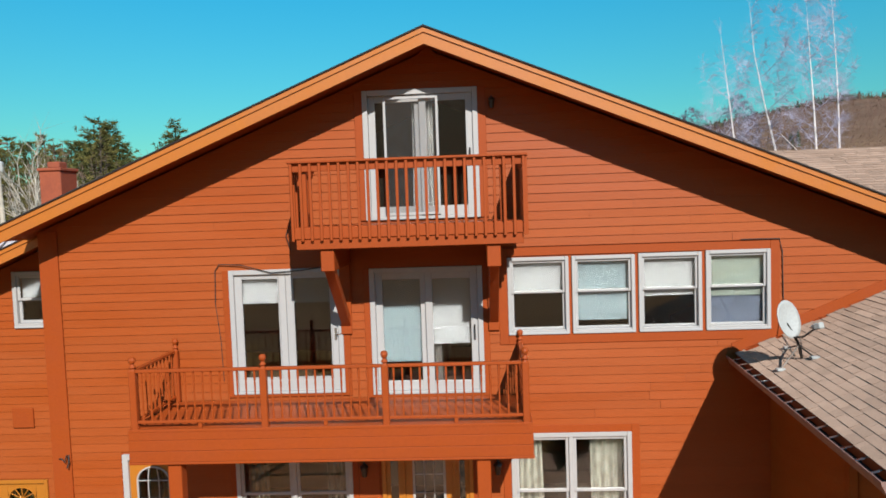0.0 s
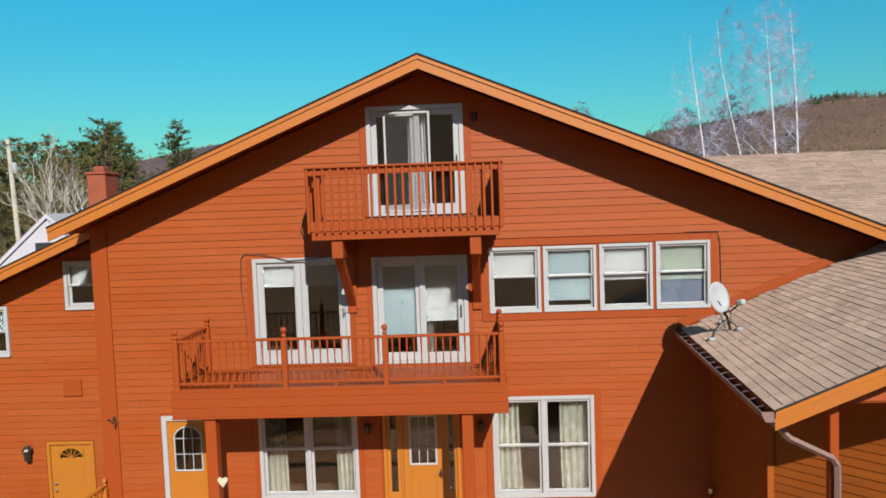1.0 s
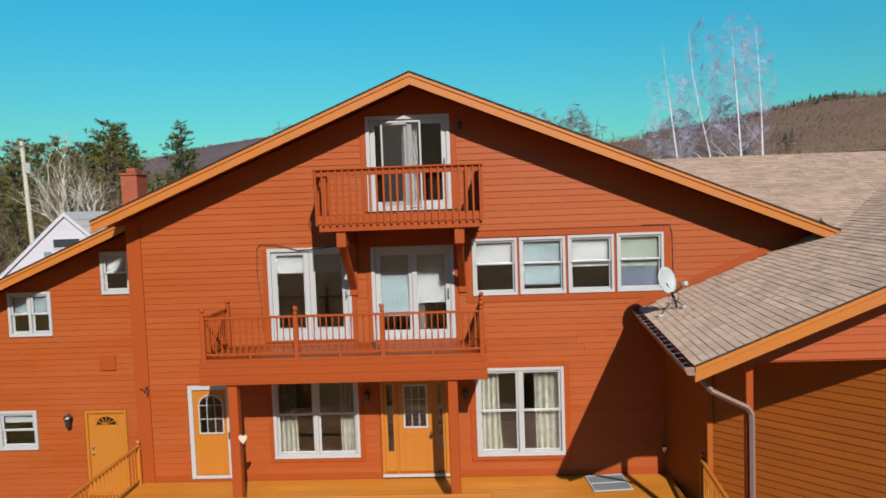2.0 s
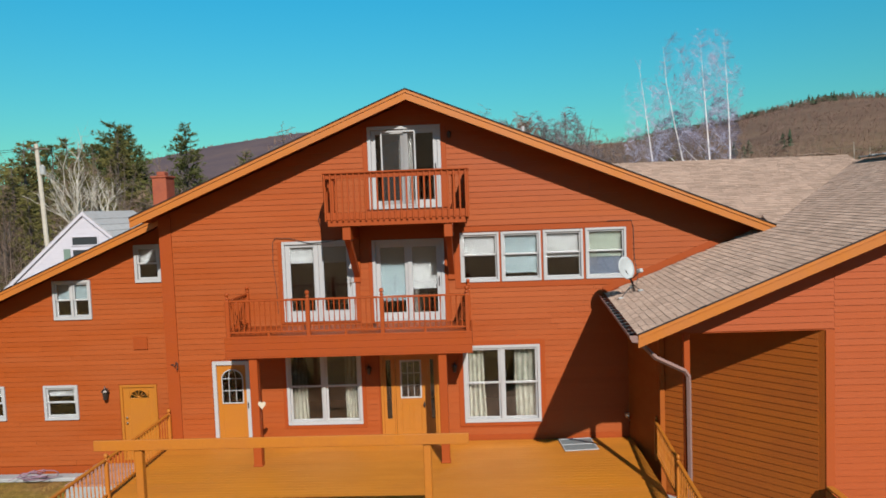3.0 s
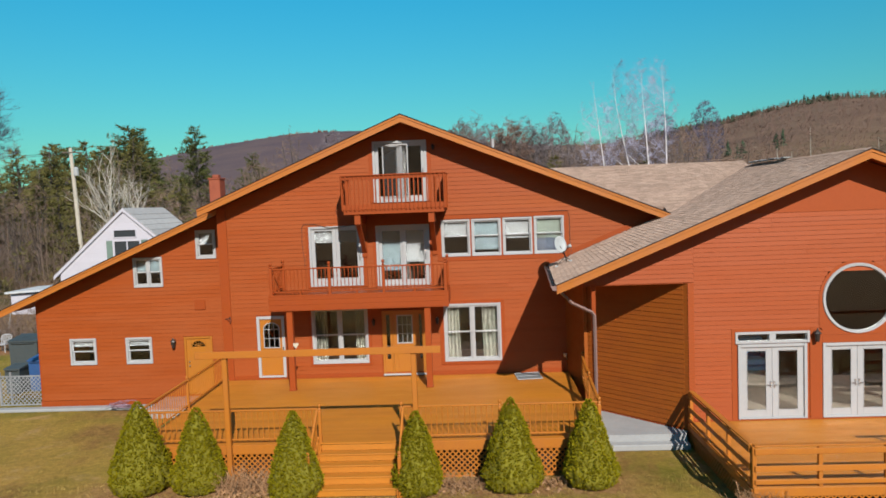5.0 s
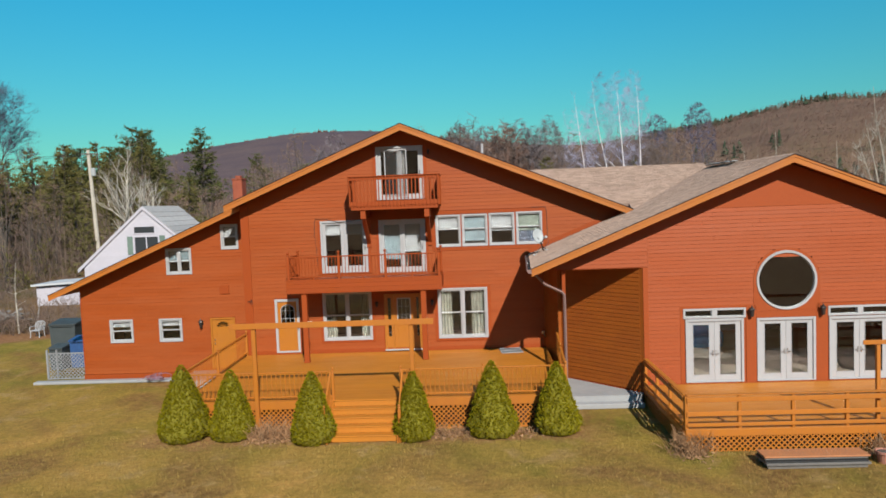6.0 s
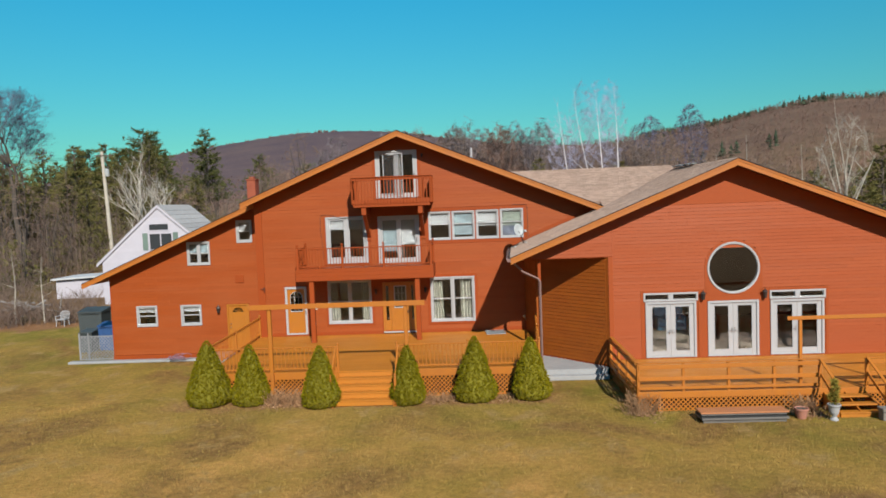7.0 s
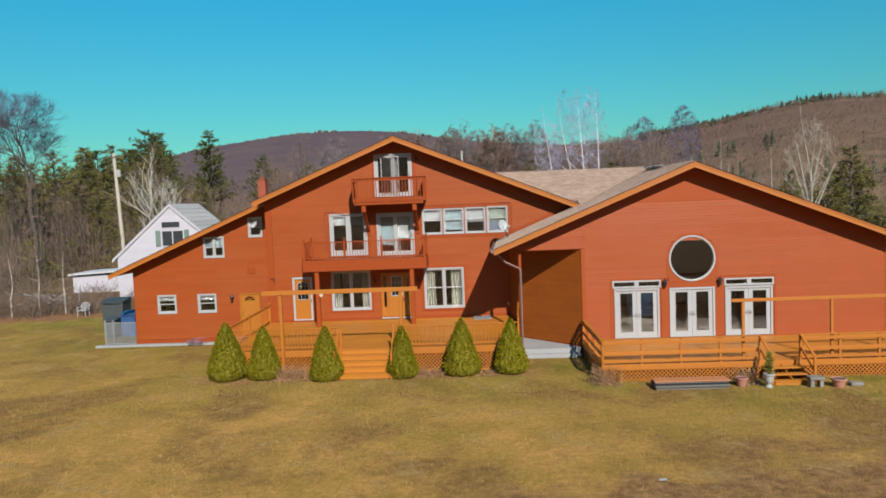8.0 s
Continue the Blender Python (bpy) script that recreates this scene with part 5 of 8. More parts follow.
for fx, fy in ((4.92, -1.45), (5.36, -1.52), (5.32, -0.75)):
    part("strut", Shape().tube([(fx, fy, wing_roof_z(fx) + 0.02), (5.21, -1.36, 5.25)], 0.012, 5), BRONZE, dish)
    part("foot_plate", Shape().box(fx - 0.06, fx + 0.06, fy - 0.045, fy + 0.045, wing_roof_z(fx) + 0.005, wing_roof_z(fx) + 0.04, 0.006), DISHGREY, dish, "grey mounting plate")

# ---- small things on the house ----
ch = thing("chimney", (-7.0, 1.4, 6.9), "square rust-red painted chimney with a stepped cap", "chimney")
part("shaft", Shape().box(-7.26, -6.86, 1.15, 1.70, 6.6, 8.28, 0.015), CHIMNEY, ch)
part("cap", Shape().box(-7.285, -6.835, 1.12, 1.73, 8.28, 8.34, 0.02), CHIMNEY, ch)
part("flue", Shape().box(-7.18, -6.95, 1.28, 1.55, 8.34, 8.46, 0.02), CHIMNEY, ch)
solid("vent_pipe", Shape().tube([(3.17, 4.5, 8.6), (3.17, 4.5, 9.62)], 0.055, 10), WHITE, (3.17, 4.5, 8.7), "white plastic vent pipe on the roof", "pipe")
# lifted, crumpled ridge vent where the two ridges meet
rv = thing("ridge_vent", (WX, 3.0, WRIDGE), "lifted crumpled grey ridge vent on the hall roof", "vent")
rng = random.Random(66)
for name, mat, run, lab in (("strip", SHINGLE, 0, "lifted shingle strip"), ("cover", DISHGREY, 1, "bent pale metal cover")):
    s = Shape()
    spans = ([(11.4 + 0.15 * i, 4.16, ZR + 0.02) for i in range(9)]) if run == 0 else [(12.80, 3.0 - 0.22 * i, WRIDGE + 0.05) for i in range(15)]
    for (x0, y0, z0), (x1, y1, z1) in zip(spans, spans[1:]):
        a, b = rng.uniform(0.0, 0.05), rng.uniform(0.0, 0.05)
        s.beam((x0, y0, z0 + a), (x1, y1, z1 + b), 0.22 if run else 0.14, 0.03 if run else 0.02, 0.004)
    part(name, s, mat, rv, lab)
fl = thing("flood_light", (5.38, -0.06, 1.65), "small steel flood lamp on a bracket at the corner", "lamp")
part("bracket", Shape().tube([(5.34, -0.02, 1.55), (5.34, -0.12, 1.62), (5.30, -0.16, 1.72)], 0.015, 6), STEEL, fl)
part("lamp_head", Shape().lathe([(0.03, 0), (0.06, 0.05), (0.065, 0.12), (0.02, 0.13)], (5.27, -0.2, 1.70), 10), STEEL, fl)
ht = [(0.0, -0.09), (0.055, -0.02), (0.085, 0.03), (0.08, 0.07), (0.045, 0.09), (0.0, 0.06), (-0.045, 0.09), (-0.08, 0.07), (-0.085, 0.03), (-0.055, -0.02)]
solid("heart_sign", Shape().slab([(-3.66 + a * 1.05, 2.62 + b * 1.05) for a, b in ht], -1.56, -1.535), material("cream_painted_wood", (0.57, 0.494, 0.38), 0.6), (-3.66, -1.55, 2.5), "cream heart-shaped wooden plaque on the post", "sign")
sc = thing("window_screen", (3.95, -0.55, 1.14), "loose framed window screen lying on the deck", "window screen")
scm = Matrix.Translation((3.97, -0.52, deck_z(-0.5) + 0.012)) @ pose(0, 0, 0, 1.6, 0, 6)
fr = Shape()
for b in ((-0.42, 0.42, -0.40, -0.37), (-0.42, 0.42, 0.37, 0.40), (-0.42, -0.39, -0.37, 0.37), (0.39, 0.42, -0.37, 0.37), (-0.39, 0.39, -0.015, 0.015)):
    fr.box(*b, 0.0, 0.022, 0.003, scm)
part("frame", fr, WHITE, sc)
part("mesh", Shape().box(-0.39, 0.39, -0.37, 0.37, 0.008, 0.012, 0.001, scm), material("grey_screen_mesh", (0.1672, 0.1824, 0.19), 0.6), sc, "grey insect mesh")
# loose cables on the house front
def cable(name, pts, label, r=0.009):
    s = Shape().tube(pts, r, 5)
    return solid(name, s, BLACK, pts[0], label, "cable")


cable("cable", [(-3.66, -0.035, 5.9), (-3.64, -0.035, 6.45), (-3.56, -0.05, 6.56), (-3.2, -0.06, 6.54), (-2.7, -0.07, 6.40), (-2.2, -0.06, 6.42), (-1.6, -0.05, 6.50)], "loose black cable above the balcony door")
cable("cable", [(-3.66, -0.033, 5.9), (-3.60, -0.033, 5.3), (-3.58, -0.033, 4.6)], "thin cable stapled down the siding", 0.006)
cable("cable", [(-2.35, -0.05, 6.75), (-2.42, -0.06, 7.0), (-2.33, -0.05, 7.25)], "short loose cable beside the balcony", 0.007)
cable("cable", [(5.56, -0.035, 5.75), (5.55, -0.035, 6.5), (5.50, -0.04, 6.70), (4.9, -0.04, 6.705)], "black cable running up beside the windows", 0.008)
cable("cable", [(5.56, -0.035, 5.75), (5.55, -0.4, 5.3), (5.4, -1.0, 5.25), (5.28, -1.3, 5.15)], "black cable from the dish to the wall", 0.008)
hk2 = Shape().tube([(-6.5, -0.04, 3.33), (-6.42, -0.10, 3.36), (-6.36, -0.12, 3.30), (-6.33, -0.10, 3.42)], 0.012, 5).tube([(-6.33, -0.04, 3.40), (-6.30, -0.10, 3.28), (-6.32, -0.12, 3.20)], 0.014, 5)
solid("wall_hook", hk2, BRONZE, (-6.4, -0.04, 3.3), "rusty iron hook on the corner board", "hook")


# ---- ground, hills ----
def smooth(a, b, x):
    t = min(1, max(0, (x - a) / (b - a)))
    return t * t * (3 - 2 * t)


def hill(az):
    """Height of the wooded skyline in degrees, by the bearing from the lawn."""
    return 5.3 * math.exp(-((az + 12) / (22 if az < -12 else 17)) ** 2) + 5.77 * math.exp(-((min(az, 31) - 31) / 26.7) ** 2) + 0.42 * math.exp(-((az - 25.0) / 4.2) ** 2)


def ground_z(x, y):
    """Level lawn round the house, rising gently behind it, then the hills, and an added one behind the camera."""
    r = math.hypot(x, y + 20)
    az = math.degrees(math.atan2(x, y + 20))
    z = 0.05 * noise.noise((x * 0.08, y * 0.08, 0)) * smooth(0, 10, max(0, -y - 11) + max(0, abs(x) - 25))
    z += 0.045 * max(0, min(y - 14, 110)) * smooth(12, 40, y)
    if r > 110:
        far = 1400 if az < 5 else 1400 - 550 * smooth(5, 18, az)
        # unseen hill at the camera's back, added to darken what the windows reflect
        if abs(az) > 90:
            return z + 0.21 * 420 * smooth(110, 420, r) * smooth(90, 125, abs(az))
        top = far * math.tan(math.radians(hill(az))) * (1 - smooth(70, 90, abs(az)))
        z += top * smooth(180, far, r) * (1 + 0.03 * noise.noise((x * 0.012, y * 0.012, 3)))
    return z


gr = Shape()
RINGS = [0.5] + [1.2 * 1.072 ** i for i in range(1, 118)]
SEG = 288
gr.v.append((0, -20, ground_z(0, -20)))
for r in RINGS:
    for k in range(SEG):
        a = 2 * math.pi * k / SEG
        x, y = r * math.sin(a), -20 + r * math.cos(a)
        gr.v.append((x, y, ground_z(x, y)))
gr.f += [(0, 1 + (k + 1) % SEG, 1 + k) for k in range(SEG)]
for i in range(len(RINGS) - 1):
    for k in range(SEG):
        a, b = 1 + i * SEG + k, 1 + i * SEG + (k + 1) % SEG
        gr.f.append((a, b, b + SEG, a + SEG))


def ground_material():
    m = bpy.data.materials.new("early_spring_lawn")
    m.use_nodes = True
    n, l = m.node_tree.nodes, m.node_tree.links
    bsdf = n["Principled BSDF"]
    geo = n.new("ShaderNodeNewGeometry")
    sep = n.new("ShaderNodeSeparateXYZ")
    l.new(geo.outputs["Position"], sep.inputs[0])

    def tex(sc, detail=4, rough=0.6, dist=0.0):
        t = n.new("ShaderNodeTexNoise")
        t.inputs["Scale"].default_value, t.inputs["Detail"].default_value, t.inputs["Roughness"].default_value, t.inputs["Distortion"].default_value = sc, detail, rough, dist
        l.new(geo.outputs["Position"], t.inputs["Vector"])
        return t.outputs[0]

    def rng(v, lo, hi, a=0.0, b=1.0):
        r = n.new("ShaderNodeMapRange")
        for i, q in enumerate((lo, hi, a, b)):
            r.inputs[i + 1].default_value = q
        l.new(v, r.inputs[0])
        return r.outputs[0]

    def mixc(f, a, b, kind="MIX"):
        x = n.new("ShaderNodeMix")
        x.data_type, x.blend_type = "RGBA", kind
        for s, v in ((x.inputs[0], f), (x.inputs[6], a), (x.inputs[7], b)):
            if isinstance(v, bpy.types.NodeSocket):
                l.new(v, s)
            elif isinstance(v, (int, float)):
                s.default_value = v
            else:
                s.default_value = (*v, 1)
        return x.outputs[2]

    def math_(op, a, b):
        x = n.new("ShaderNodeMath")
        x.operation = op
        for i, v in enumerate((a, b)):
            if isinstance(v, (int, float)):
                x.inputs[i].default_value = v
            else:
                l.new(v, x.inputs[i])
        return x.outputs[0]

    # greener near the house, straw-coloured further out on the lawn
    near = rng(math_("ADD", math_("ADD", sep.outputs[1], math_("ADD", math_("MULTIPLY", sep.outputs[0], 0.24), math_("MULTIPLY", math_("MINIMUM", math_("ADD", sep.outputs[0], 9.0), 0.0), 0.6))), math_("MULTIPLY", math_("SUBTRACT", tex(0.13, 4), 0.5), 22)), -16, -5)
    green = mixc(rng(tex(0.55, 6, 0.65), 0.38, 0.62), (0.285, 0.1991, 0.0456), (0.1634, 0.1368, 0.02584))
    straw = mixc(rng(tex(0.6, 6, 0.65), 0.38, 0.62), (0.5016, 0.266, 0.08816), (0.3344, 0.1991, 0.0532))
    lawn = mixc(near, straw, green)
    lawn = mixc(rng(tex(0.24, 6, 0.62, 0.6), 0.48, 0.63), lawn, mixc(rng(tex(3.0), 0.4, 0.6), (0.1938, 0.1049, 0.038), (0.266, 0.1482, 0.05624)))
    # worn brown ground further out on the lawn
    worn = math_("ADD", math_("ADD", math_("MULTIPLY", sep.outputs[0], 0.42), math_("MULTIPLY", sep.outputs[1], -1.0)), math_("MULTIPLY", math_("SUBTRACT", tex(0.55, 6, 0.65, 0.5), 0.5), 16))
    lawn = mixc(rng(worn, 19.8, 22.8, 0.0, 0.9), lawn, mixc(rng(tex(2.4, 5), 0.4, 0.6), (0.1786, 0.08968, 0.04712), (0.3192, 0.171, 0.0874)))
    lawn = mixc(rng(tex(0.7, 5, 0.65, 0.4), 0.56, 0.70), lawn, (0.3572, 0.228, 0.1026))
    # bare soil and fallen leaves along the deck, a dry patch beside it
    bed = math_("ADD", math_("ABSOLUTE", math_("ADD", sep.outputs[1], 7.0), 0.0), math_("MULTIPLY", math_("SUBTRACT", tex(1.3, 5), 0.5), 2.2))
    bed = math_("MULTIPLY", rng(bed, 0.95, 0.35), rng(math_("ABSOLUTE", math_("ADD", sep.outputs[0], 0.9), 0.0), 7.6, 6.4))
    lawn = mixc(bed, lawn, mixc(rng(tex(4.0, 5), 0.4, 0.6), (0.2508, 0.1254, 0.057), (0.3192, 0.1786, 0.0874)))
    litter = mixc(rng(tex(1.1, 6, 0.7), 0.38, 0.62), (0.1497, 0.08664, 0.05168), (0.2189, 0.1383, 0.08056))
    litter = mixc(rng(tex(0.05, 4), 0.5, 0.62), litter, (0.05776, 0.0608, 0.02052))
    edge = math_("ADD", sep.outputs[1], math_("MULTIPLY", math_("SUBTRACT", tex(0.35, 4), 0.5), 5.0))
    slope = math_("ADD", edge, math_("MULTIPLY", sep.outputs[0], -0.33))
    woods = rng(slope, 18.6, 19.8)
    litter = mixc(rng(slope, 25.0, 21.5), litter, mixc(rng(tex(2.2, 5, 0.7), 0.38, 0.62), (0.228, 0.1026, 0.0532), (0.304, 0.1634, 0.095)))
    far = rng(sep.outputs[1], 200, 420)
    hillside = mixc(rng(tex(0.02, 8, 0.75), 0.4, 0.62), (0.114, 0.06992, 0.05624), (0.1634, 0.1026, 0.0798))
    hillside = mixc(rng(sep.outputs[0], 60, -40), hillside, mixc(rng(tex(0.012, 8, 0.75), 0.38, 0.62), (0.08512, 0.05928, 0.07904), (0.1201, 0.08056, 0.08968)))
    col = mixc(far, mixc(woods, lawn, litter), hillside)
    tuft = tex(5.5, 5, 0.75, 0.3)
    col = mixc(1.0, col, mixc(rng(tuft, 0.34, 0.68), (0.74, 0.74, 0.62), (1.24, 1.21, 1.06)), "MULTIPLY")
    fine = tex(26, 6, 0.75)
    col = mixc(1.0, col, mixc(rng(fine, 0.28, 0.72), (0.74, 0.74, 0.74), (1.24, 1.24, 1.24)), "MULTIPLY")
    l.new(col, bsdf.inputs["Base Color"])
    bsdf.inputs["Roughness"].default_value = 0.95
    bsdf.inputs["Specular IOR Level"].default_value = 0.1
    bp = n.new("ShaderNodeBump")
    bp.inputs["Strength"].default_value, bp.inputs["Distance"].default_value = 0.8, 0.06
    l.new(fine, bp.inputs["Height"])
    l.new(bp.outputs[0], bsdf.inputs["Normal"])
    return m


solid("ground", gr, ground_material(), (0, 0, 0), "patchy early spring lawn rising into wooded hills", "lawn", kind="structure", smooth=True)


# ---- plants ----
def plant_material(name, rgb, other, rough=0.8, spread=0.3, scale=1.3):
    return island_vary(material(name, rgb, rough, other, scale, 0.7, 14, 0.0, each=0.12, dirt=0.1, spec=0.06), spread)


BARK = material("grey_brown_bark", (0.1026, 0.07904, 0.06232), 0.9, (0.06992, 0.0532, 0.04408), 2, 0.6, 20, 0.3, each=0.25)
PALEBARK = material("pale_sycamore_bark", (0.43, 0.39, 0.33), 0.85, (0.20, 0.17, 0.14), 1.6, 0.7, 20, 0.2, each=0.1)
BIRCH = material("white_birch_bark", (0.78, 0.75, 0.75), 0.8, (0.50, 0.45, 0.45), 2.5, 0.6, 20, 0.2, (1, 1, 3), 0.06)
TWIG = material("brown_twigs", (0.1786, 0.1216, 0.09272), 0.9, (0.1307, 0.08968, 0.06992), 0.6, 0.6, 20, 0.0, each=0.28)
TWIGRED = material("reddish_twigs", (0.19, 0.1208, 0.08664), 0.9, (0.1436, 0.09196, 0.06916), 0.6, 0.6, 20, 0.0, each=0.25)
BIRCHTWIG = material("mauve_birch_twigs", (0.42, 0.42, 0.55), 0.9, (0.34, 0.34, 0.46), 0.6, 0.6, 20, 0.0, each=0.15)
NEEDLE = plant_material("pine_needles", (0.0874, 0.09728, 0.03496), (0.1254, 0.1216, 0.04104))
OLIVE = plant_material("yellow_green_needles", (0.148, 0.128, 0.042), (0.104, 0.098, 0.032))
SHRUB = plant_material("arborvitae_leaves", (0.1824, 0.152, 0.00494), (0.1558, 0.1322, 0.004408), spread=0.06, scale=5.0)
SHRUBCORE = material("shrub_inner_twigs", (0.152, 0.1307, 0.00456), 0.95, None, 6, 0.5, 30, 0.3)


def spike(sh, p, q, r):
    """A three-sided twig that runs out to a point."""
    p, q = Vector(p), Vector(q)
    d = (q - p).normalized()
    u = d.orthogonal().normalized() * r
    w = d.cross(u)
    b = len(sh.v)
    sh.v += [tuple(p + u), tuple(p - u * 0.5 + w * 0.866), tuple(p - u * 0.5 - w * 0.866), tuple(q)]
    sh.f += [(b, b + 1, b + 3), (b + 1, b + 2, b + 3), (b + 2, b, b + 3)]


def grown_tree(seed, at, fork, tips, r0, n2, n3, crown, label, bark, twig, fat=0.012, wob=0.08, group="", reach=1.6, droop=0.15, category="tree", follow=False, stout=0.16, rise=0.0, slope=0.35):
    """A leafless tree whose branches and twigs grow to fill a crown. tips: (dx, dy, height) of the limbs; crown: centre height, half width, half height."""
    rng = random.Random(seed)
    at = Vector(at)
    trunk, twigs = Shape(), Shape()
    pts, rad = [], []

    def limb(a, b, r, n, wobble, sh, sides, keep=0.25):
        side = Vector((rng.gauss(0, 1), rng.gauss(0, 1), rng.gauss(0, 0.4)))
        ph = rng.uniform(0.8, 1.6)
        ln = (b - a).length
        path = [a.lerp(b, i / n) + side * (wobble * ln * math.sin(ph * math.pi * i / n) * (1 - i / n * 0.4)) * (0 if i in (0,) else 1) for i in range(n + 1)]
        radii = [r * (1 - (1 - keep) * i / n) for i in range(n + 1)]
        sh.tube(path, radii, sides, cap=False)
        for i in range(n):
            for k in range(3):
                pts.append(path[i].lerp(path[i + 1], (k + 0.5) / 3))
                rad.append(radii[i])

    top = at + Vector((0, 0, fork))
    if fork > 0.3:
        limb(at - Vector((0, 0, 0.3)), top, r0 * (1.5 if len(tips) > 1 else 1.15), 4, 0.01, trunk, 8, 0.85)
    for tip in tips:
        base = at + Vector((0, 0, fork * rng.uniform(0.75, 1.0)))
        limb(base, at + Vector(tip), r0, 7, wob * 0.6, trunk, 6, stout)
    cz, cw, ch = crown

    def target(outer):
        while True:
            v = Vector((rng.uniform(-1, 1), rng.uniform(-1, 1), rng.uniform(-1, 1)))
            q = v.length
            if q > 1 or q < outer * rng.random():
                continue
            p = at + Vector((v.x * cw * (1 - 0.25 * v.z), v.y * cw * (1 - 0.25 * v.z), cz + v.z * ch))
            if follow:
                p += Vector((tips[0][0], tips[0][1], 0)) * ((p.z - at.z) / tips[0][2])
            if noise.noise((p.x * 0.45 + seed, p.y * 0.45, p.z * 0.45)) > -0.28:
                return p

    def nearest(p, up):
        arr = np.array(pts) - np.array(p)
        d = np.sqrt((arr ** 2).sum(1)) + up * np.maximum(0, arr[:, 2] + slope * np.hypot(arr[:, 0], arr[:, 1]))
        return int(d.argmin())

    for k in range(n2):
        p = target(0.75)
        j = nearest(p, 2.0)
        limb(pts[j], p, max(fat * 1.1, min(rad[j] * (0.45 + stout * 0.6), r0 * (0.32 + stout * 0.5))), 4, wob, trunk if rad[j] > r0 * 0.5 else twigs, 4, 0.3)
    arr = np.array(pts)
    for k in range(n3):
        p = target(0.85)
        d = arr - np.array(p)
        j = int(((d ** 2).sum(1) + (0.8 + 4 * rise) * np.maximum(0, d[:, 2] + rise * 0.5) ** 2).argmin())
        a = Vector(arr[j])
        v = p - a
        v += Vector((0, 0, rise * v.length))
        if v.length > reach:
            v = v * (reach / v.length)
        m = a + v * 0.55 + Vector((rng.gauss(0, 0.05), rng.gauss(0, 0.05), droop * v.length))
        spike(twigs, a, m + (m - a) * 0.15, fat)
        spike(twigs, m, a + v, fat * 0.7)
        for _ in range(2):
            f = a.lerp(m, rng.uniform(0.4, 1.0))
            spike(twigs, f, f + (v.normalized() + Vector((rng.gauss(0, 0.7), rng.gauss(0, 0.7), rng.gauss(0, 0.5)))) * reach * rng.uniform(0.15, 0.35), fat * 0.65)
    t = thing("tree", at, label, category, group=group)
    part("trunk", trunk, bark, t)
    part("crown", twigs, twig, t)
    return t


def forked_tree(seed, at, trunk_len, r0, levels, first, ratio, angle, lift, thin, label, bark, twig, wide=1.0, group="", tips=3):
    """A leafless tree that forks again and again: curved, tapering limbs that bend upwards, with twigs at their ends."""
    rng = random.Random(seed)
    at = Vector(at)
    wood, fine = Shape(), Shape()

    def grow(p, d, length, r, level):
        path, radii = [p], [r]
        n = 4 if level < 3 else 3
        bend = Vector((rng.gauss(0, 0.16), rng.gauss(0, 0.16), rng.gauss(0, 0.08)))
        for i in range(n):
            d = (d + bend * 0.6 + Vector((rng.gauss(0, 0.07), rng.gauss(0, 0.07), lift + rng.gauss(0, 0.05)))).normalized()
            path.append(path[-1] + d * length / n)
            radii.append(r * (1 - 0.24 * (i + 1) / n))
        (wood if level < levels - 2 else fine).tube(path, radii, 7 if level < 2 else 5 if level < 4 else 3, cap=False)
        end, re = path[-1], radii[-1]
        if level >= levels:
            for _ in range(tips):
                b = path[rng.randrange(1, len(path))]
                v = (d + Vector((rng.gauss(0, 0.55), rng.gauss(0, 0.55), rng.gauss(0.1, 0.4)))).normalized()
                spike(fine, b, b + v * length * rng.uniform(0.7, 1.4), thin)
            return
        count = rng.choice((2, 2, 3)) if level else rng.choice((3, 4))
        spin = rng.uniform(0, 6.283)
        for k in range(count):
            a = spin + 6.283 * k / count + rng.gauss(0, 0.3)
            lean = math.radians(rng.gauss(angle, angle * 0.25))
            u = d.orthogonal().normalized()
            w = d.cross(u)
            v = d * math.cos(lean) + (u * math.cos(a) + w * math.sin(a)) * math.sin(lean)
            v = Vector((v.x * wide, v.y * wide, v.z)).normalized()
            grow(end, v, length * ratio * rng.uniform(0.8, 1.2) if level else first * rng.uniform(0.85, 1.15), max(thin, re * (0.80 if count == 2 else 0.70)), level + 1)
        if level and rng.random() < 0.8:
            b = path[rng.randrange(1, len(path) - 1)]
            v = (d + Vector((rng.gauss(0, 0.7), rng.gauss(0, 0.7), 0.1))).normalized()
            grow(b, v, length * ratio * 0.75, max(thin, re * 0.45), min(levels, level + 2))

    grow(at - Vector((0, 0, 0.3)), Vector((rng.gauss(0, 0.04), rng.gauss(0, 0.04), 1)), trunk_len + 0.3, r0, 0)
    t = thing("tree", at, label, "tree", group=group)
    part("trunk", wood, bark, t)
    part("crown", fine, twig, t)
    return t


def crown_tips(seed, n, cz, cw, ch, low=0.1):
    """Ends of the main limbs, spread over the upper part of a crown."""
    rng = random.Random(seed)
    out = []
    for i in range(n):
        a = 2.4 * i + rng.uniform(-0.4, 0.4)
        k = math.sqrt((i + 0.3) / n) * 0.85
        out.append((cw * k * math.cos(a), cw * k * math.sin(a), cz + ch * math.sqrt(max(0, 1 - k * k)) * rng.uniform(0.7, 0.95) * (1 - low * k)))
    return out


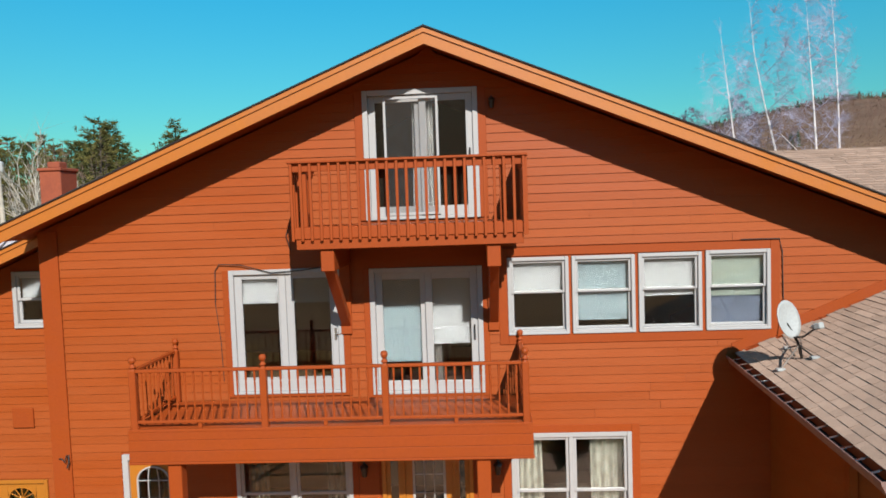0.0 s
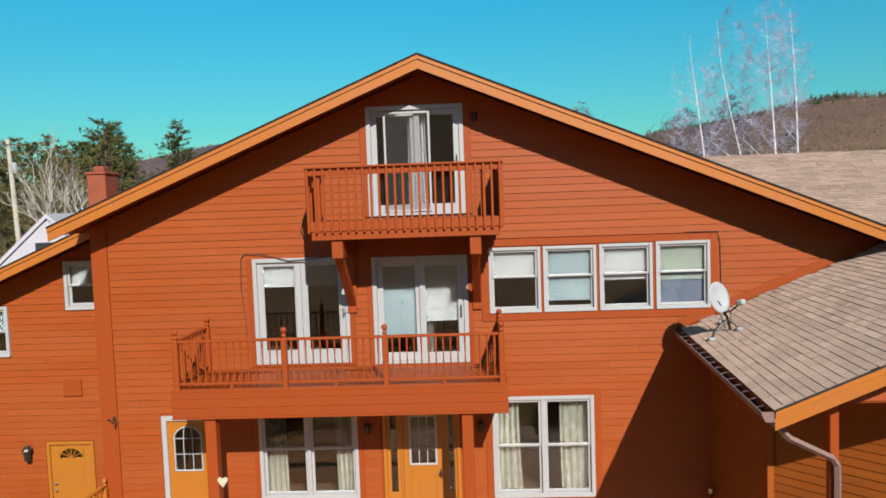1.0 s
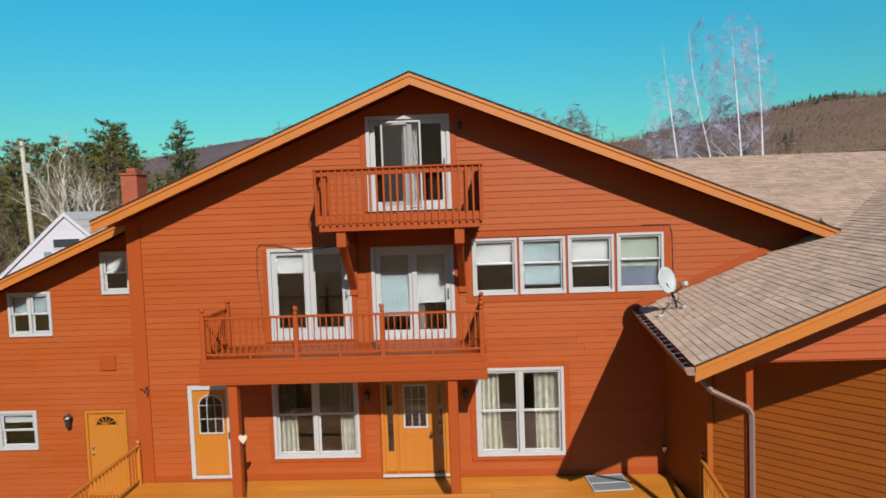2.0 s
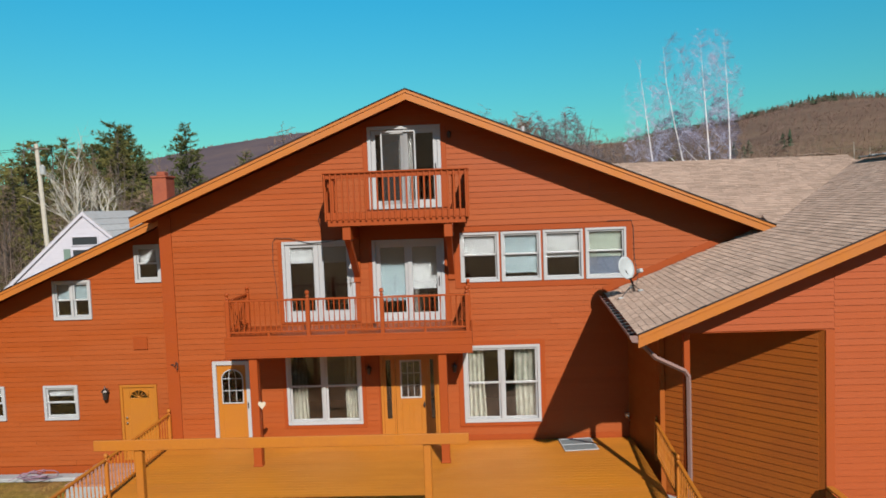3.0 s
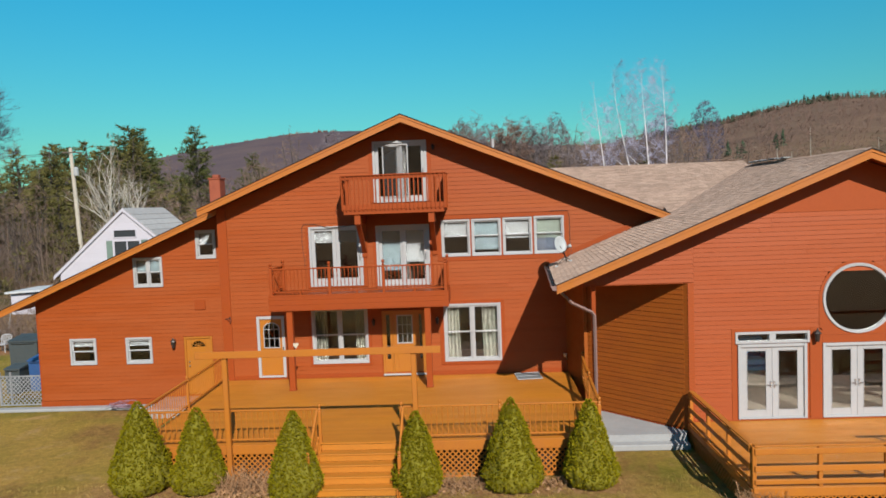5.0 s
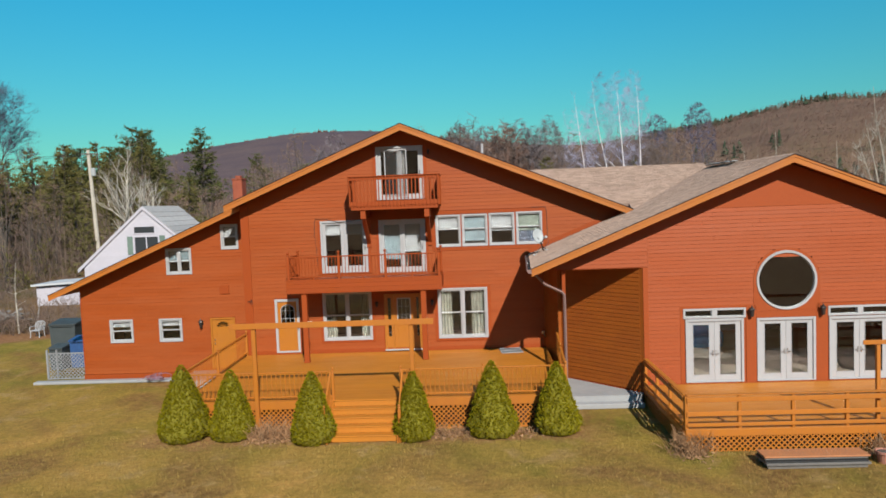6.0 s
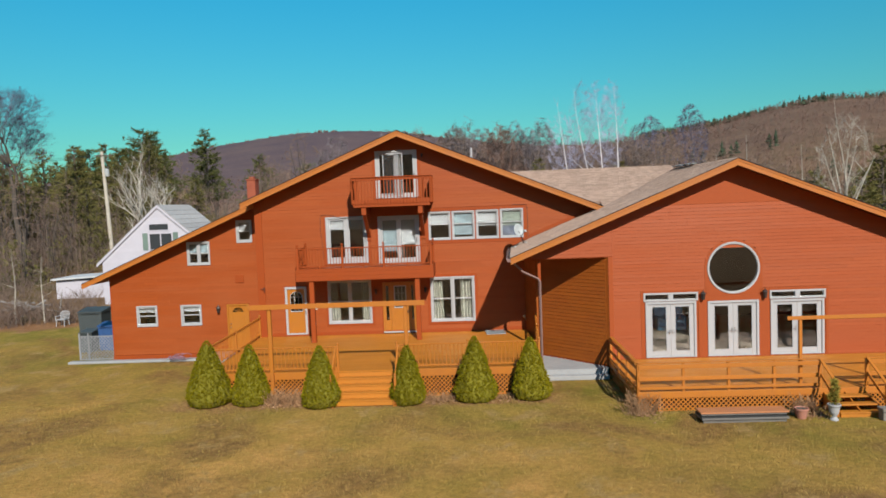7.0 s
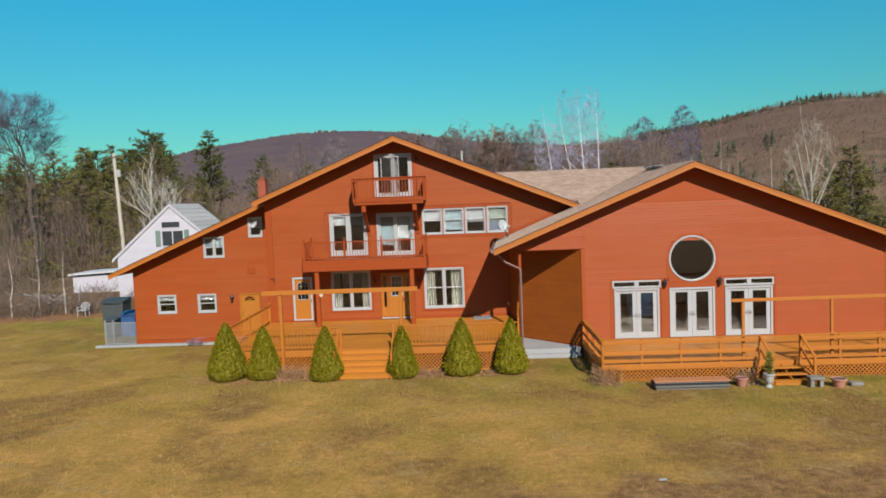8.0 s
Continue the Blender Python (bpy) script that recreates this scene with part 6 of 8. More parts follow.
def needle_clump(sh, c, d, size, rng, n=9):
    """A tuft of narrow blades that fan out round a direction."""
    for _ in range(n):
        v = (d + Vector((rng.gauss(0, 0.6), rng.gauss(0, 0.6), rng.gauss(0.1, 0.45)))).normalized()
        w = v.cross(Vector((rng.gauss(0, 1), rng.gauss(0, 1), rng.gauss(0, 1)))).normalized() * size * rng.uniform(0.06, 0.13)
        ln = size * rng.uniform(0.6, 1.2)
        b = len(sh.v)
        sh.v += [tuple(c - w), tuple(c + w), tuple(c + v * ln)]
        sh.f.append((b, b + 1, b + 2))


def pine(seed, at, height, width, label, mat, bare=0.3, density=1.0, clump=0.55, group="", ragged=0.3, taper=0.75):
    """A conifer: straight trunk, whorls of branches with tufts of needles, ragged outline."""
    rng = random.Random(seed)
    trunk, crown = Shape(), Shape()
    at = Vector(at)
    sway = Vector((rng.uniform(-0.3, 0.3), rng.uniform(-0.3, 0.3), 0))
    trunk.tube([at - Vector((0, 0, 0.3)), at + Vector((0, 0, height * 0.5)) + sway, at + Vector((0, 0, height))], [0.018 * height + 0.06, 0.012 * height + 0.03, 0.02], 7, cap=False)
    z = height * bare
    while z < height * 0.985:
        k = (z - height * bare) / (height * (1 - bare))
        reach = width * (1 - k) ** taper * (0.55 + 0.45 * min(1, k * 5)) * rng.uniform(1 - ragged, 1 + ragged * 0.6) + 0.25
        for _ in range(rng.randint(3, 5)):
            a = rng.uniform(0, 6.283)
            ln = reach * rng.uniform(0.55, 1.1)
            d = Vector((math.cos(a), math.sin(a), rng.uniform(-0.05, 0.35)))
            p0 = at + Vector((0, 0, z))
            p1 = p0 + d * ln
            trunk.tube([p0, p1], [0.035, 0.01], 3, cap=False)
            m = max(2, int(ln / clump * 1.6 * density))
            for i in range(m):
                u = 0.25 + 0.78 * (i + rng.random()) / m
                c = p0.lerp(p1, u) + Vector((rng.gauss(0, 0.12), rng.gauss(0, 0.12), rng.gauss(0.05, 0.12))) * ln * 0.6
                needle_clump(crown, c, d, clump * rng.uniform(0.7, 1.3), rng, 7)
        z += height * 0.032 * rng.uniform(0.7, 1.3) / max(0.6, density)
    t = thing("tree", at, label, "tree", group=group)
    part("trunk", trunk, BARK, t)
    part("crown", crown, mat, t)
    return t


def arborvitae(seed, at, height, radius, label):
    """A dense clipped cone of scale leaves over a dark core, lumpy and a little lopsided."""
    rng = random.Random(seed)
    at = Vector(at)
    core, leaves = Shape(), Shape()

    def radius_at(k, a):
        body = (0.74 + 0.26 * math.sqrt(min(1, k / 0.16))) * (1 - max(0, k - 0.10) / 0.90) ** 0.70
        lump = 1 + 0.09 * noise.noise((2 * math.cos(a) + seed, 2 * math.sin(a), 4 * k)) + 0.14 * noise.noise((5.5 * math.cos(a), 5.5 * math.sin(a) + seed, 9 * k)) + 0.08 * noise.noise((12 * math.cos(a) + seed, 12 * math.sin(a), 19 * k))
        if seed == 5:
            lump += 0.22 * math.exp(-((k - 0.22) / 0.10) ** 2 - ((a - 5.9) / 0.6) ** 2)
        return max(0.02, radius * body * lump)
    n, m = 56, 40
    for j in range(m + 1):
        k = j / m
        for i in range(n):
            a = 2 * math.pi * i / n
            r = radius_at(k, a) * 0.965
            core.v.append((at.x + r * math.cos(a), at.y + r * math.sin(a), at.z + 0.03 + k * height * 0.96))
    for j in range(m):
        for i in range(n):
            p, q = j * n + i, j * n + (i + 1) % n
            core.f.append((p, q, q + n, p + n))
    # sprays: short fans of scale leaves that stand out of the surface
    for _ in range(int(4800 * height / 2.2)):
        k = 1 - math.sqrt(rng.random()) if rng.random() < 0.85 else rng.random()
        k = min(0.99, k)
        a = rng.uniform(0, 6.283)
        r = radius_at(k, a) * rng.uniform(0.90, 1.0)
        c = Vector((at.x + r * math.cos(a), at.y + r * math.sin(a), at.z + 0.04 + k * height))
        out = Vector((math.cos(a), math.sin(a), 0.5))
        d0 = (out * 0.8 + Vector((rng.gauss(0, 0.3), rng.gauss(0, 0.3), rng.uniform(0.1, 0.9)))).normalized()
        big = rng.uniform(0.8, 1.35)
        for _ in range(5):
            d = (d0 + Vector((rng.gauss(0, 0.38), rng.gauss(0, 0.38), rng.gauss(0, 0.38)))).normalized()
            w = d.cross(out + Vector((rng.gauss(0, 0.5), rng.gauss(0, 0.5), rng.gauss(0, 0.5)))).normalized() * rng.uniform(0.008, 0.014) * big
            ln = rng.uniform(0.032, 0.068) * big
            b = len(leaves.v)
            leaves.v += [tuple(c), tuple(c + d * ln * 0.55 + w), tuple(c + d * ln), tuple(c + d * ln * 0.55 - w)]
            leaves.f.append((b, b + 1, b + 2, b + 3))
    t = thing("shrub", at, label, "shrub", group="clipped cone shrubs along the deck")
    part("stem", Shape().tube([at - Vector((0, 0, 0.1)), at + Vector((0, 0, height * 0.5))], 0.05, 6), BARK, t)
    part("inner_growth", core, SHRUBCORE, t, smooth=True)
    part("foliage", leaves, SHRUB, t)
    return t


for i, (x, y, hgt, rad) in enumerate(((-6.45, -6.86, 2.26, 0.81), (-4.93, -6.86, 2.08, 0.69), (-2.30, -7.38, 2.08, 0.68), (0.72, -7.30, 1.98, 0.63), (3.06, -7.08, 2.18, 0.74), (5.0, -7.0, 2.08, 0.68))):
    arborvitae(i + 3, (x, y, 0), hgt, rad, "dense clipped yellow-green conical evergreen shrub" + (" with a bulge low down" if i == 2 else ""))

# birches behind the house
for i, (x, y, top, lean, extra) in enumerate(((9.45, 10.7, 12.9, -1.15, 2), (9.35, 10.8, 13.6, 0.4, 0), (10.5, 9.4, 13.4, -0.15, 1), (11.35, 10.7, 13.7, 0.1, 3))):
    side = 1 if lean > -0.3 else -1
    grown_tree(40 + i, (x, y, 0), 2.6, [(lean, 0.2, top - 0.3)] + [(lean * 0.5 + side * (0.9 + 0.5 * k) * (-1) ** (k % 2 if i == 0 else 0), 0.2 * k, 6.6 + 1.0 * k) for k in range(extra)], 0.066, 60, 1100,
               (top * 0.79, 1.0, top * 0.23), "slender leafless white birch with fine drooping twigs", BIRCH, BIRCHTWIG, 0.0040, 0.06, "birches behind the house", 0.6, 0.02, follow=True, rise=0.12, slope=0.8, stout=0.03)

forked_tree(7, (-26.9, 33.0, 0.9), 1.6, 0.32, 5, 2.9, 0.74, 22, 0.12, 0.011, "pale-barked spreading leafless tree behind the white house", PALEBARK, PALEBARK)
MAUVE = material("mauve_grey_twigs", (0.1178, 0.1049, 0.1558), 0.9, None, 0.6, 0.5, 20, 0.0)
forked_tree(28, (-42.5, 38.3, 1.3), 8.8, 0.28, 8, 2.45, 0.80, 21, 0.05, 0.010, "tall leafless tree with a fine spreading crown", BARK, MAUVE, 1.1, tips=4)
grown_tree(79, (26.1, 13.5, 0.0), 6.0, ((-0.55, 0, 12.7), (0.75, 0.3, 9.9), (-1.35, 0.2, 9.6), (0.3, -0.4, 10.6), (2.0, 0.3, 9.0), (-0.9, 0.4, 10.8), (1.4, -0.2, 8.3)), 0.055, 70, 600,
           (8.9, 1.9, 2.6), "many-stemmed pale leafless tree beyond the hall", PALEBARK, PALEBARK, 0.007, 0.06, reach=0.8, stout=0.10, slope=1.1, rise=0.5)
for i, (x, y, hh) in enumerate(((24.3, 15.0, 9.8), (21.6, 17.0, 10.6), (19.0, 15.1, 9.4), (20.0, 15.6, 9.2))):
    grown_tree(90 + i, (x, y, ground_z(x, y)), 4.0, ((-0.2, 0, hh), (0.5, 0.2, hh * 0.85))[:1 + (i > 0)], 0.06, 14, 110 if i else 30, (hh * 0.84, 0.5, hh * 0.15), "thin pale leafless sapling behind the hall", PALEBARK, TWIG, 0.009, 0.03, "pale saplings", 0.7)

# woods: a few kinds of leafless tree, repeated with other turns and sizes
KINDS = []
for i in range(7):
    hh, ww = (15.5, 13, 17, 12, 14, 16, 11)[i], (3.6, 3.0, 3.4, 2.9, 3.3, 3.9, 2.6)[i]
    x, y = -60 - 6 * i, 70 + 3 * i
    KINDS.append(grown_tree(200 + i, (x, y, ground_z(x, y)), hh * 0.2, crown_tips(i, 5, hh * 0.64, ww, hh * 0.36), (0.13, 0.11, 0.14, 0.09, 0.11, 0.13, 0.08)[i], 30, 250, (hh * 0.64, ww, hh * 0.37),
                            "leafless grey-brown woodland tree", BARK, TWIG if i % 2 else TWIGRED, 0.026, 0.08, "leafless trees in the woods", 1.5))
PINES = [pine(300, (-54.5, 92.0, 5.0), 17.0, 7.0, "tall dark green pine with a ragged crown", NEEDLE, 0.12, 1.7, 0.62, "pines in the woods", 0.55, 0.5),
         pine(301, (-46.5, 100.0, 5.0), 17.8, 6.0, "tall dark green pine with level branches", NEEDLE, 0.22, 1.6, 0.62, "pines in the woods", 0.5),
         pine(302, (-62.0, 78.0, 4.0), 12.0, 4.2, "yellow-green young pine in the woods", OLIVE, 0.05, 1.4, 0.46, "pines in the woods", 0.4)]


def far_enough(x, y, room):
    """Off the lawn, the house and the small white house."""
    if y < 0.33 * x + 20.5 + room and x < 20:
        return False
    if -36 < x < -11 and y < 42:
        return False
    if -7 < x < 22 and y < 20:
        return False
    return True


def open_view(x, y):
    """The gap before the white house, the pole and the pale tree."""
    return x < -8 and -0.555 < (x - 3) / (y + 34) < -0.36


rng = random.Random(9)
for x0, x1, y0, y1, count in ((-95, -28, 10, 50, 92), (-110, -30, 45, 110, 46), (-80, -20, 55, 125, 34), (-24, 34, 56, 80, 58), (-20, 60, 80, 125, 14)):
    done = 0
    while done < count:
        x, y = rng.uniform(x0, x1), rng.uniform(y0, y1)
        if x < -12 and y < 0.33 * x + 23.0:
            continue
        if not far_enough(x, y, 1.5) and x < 20:
            continue
        if open_view(x, y) and y < 40:
            continue
        kind = KINDS[rng.randrange(len(KINDS))]
        s = rng.uniform(0.50, 0.80) * (0.85 if y < 40 else 1.0)
        if x > -24 and y > 55:
            s *= 1.22
        copy_thing(kind, pose(x, y, ground_z(x, y) - 0.1, 0, 0, rng.uniform(0, 360)) @ Matrix.Diagonal((s, s, s * rng.uniform(0.9, 1.1), 1)))
        done += 1
for x, y, k, s in ((-58.4, 92, 0, 0.92), (-56.6, 93, 0, 0.90), (-55.5, 97, 0, 1.0), (-71, 70, 2, 1.1), (-66, 62, 2, 1.0), (-78, 66, 1, 0.75), (-74, 58, 2, 1.2), (-84, 72, 2, 1.2), (-60, 70, 2, 0.9), (-92, 62, 0, 0.85), (-88, 52, 2, 1.1), (-64, 54, 2, 0.95), (-70, 50, 2, 0.8), (-57, 60, 2, 0.9), (-76, 48, 2, 1.0), (-82, 58, 2, 1.1), (-53, 66, 2, 1.0), (-48, 72, 2, 0.9), (-68, 74, 2, 1.2), (-60, 84, 0, 0.9), (-90, 80, 0, 0.9),
                   (-41, 48, 2, 0.75), (-50, 62, 2, 1.2), (-55, 58, 2, 1.05), (-62, 60, 2, 1.15), (-46, 66, 2, 1.15), (-52, 74, 2, 1.3), (-58, 76, 2, 1.3), (-64, 68, 2, 1.2), (-57, 66, 2, 1.2), (-68, 60, 2, 1.1), (-72, 66, 2, 1.25), (-48, 80, 2, 1.35), (-45, 52, 2, 0.85), (-38, 55, 2, 0.8), (-49, 58, 2, 0.95), (-43, 62, 2, 1.0), (-54, 52, 2, 0.8), (-59, 47, 2, 0.75), (-33, 60, 2, 0.8), (-65, 44, 2, 0.8),
                   (29, 17, 2, 0.70), (33, 22, 2, 0.85), (36, 16, 2, 0.72), (31, 28, 2, 0.7), (38, 30, 2, 0.75), (10.2, 46, 2, 0.86), (15.5, 50, 2, 0.72), (19.0, 46, 2, 0.80), (-38, 105, 1, 0.8), (-30, 112, 0, 0.7)):
    copy_thing(PINES[k], pose(x, y, ground_z(x, y) - 0.2, 0, 0, (37 * x + 11 * y) % 360) @ Matrix.Scale(s, 4))
# taller crowns and a reddish bushy tree behind the ridge
RUSSET = material("russet_twigs", (0.209, 0.1254, 0.095), 0.9, (0.1596, 0.095, 0.076), 0.6, 0.6, 20, 0.0, each=0.1)
for seed, x, y, hh, ww, mat, label in ((95, 6.6, 60, 15.0, 3.6, RUSSET, "bushy russet leafless tree behind the house"), (96, 41.2, 125, 19.5, 5.2, MAUVE, "mauve leafless tree with a round crown behind the hall"),
                                       (97, 50.0, 125, 21.5, 4.2, MAUVE, "tall mauve leafless tree behind the hall"), (98, 0.8, 65, 15.0, 3.4, TWIG, "leafless grey-brown tree behind the house"), (99, -4.5, 66, 14.6, 3.2, RUSSET, "leafless russet tree behind the house")):
    grown_tree(seed, (x, y, ground_z(x, y)), 3.0, crown_tips(seed, 8, hh * 0.64, ww, hh * 0.36), 0.10, 160, 3000, (hh * 0.64, ww, hh * 0.37), label, mat, mat, 0.028, 0.08, reach=1.3)
for x, y, k, s in ((10.5, 66, 2, 0.78), (13.5, 69, 0, 0.80), (17.0, 66, 4, 0.85), (21.0, 70, 1, 0.92), (24.5, 66, 5, 0.75), (38.0, 70, 3, 0.98), (30.5, 74, 4, 0.95)):
    copy_thing(KINDS[k], pose(x, y, ground_z(x, y) - 0.1, 0, 0, 40 * x) @ Matrix.Scale(s, 4))


# dense line of fine bare crowns behind the main ridge
GREYMAUVE = material("grey_mauve_twigs", (0.1862, 0.152, 0.1634), 0.9, (0.1406, 0.1125, 0.1102), 0.5, 0.7, 20, 0.0, each=0.2)
FINE = [grown_tree(400 + i, (-14.5 + 3.1 * i, 61.0 + 2 * i, ground_z(-14.5 + 3.1 * i, 61.0 + 2 * i)), 3.0, crown_tips(60 + i, 6, hh * 0.62, ww, hh * 0.38), 0.10, 90, 1500, (hh * 0.62, ww, hh * 0.38),
                   "leafless grey-brown tree with a fine twiggy crown", BARK, GREYMAUVE if i != 1 else TWIG, 0.020, 0.10, "leafless trees behind the ridge", 1.3) for i, (hh, ww) in enumerate(((14.5, 3.2), (13.2, 2.9), (15.0, 2.6)))]
rng = random.Random(77)
for i in range(48):
    x = -17.0 + 0.92 * i + rng.uniform(-0.5, 0.5)
    y = rng.uniform(57, 68)
    fall = 0.78 if x < -2.5 else 1.0 if x < 14 else 0.84
    copy_thing(FINE[rng.randrange(3)], pose(x, y, ground_z(x, y) - 0.1, 0, 0, rng.uniform(0, 360)) @ Matrix.Scale(fall * rng.uniform(0.88, 1.06), 4))


# brush at the wood's edge
def brush(sh, c, n, size, rng):
    for _ in range(n):
        a = rng.uniform(0, 6.283)
        d = Vector((math.cos(a) * rng.uniform(0.2, 1), math.sin(a) * rng.uniform(0.2, 1), rng.uniform(0.5, 1.4))).normalized()
        p = Vector(c) + Vector((rng.gauss(0, 0.25), rng.gauss(0, 0.25), 0)) * size
        q = p + d * size * rng.uniform(0.5, 1.1)
        r = 0.006 + 0.004 * size
        sh.tube([p, p.lerp(q, 0.5) + Vector((rng.gauss(0, 0.06), rng.gauss(0, 0.06), 0.03)) * size, q], [r, r * 0.7, r * 0.4], 3, cap=False)
        for _ in range(3):
            s = p.lerp(q, rng.uniform(0.3, 0.9))
            e = s + (d + Vector((rng.gauss(0, 0.6), rng.gauss(0, 0.6), rng.gauss(0, 0.4)))).normalized() * size * rng.uniform(0.2, 0.45)
            spike(sh, s, e, r * 0.8)


rng = random.Random(12)
edge = Shape()
for i in range(420):
    x = rng.uniform(-75, -19)
    y = 0.33 * x + 20.8 + abs(rng.gauss(0.5, 4.0))
    if -27 < x and y > 20:
        continue
    low = 0.6 if open_view(x, y) else 1.0
    brush(edge, (x, y, ground_z(x, y) - 0.05), 9, rng.uniform(0.8, 2.2) * low, rng)
solid("brushwood", edge, TWIGRED, (-40, 12, 0), "tangled bare brushwood along the edge of the lawn", "brush", kind="stuff")


def thicket(seed, count, tall, mat, name, label, box, leafy=False):
    """Bushes made of many short crossing twigs, with gaps between them."""
    rng = random.Random(seed)
    sh = Shape()
    for i in range(count):
        x, y = rng.uniform(box[0], box[1]), rng.uniform(box[2], box[3])
        if y < 0.33 * x + 22.0 or (x > -37 and x < -12 and y < 37) or (open_view(x, y) and y < 38):
            continue
        g, hh, w = ground_z(x, y), rng.uniform(*tall), rng.uniform(0.8, 1.9)
        sh.tube([(x, y, g - 0.1), (x + rng.gauss(0, 0.3), y, g + hh)], [0.03, 0.012], 3, cap=False)
        for _ in range(46):
            k = rng.random() ** 0.8
            a = rng.uniform(0, 6.283)
            p = Vector((x + w * rng.random() * math.cos(a), y + w * rng.random() * math.sin(a), g + hh * k))
            d = Vector((math.cos(a) * 0.6 + rng.gauss(0, 0.4), math.sin(a) * 0.6 + rng.gauss(0, 0.4), rng.uniform(0.1, 1.2))).normalized()
            if leafy:
                needle_clump(sh, p, d, 0.42, rng, 4)
            else:
                spike(sh, p, p + d * rng.uniform(0.5, 1.5), rng.uniform(0.010, 0.022))
    solid(name, sh, mat, (-50, 40, 1), label, "brush", kind="stuff")


thicket(14, 1500, (1.5, 6.0), TWIG, "undergrowth", "dense leafless brown undergrowth in the woods", (-85, -18, 12, 66))
thicket(15, 120, (1.2, 4.5), OLIVE, "evergreen_undergrowth", "low yellow-green evergreen undergrowth in the woods", (-80, -24, 24, 66), True)
thicket(16, 620, (3.5, 11.0), TWIGRED, "undergrowth", "reddish leafless undergrowth behind the house", (-24, 62, 46, 74))

rng = random.Random(18)
gap = Shape()
for i in range(330):
    x, y = rng.uniform(-45, -23), rng.uniform(12, 37)
    if y < 0.33 * x + 21.0 or (-33 < x and 24.5 < y) or (x > -26.5 and y > 20):
        continue
    brush(gap, (x, y, ground_z(x, y) - 0.05), 10, rng.uniform(0.9, 1.9), rng)
solid("brushwood", gap, TWIG, (-33, 18, 0), "low brown brushwood before the white shed", "brush", kind="stuff")
for i, (x, y, hh) in enumerate(((-30.6, 12.4, 5.6), (-28.7, 12.9, 4.6), (-27.0, 13.4, 5.0), (-32.6, 12.0, 6.4), (-34.8, 11.2, 6.0), (-25.6, 14.2, 4.4), (-37.0, 10.6, 6.8), (-31.8, 14.5, 5.2))):
    grown_tree(120 + i, (x, y, ground_z(x, y)), 1.4, ((0.2 - 0.1 * (i % 4), 0.1, hh),), 0.045, 12, 90, (hh * 0.66, 0.8, hh * 0.33), "thin pale leafless sapling at the edge of the lawn", PALEBARK, TWIG, 0.008, 0.05, "saplings at the lawn's edge", 0.8)

# wooded hills
rng = random.Random(21)
hw, fc = Shape(), Shape()
for i in range(15000):
    az = rng.uniform(-42, 46)
    r = 150 + 1350 * rng.random() ** 0.8
    if az > 12:
        r = 150 + 760 * rng.random() ** 0.8
    if az < 8 and r > 520:
        continue
    x, y = r * math.sin(math.radians(az)), -20 + r * math.cos(math.radians(az))
    z = ground_z(x, y)
    clump = noise.noise((x * 0.012, y * 0.012, 7))
    if az > 13 and ((rng.random() < 0.10 and clump > 0.25) or (r > 800 and az > 14 and clump > -0.45)):
        hgt, w = rng.uniform(4.5, 9.5), rng.uniform(2.0, 3.6)
        for k in range(6):
            zz, rr = z + hgt * (0.02 + 0.16 * k), w * (1 - 0.15 * k)
            b = len(fc.v)
            m = 6
            for q in range(m):
                a = rng.uniform(0, 1) + 6.283 * q / m
                g = rr * rng.uniform(0.5, 1.2)
                fc.v.append((x + g * math.cos(a), y + g * math.sin(a), zz + rng.uniform(-0.6, 0.6)))
            fc.v.append((x, y, zz + hgt * 0.24))
            fc.f += [(b + q, b + (q + 1) % m, b + m) for q in range(m)]
        continue
    if r > 800 and az > 14:
        continue
    hgt = rng.uniform(4, 8.5)
    s = 0.04 + r * 0.00008
    b = len(hw.v)
    hw.v += [(x - s, y, z), (x + s, y, z), (x, y, z + hgt * 0.8)]
    hw.f.append((b, b + 1, b + 2))
    for k in range(10):
        zz = z + hgt * rng.uniform(0.2, 0.75)
        a = rng.uniform(0, 6.283)
        ln = hgt * rng.uniform(0.2, 0.45)
        ex, ey, ez = x + ln * 0.9 * math.cos(a), y + ln * 0.9 * math.sin(a), zz + ln * rng.uniform(0.1, 0.8)
        ww = s * rng.uniform(0.6, 1.7)
        b = len(hw.v)
        hw.v += [(x, y, zz), (ex - ww, ey, ez), (ex + ww, ey, ez - ww)]
        hw.f.append((b, b + 1, b + 2))
for i in range(900):
    az, r = rng.uniform(13.5, 36), rng.uniform(745, 852)
    x, y = r * math.sin(math.radians(az)), -20 + r * math.cos(math.radians(az))
    if noise.noise((x * 0.02, y * 0.02, 4)) < -0.12:
        continue
    z, hgt, w = ground_z(x, y), rng.uniform(3.5, 8) * (1.25 if i % 9 == 0 else 1.0), rng.uniform(2.4, 4.4)
    for k in range(6):
        b, zz, rr = len(fc.v), z + hgt * (0.02 + 0.15 * k), w * (1 - 0.15 * k)
        for q in range(6):
            a, g = rng.uniform(0, 1) + 1.047 * q, rr * rng.uniform(0.5, 1.2)
            fc.v.append((x + g * math.cos(a), y + g * math.sin(a), zz + rng.uniform(-0.6, 0.6)))
        fc.v.append((x, y, zz + hgt * 0.24))
        fc.f += [(b + q, b + (q + 1) % 6, b + 6) for q in range(6)]
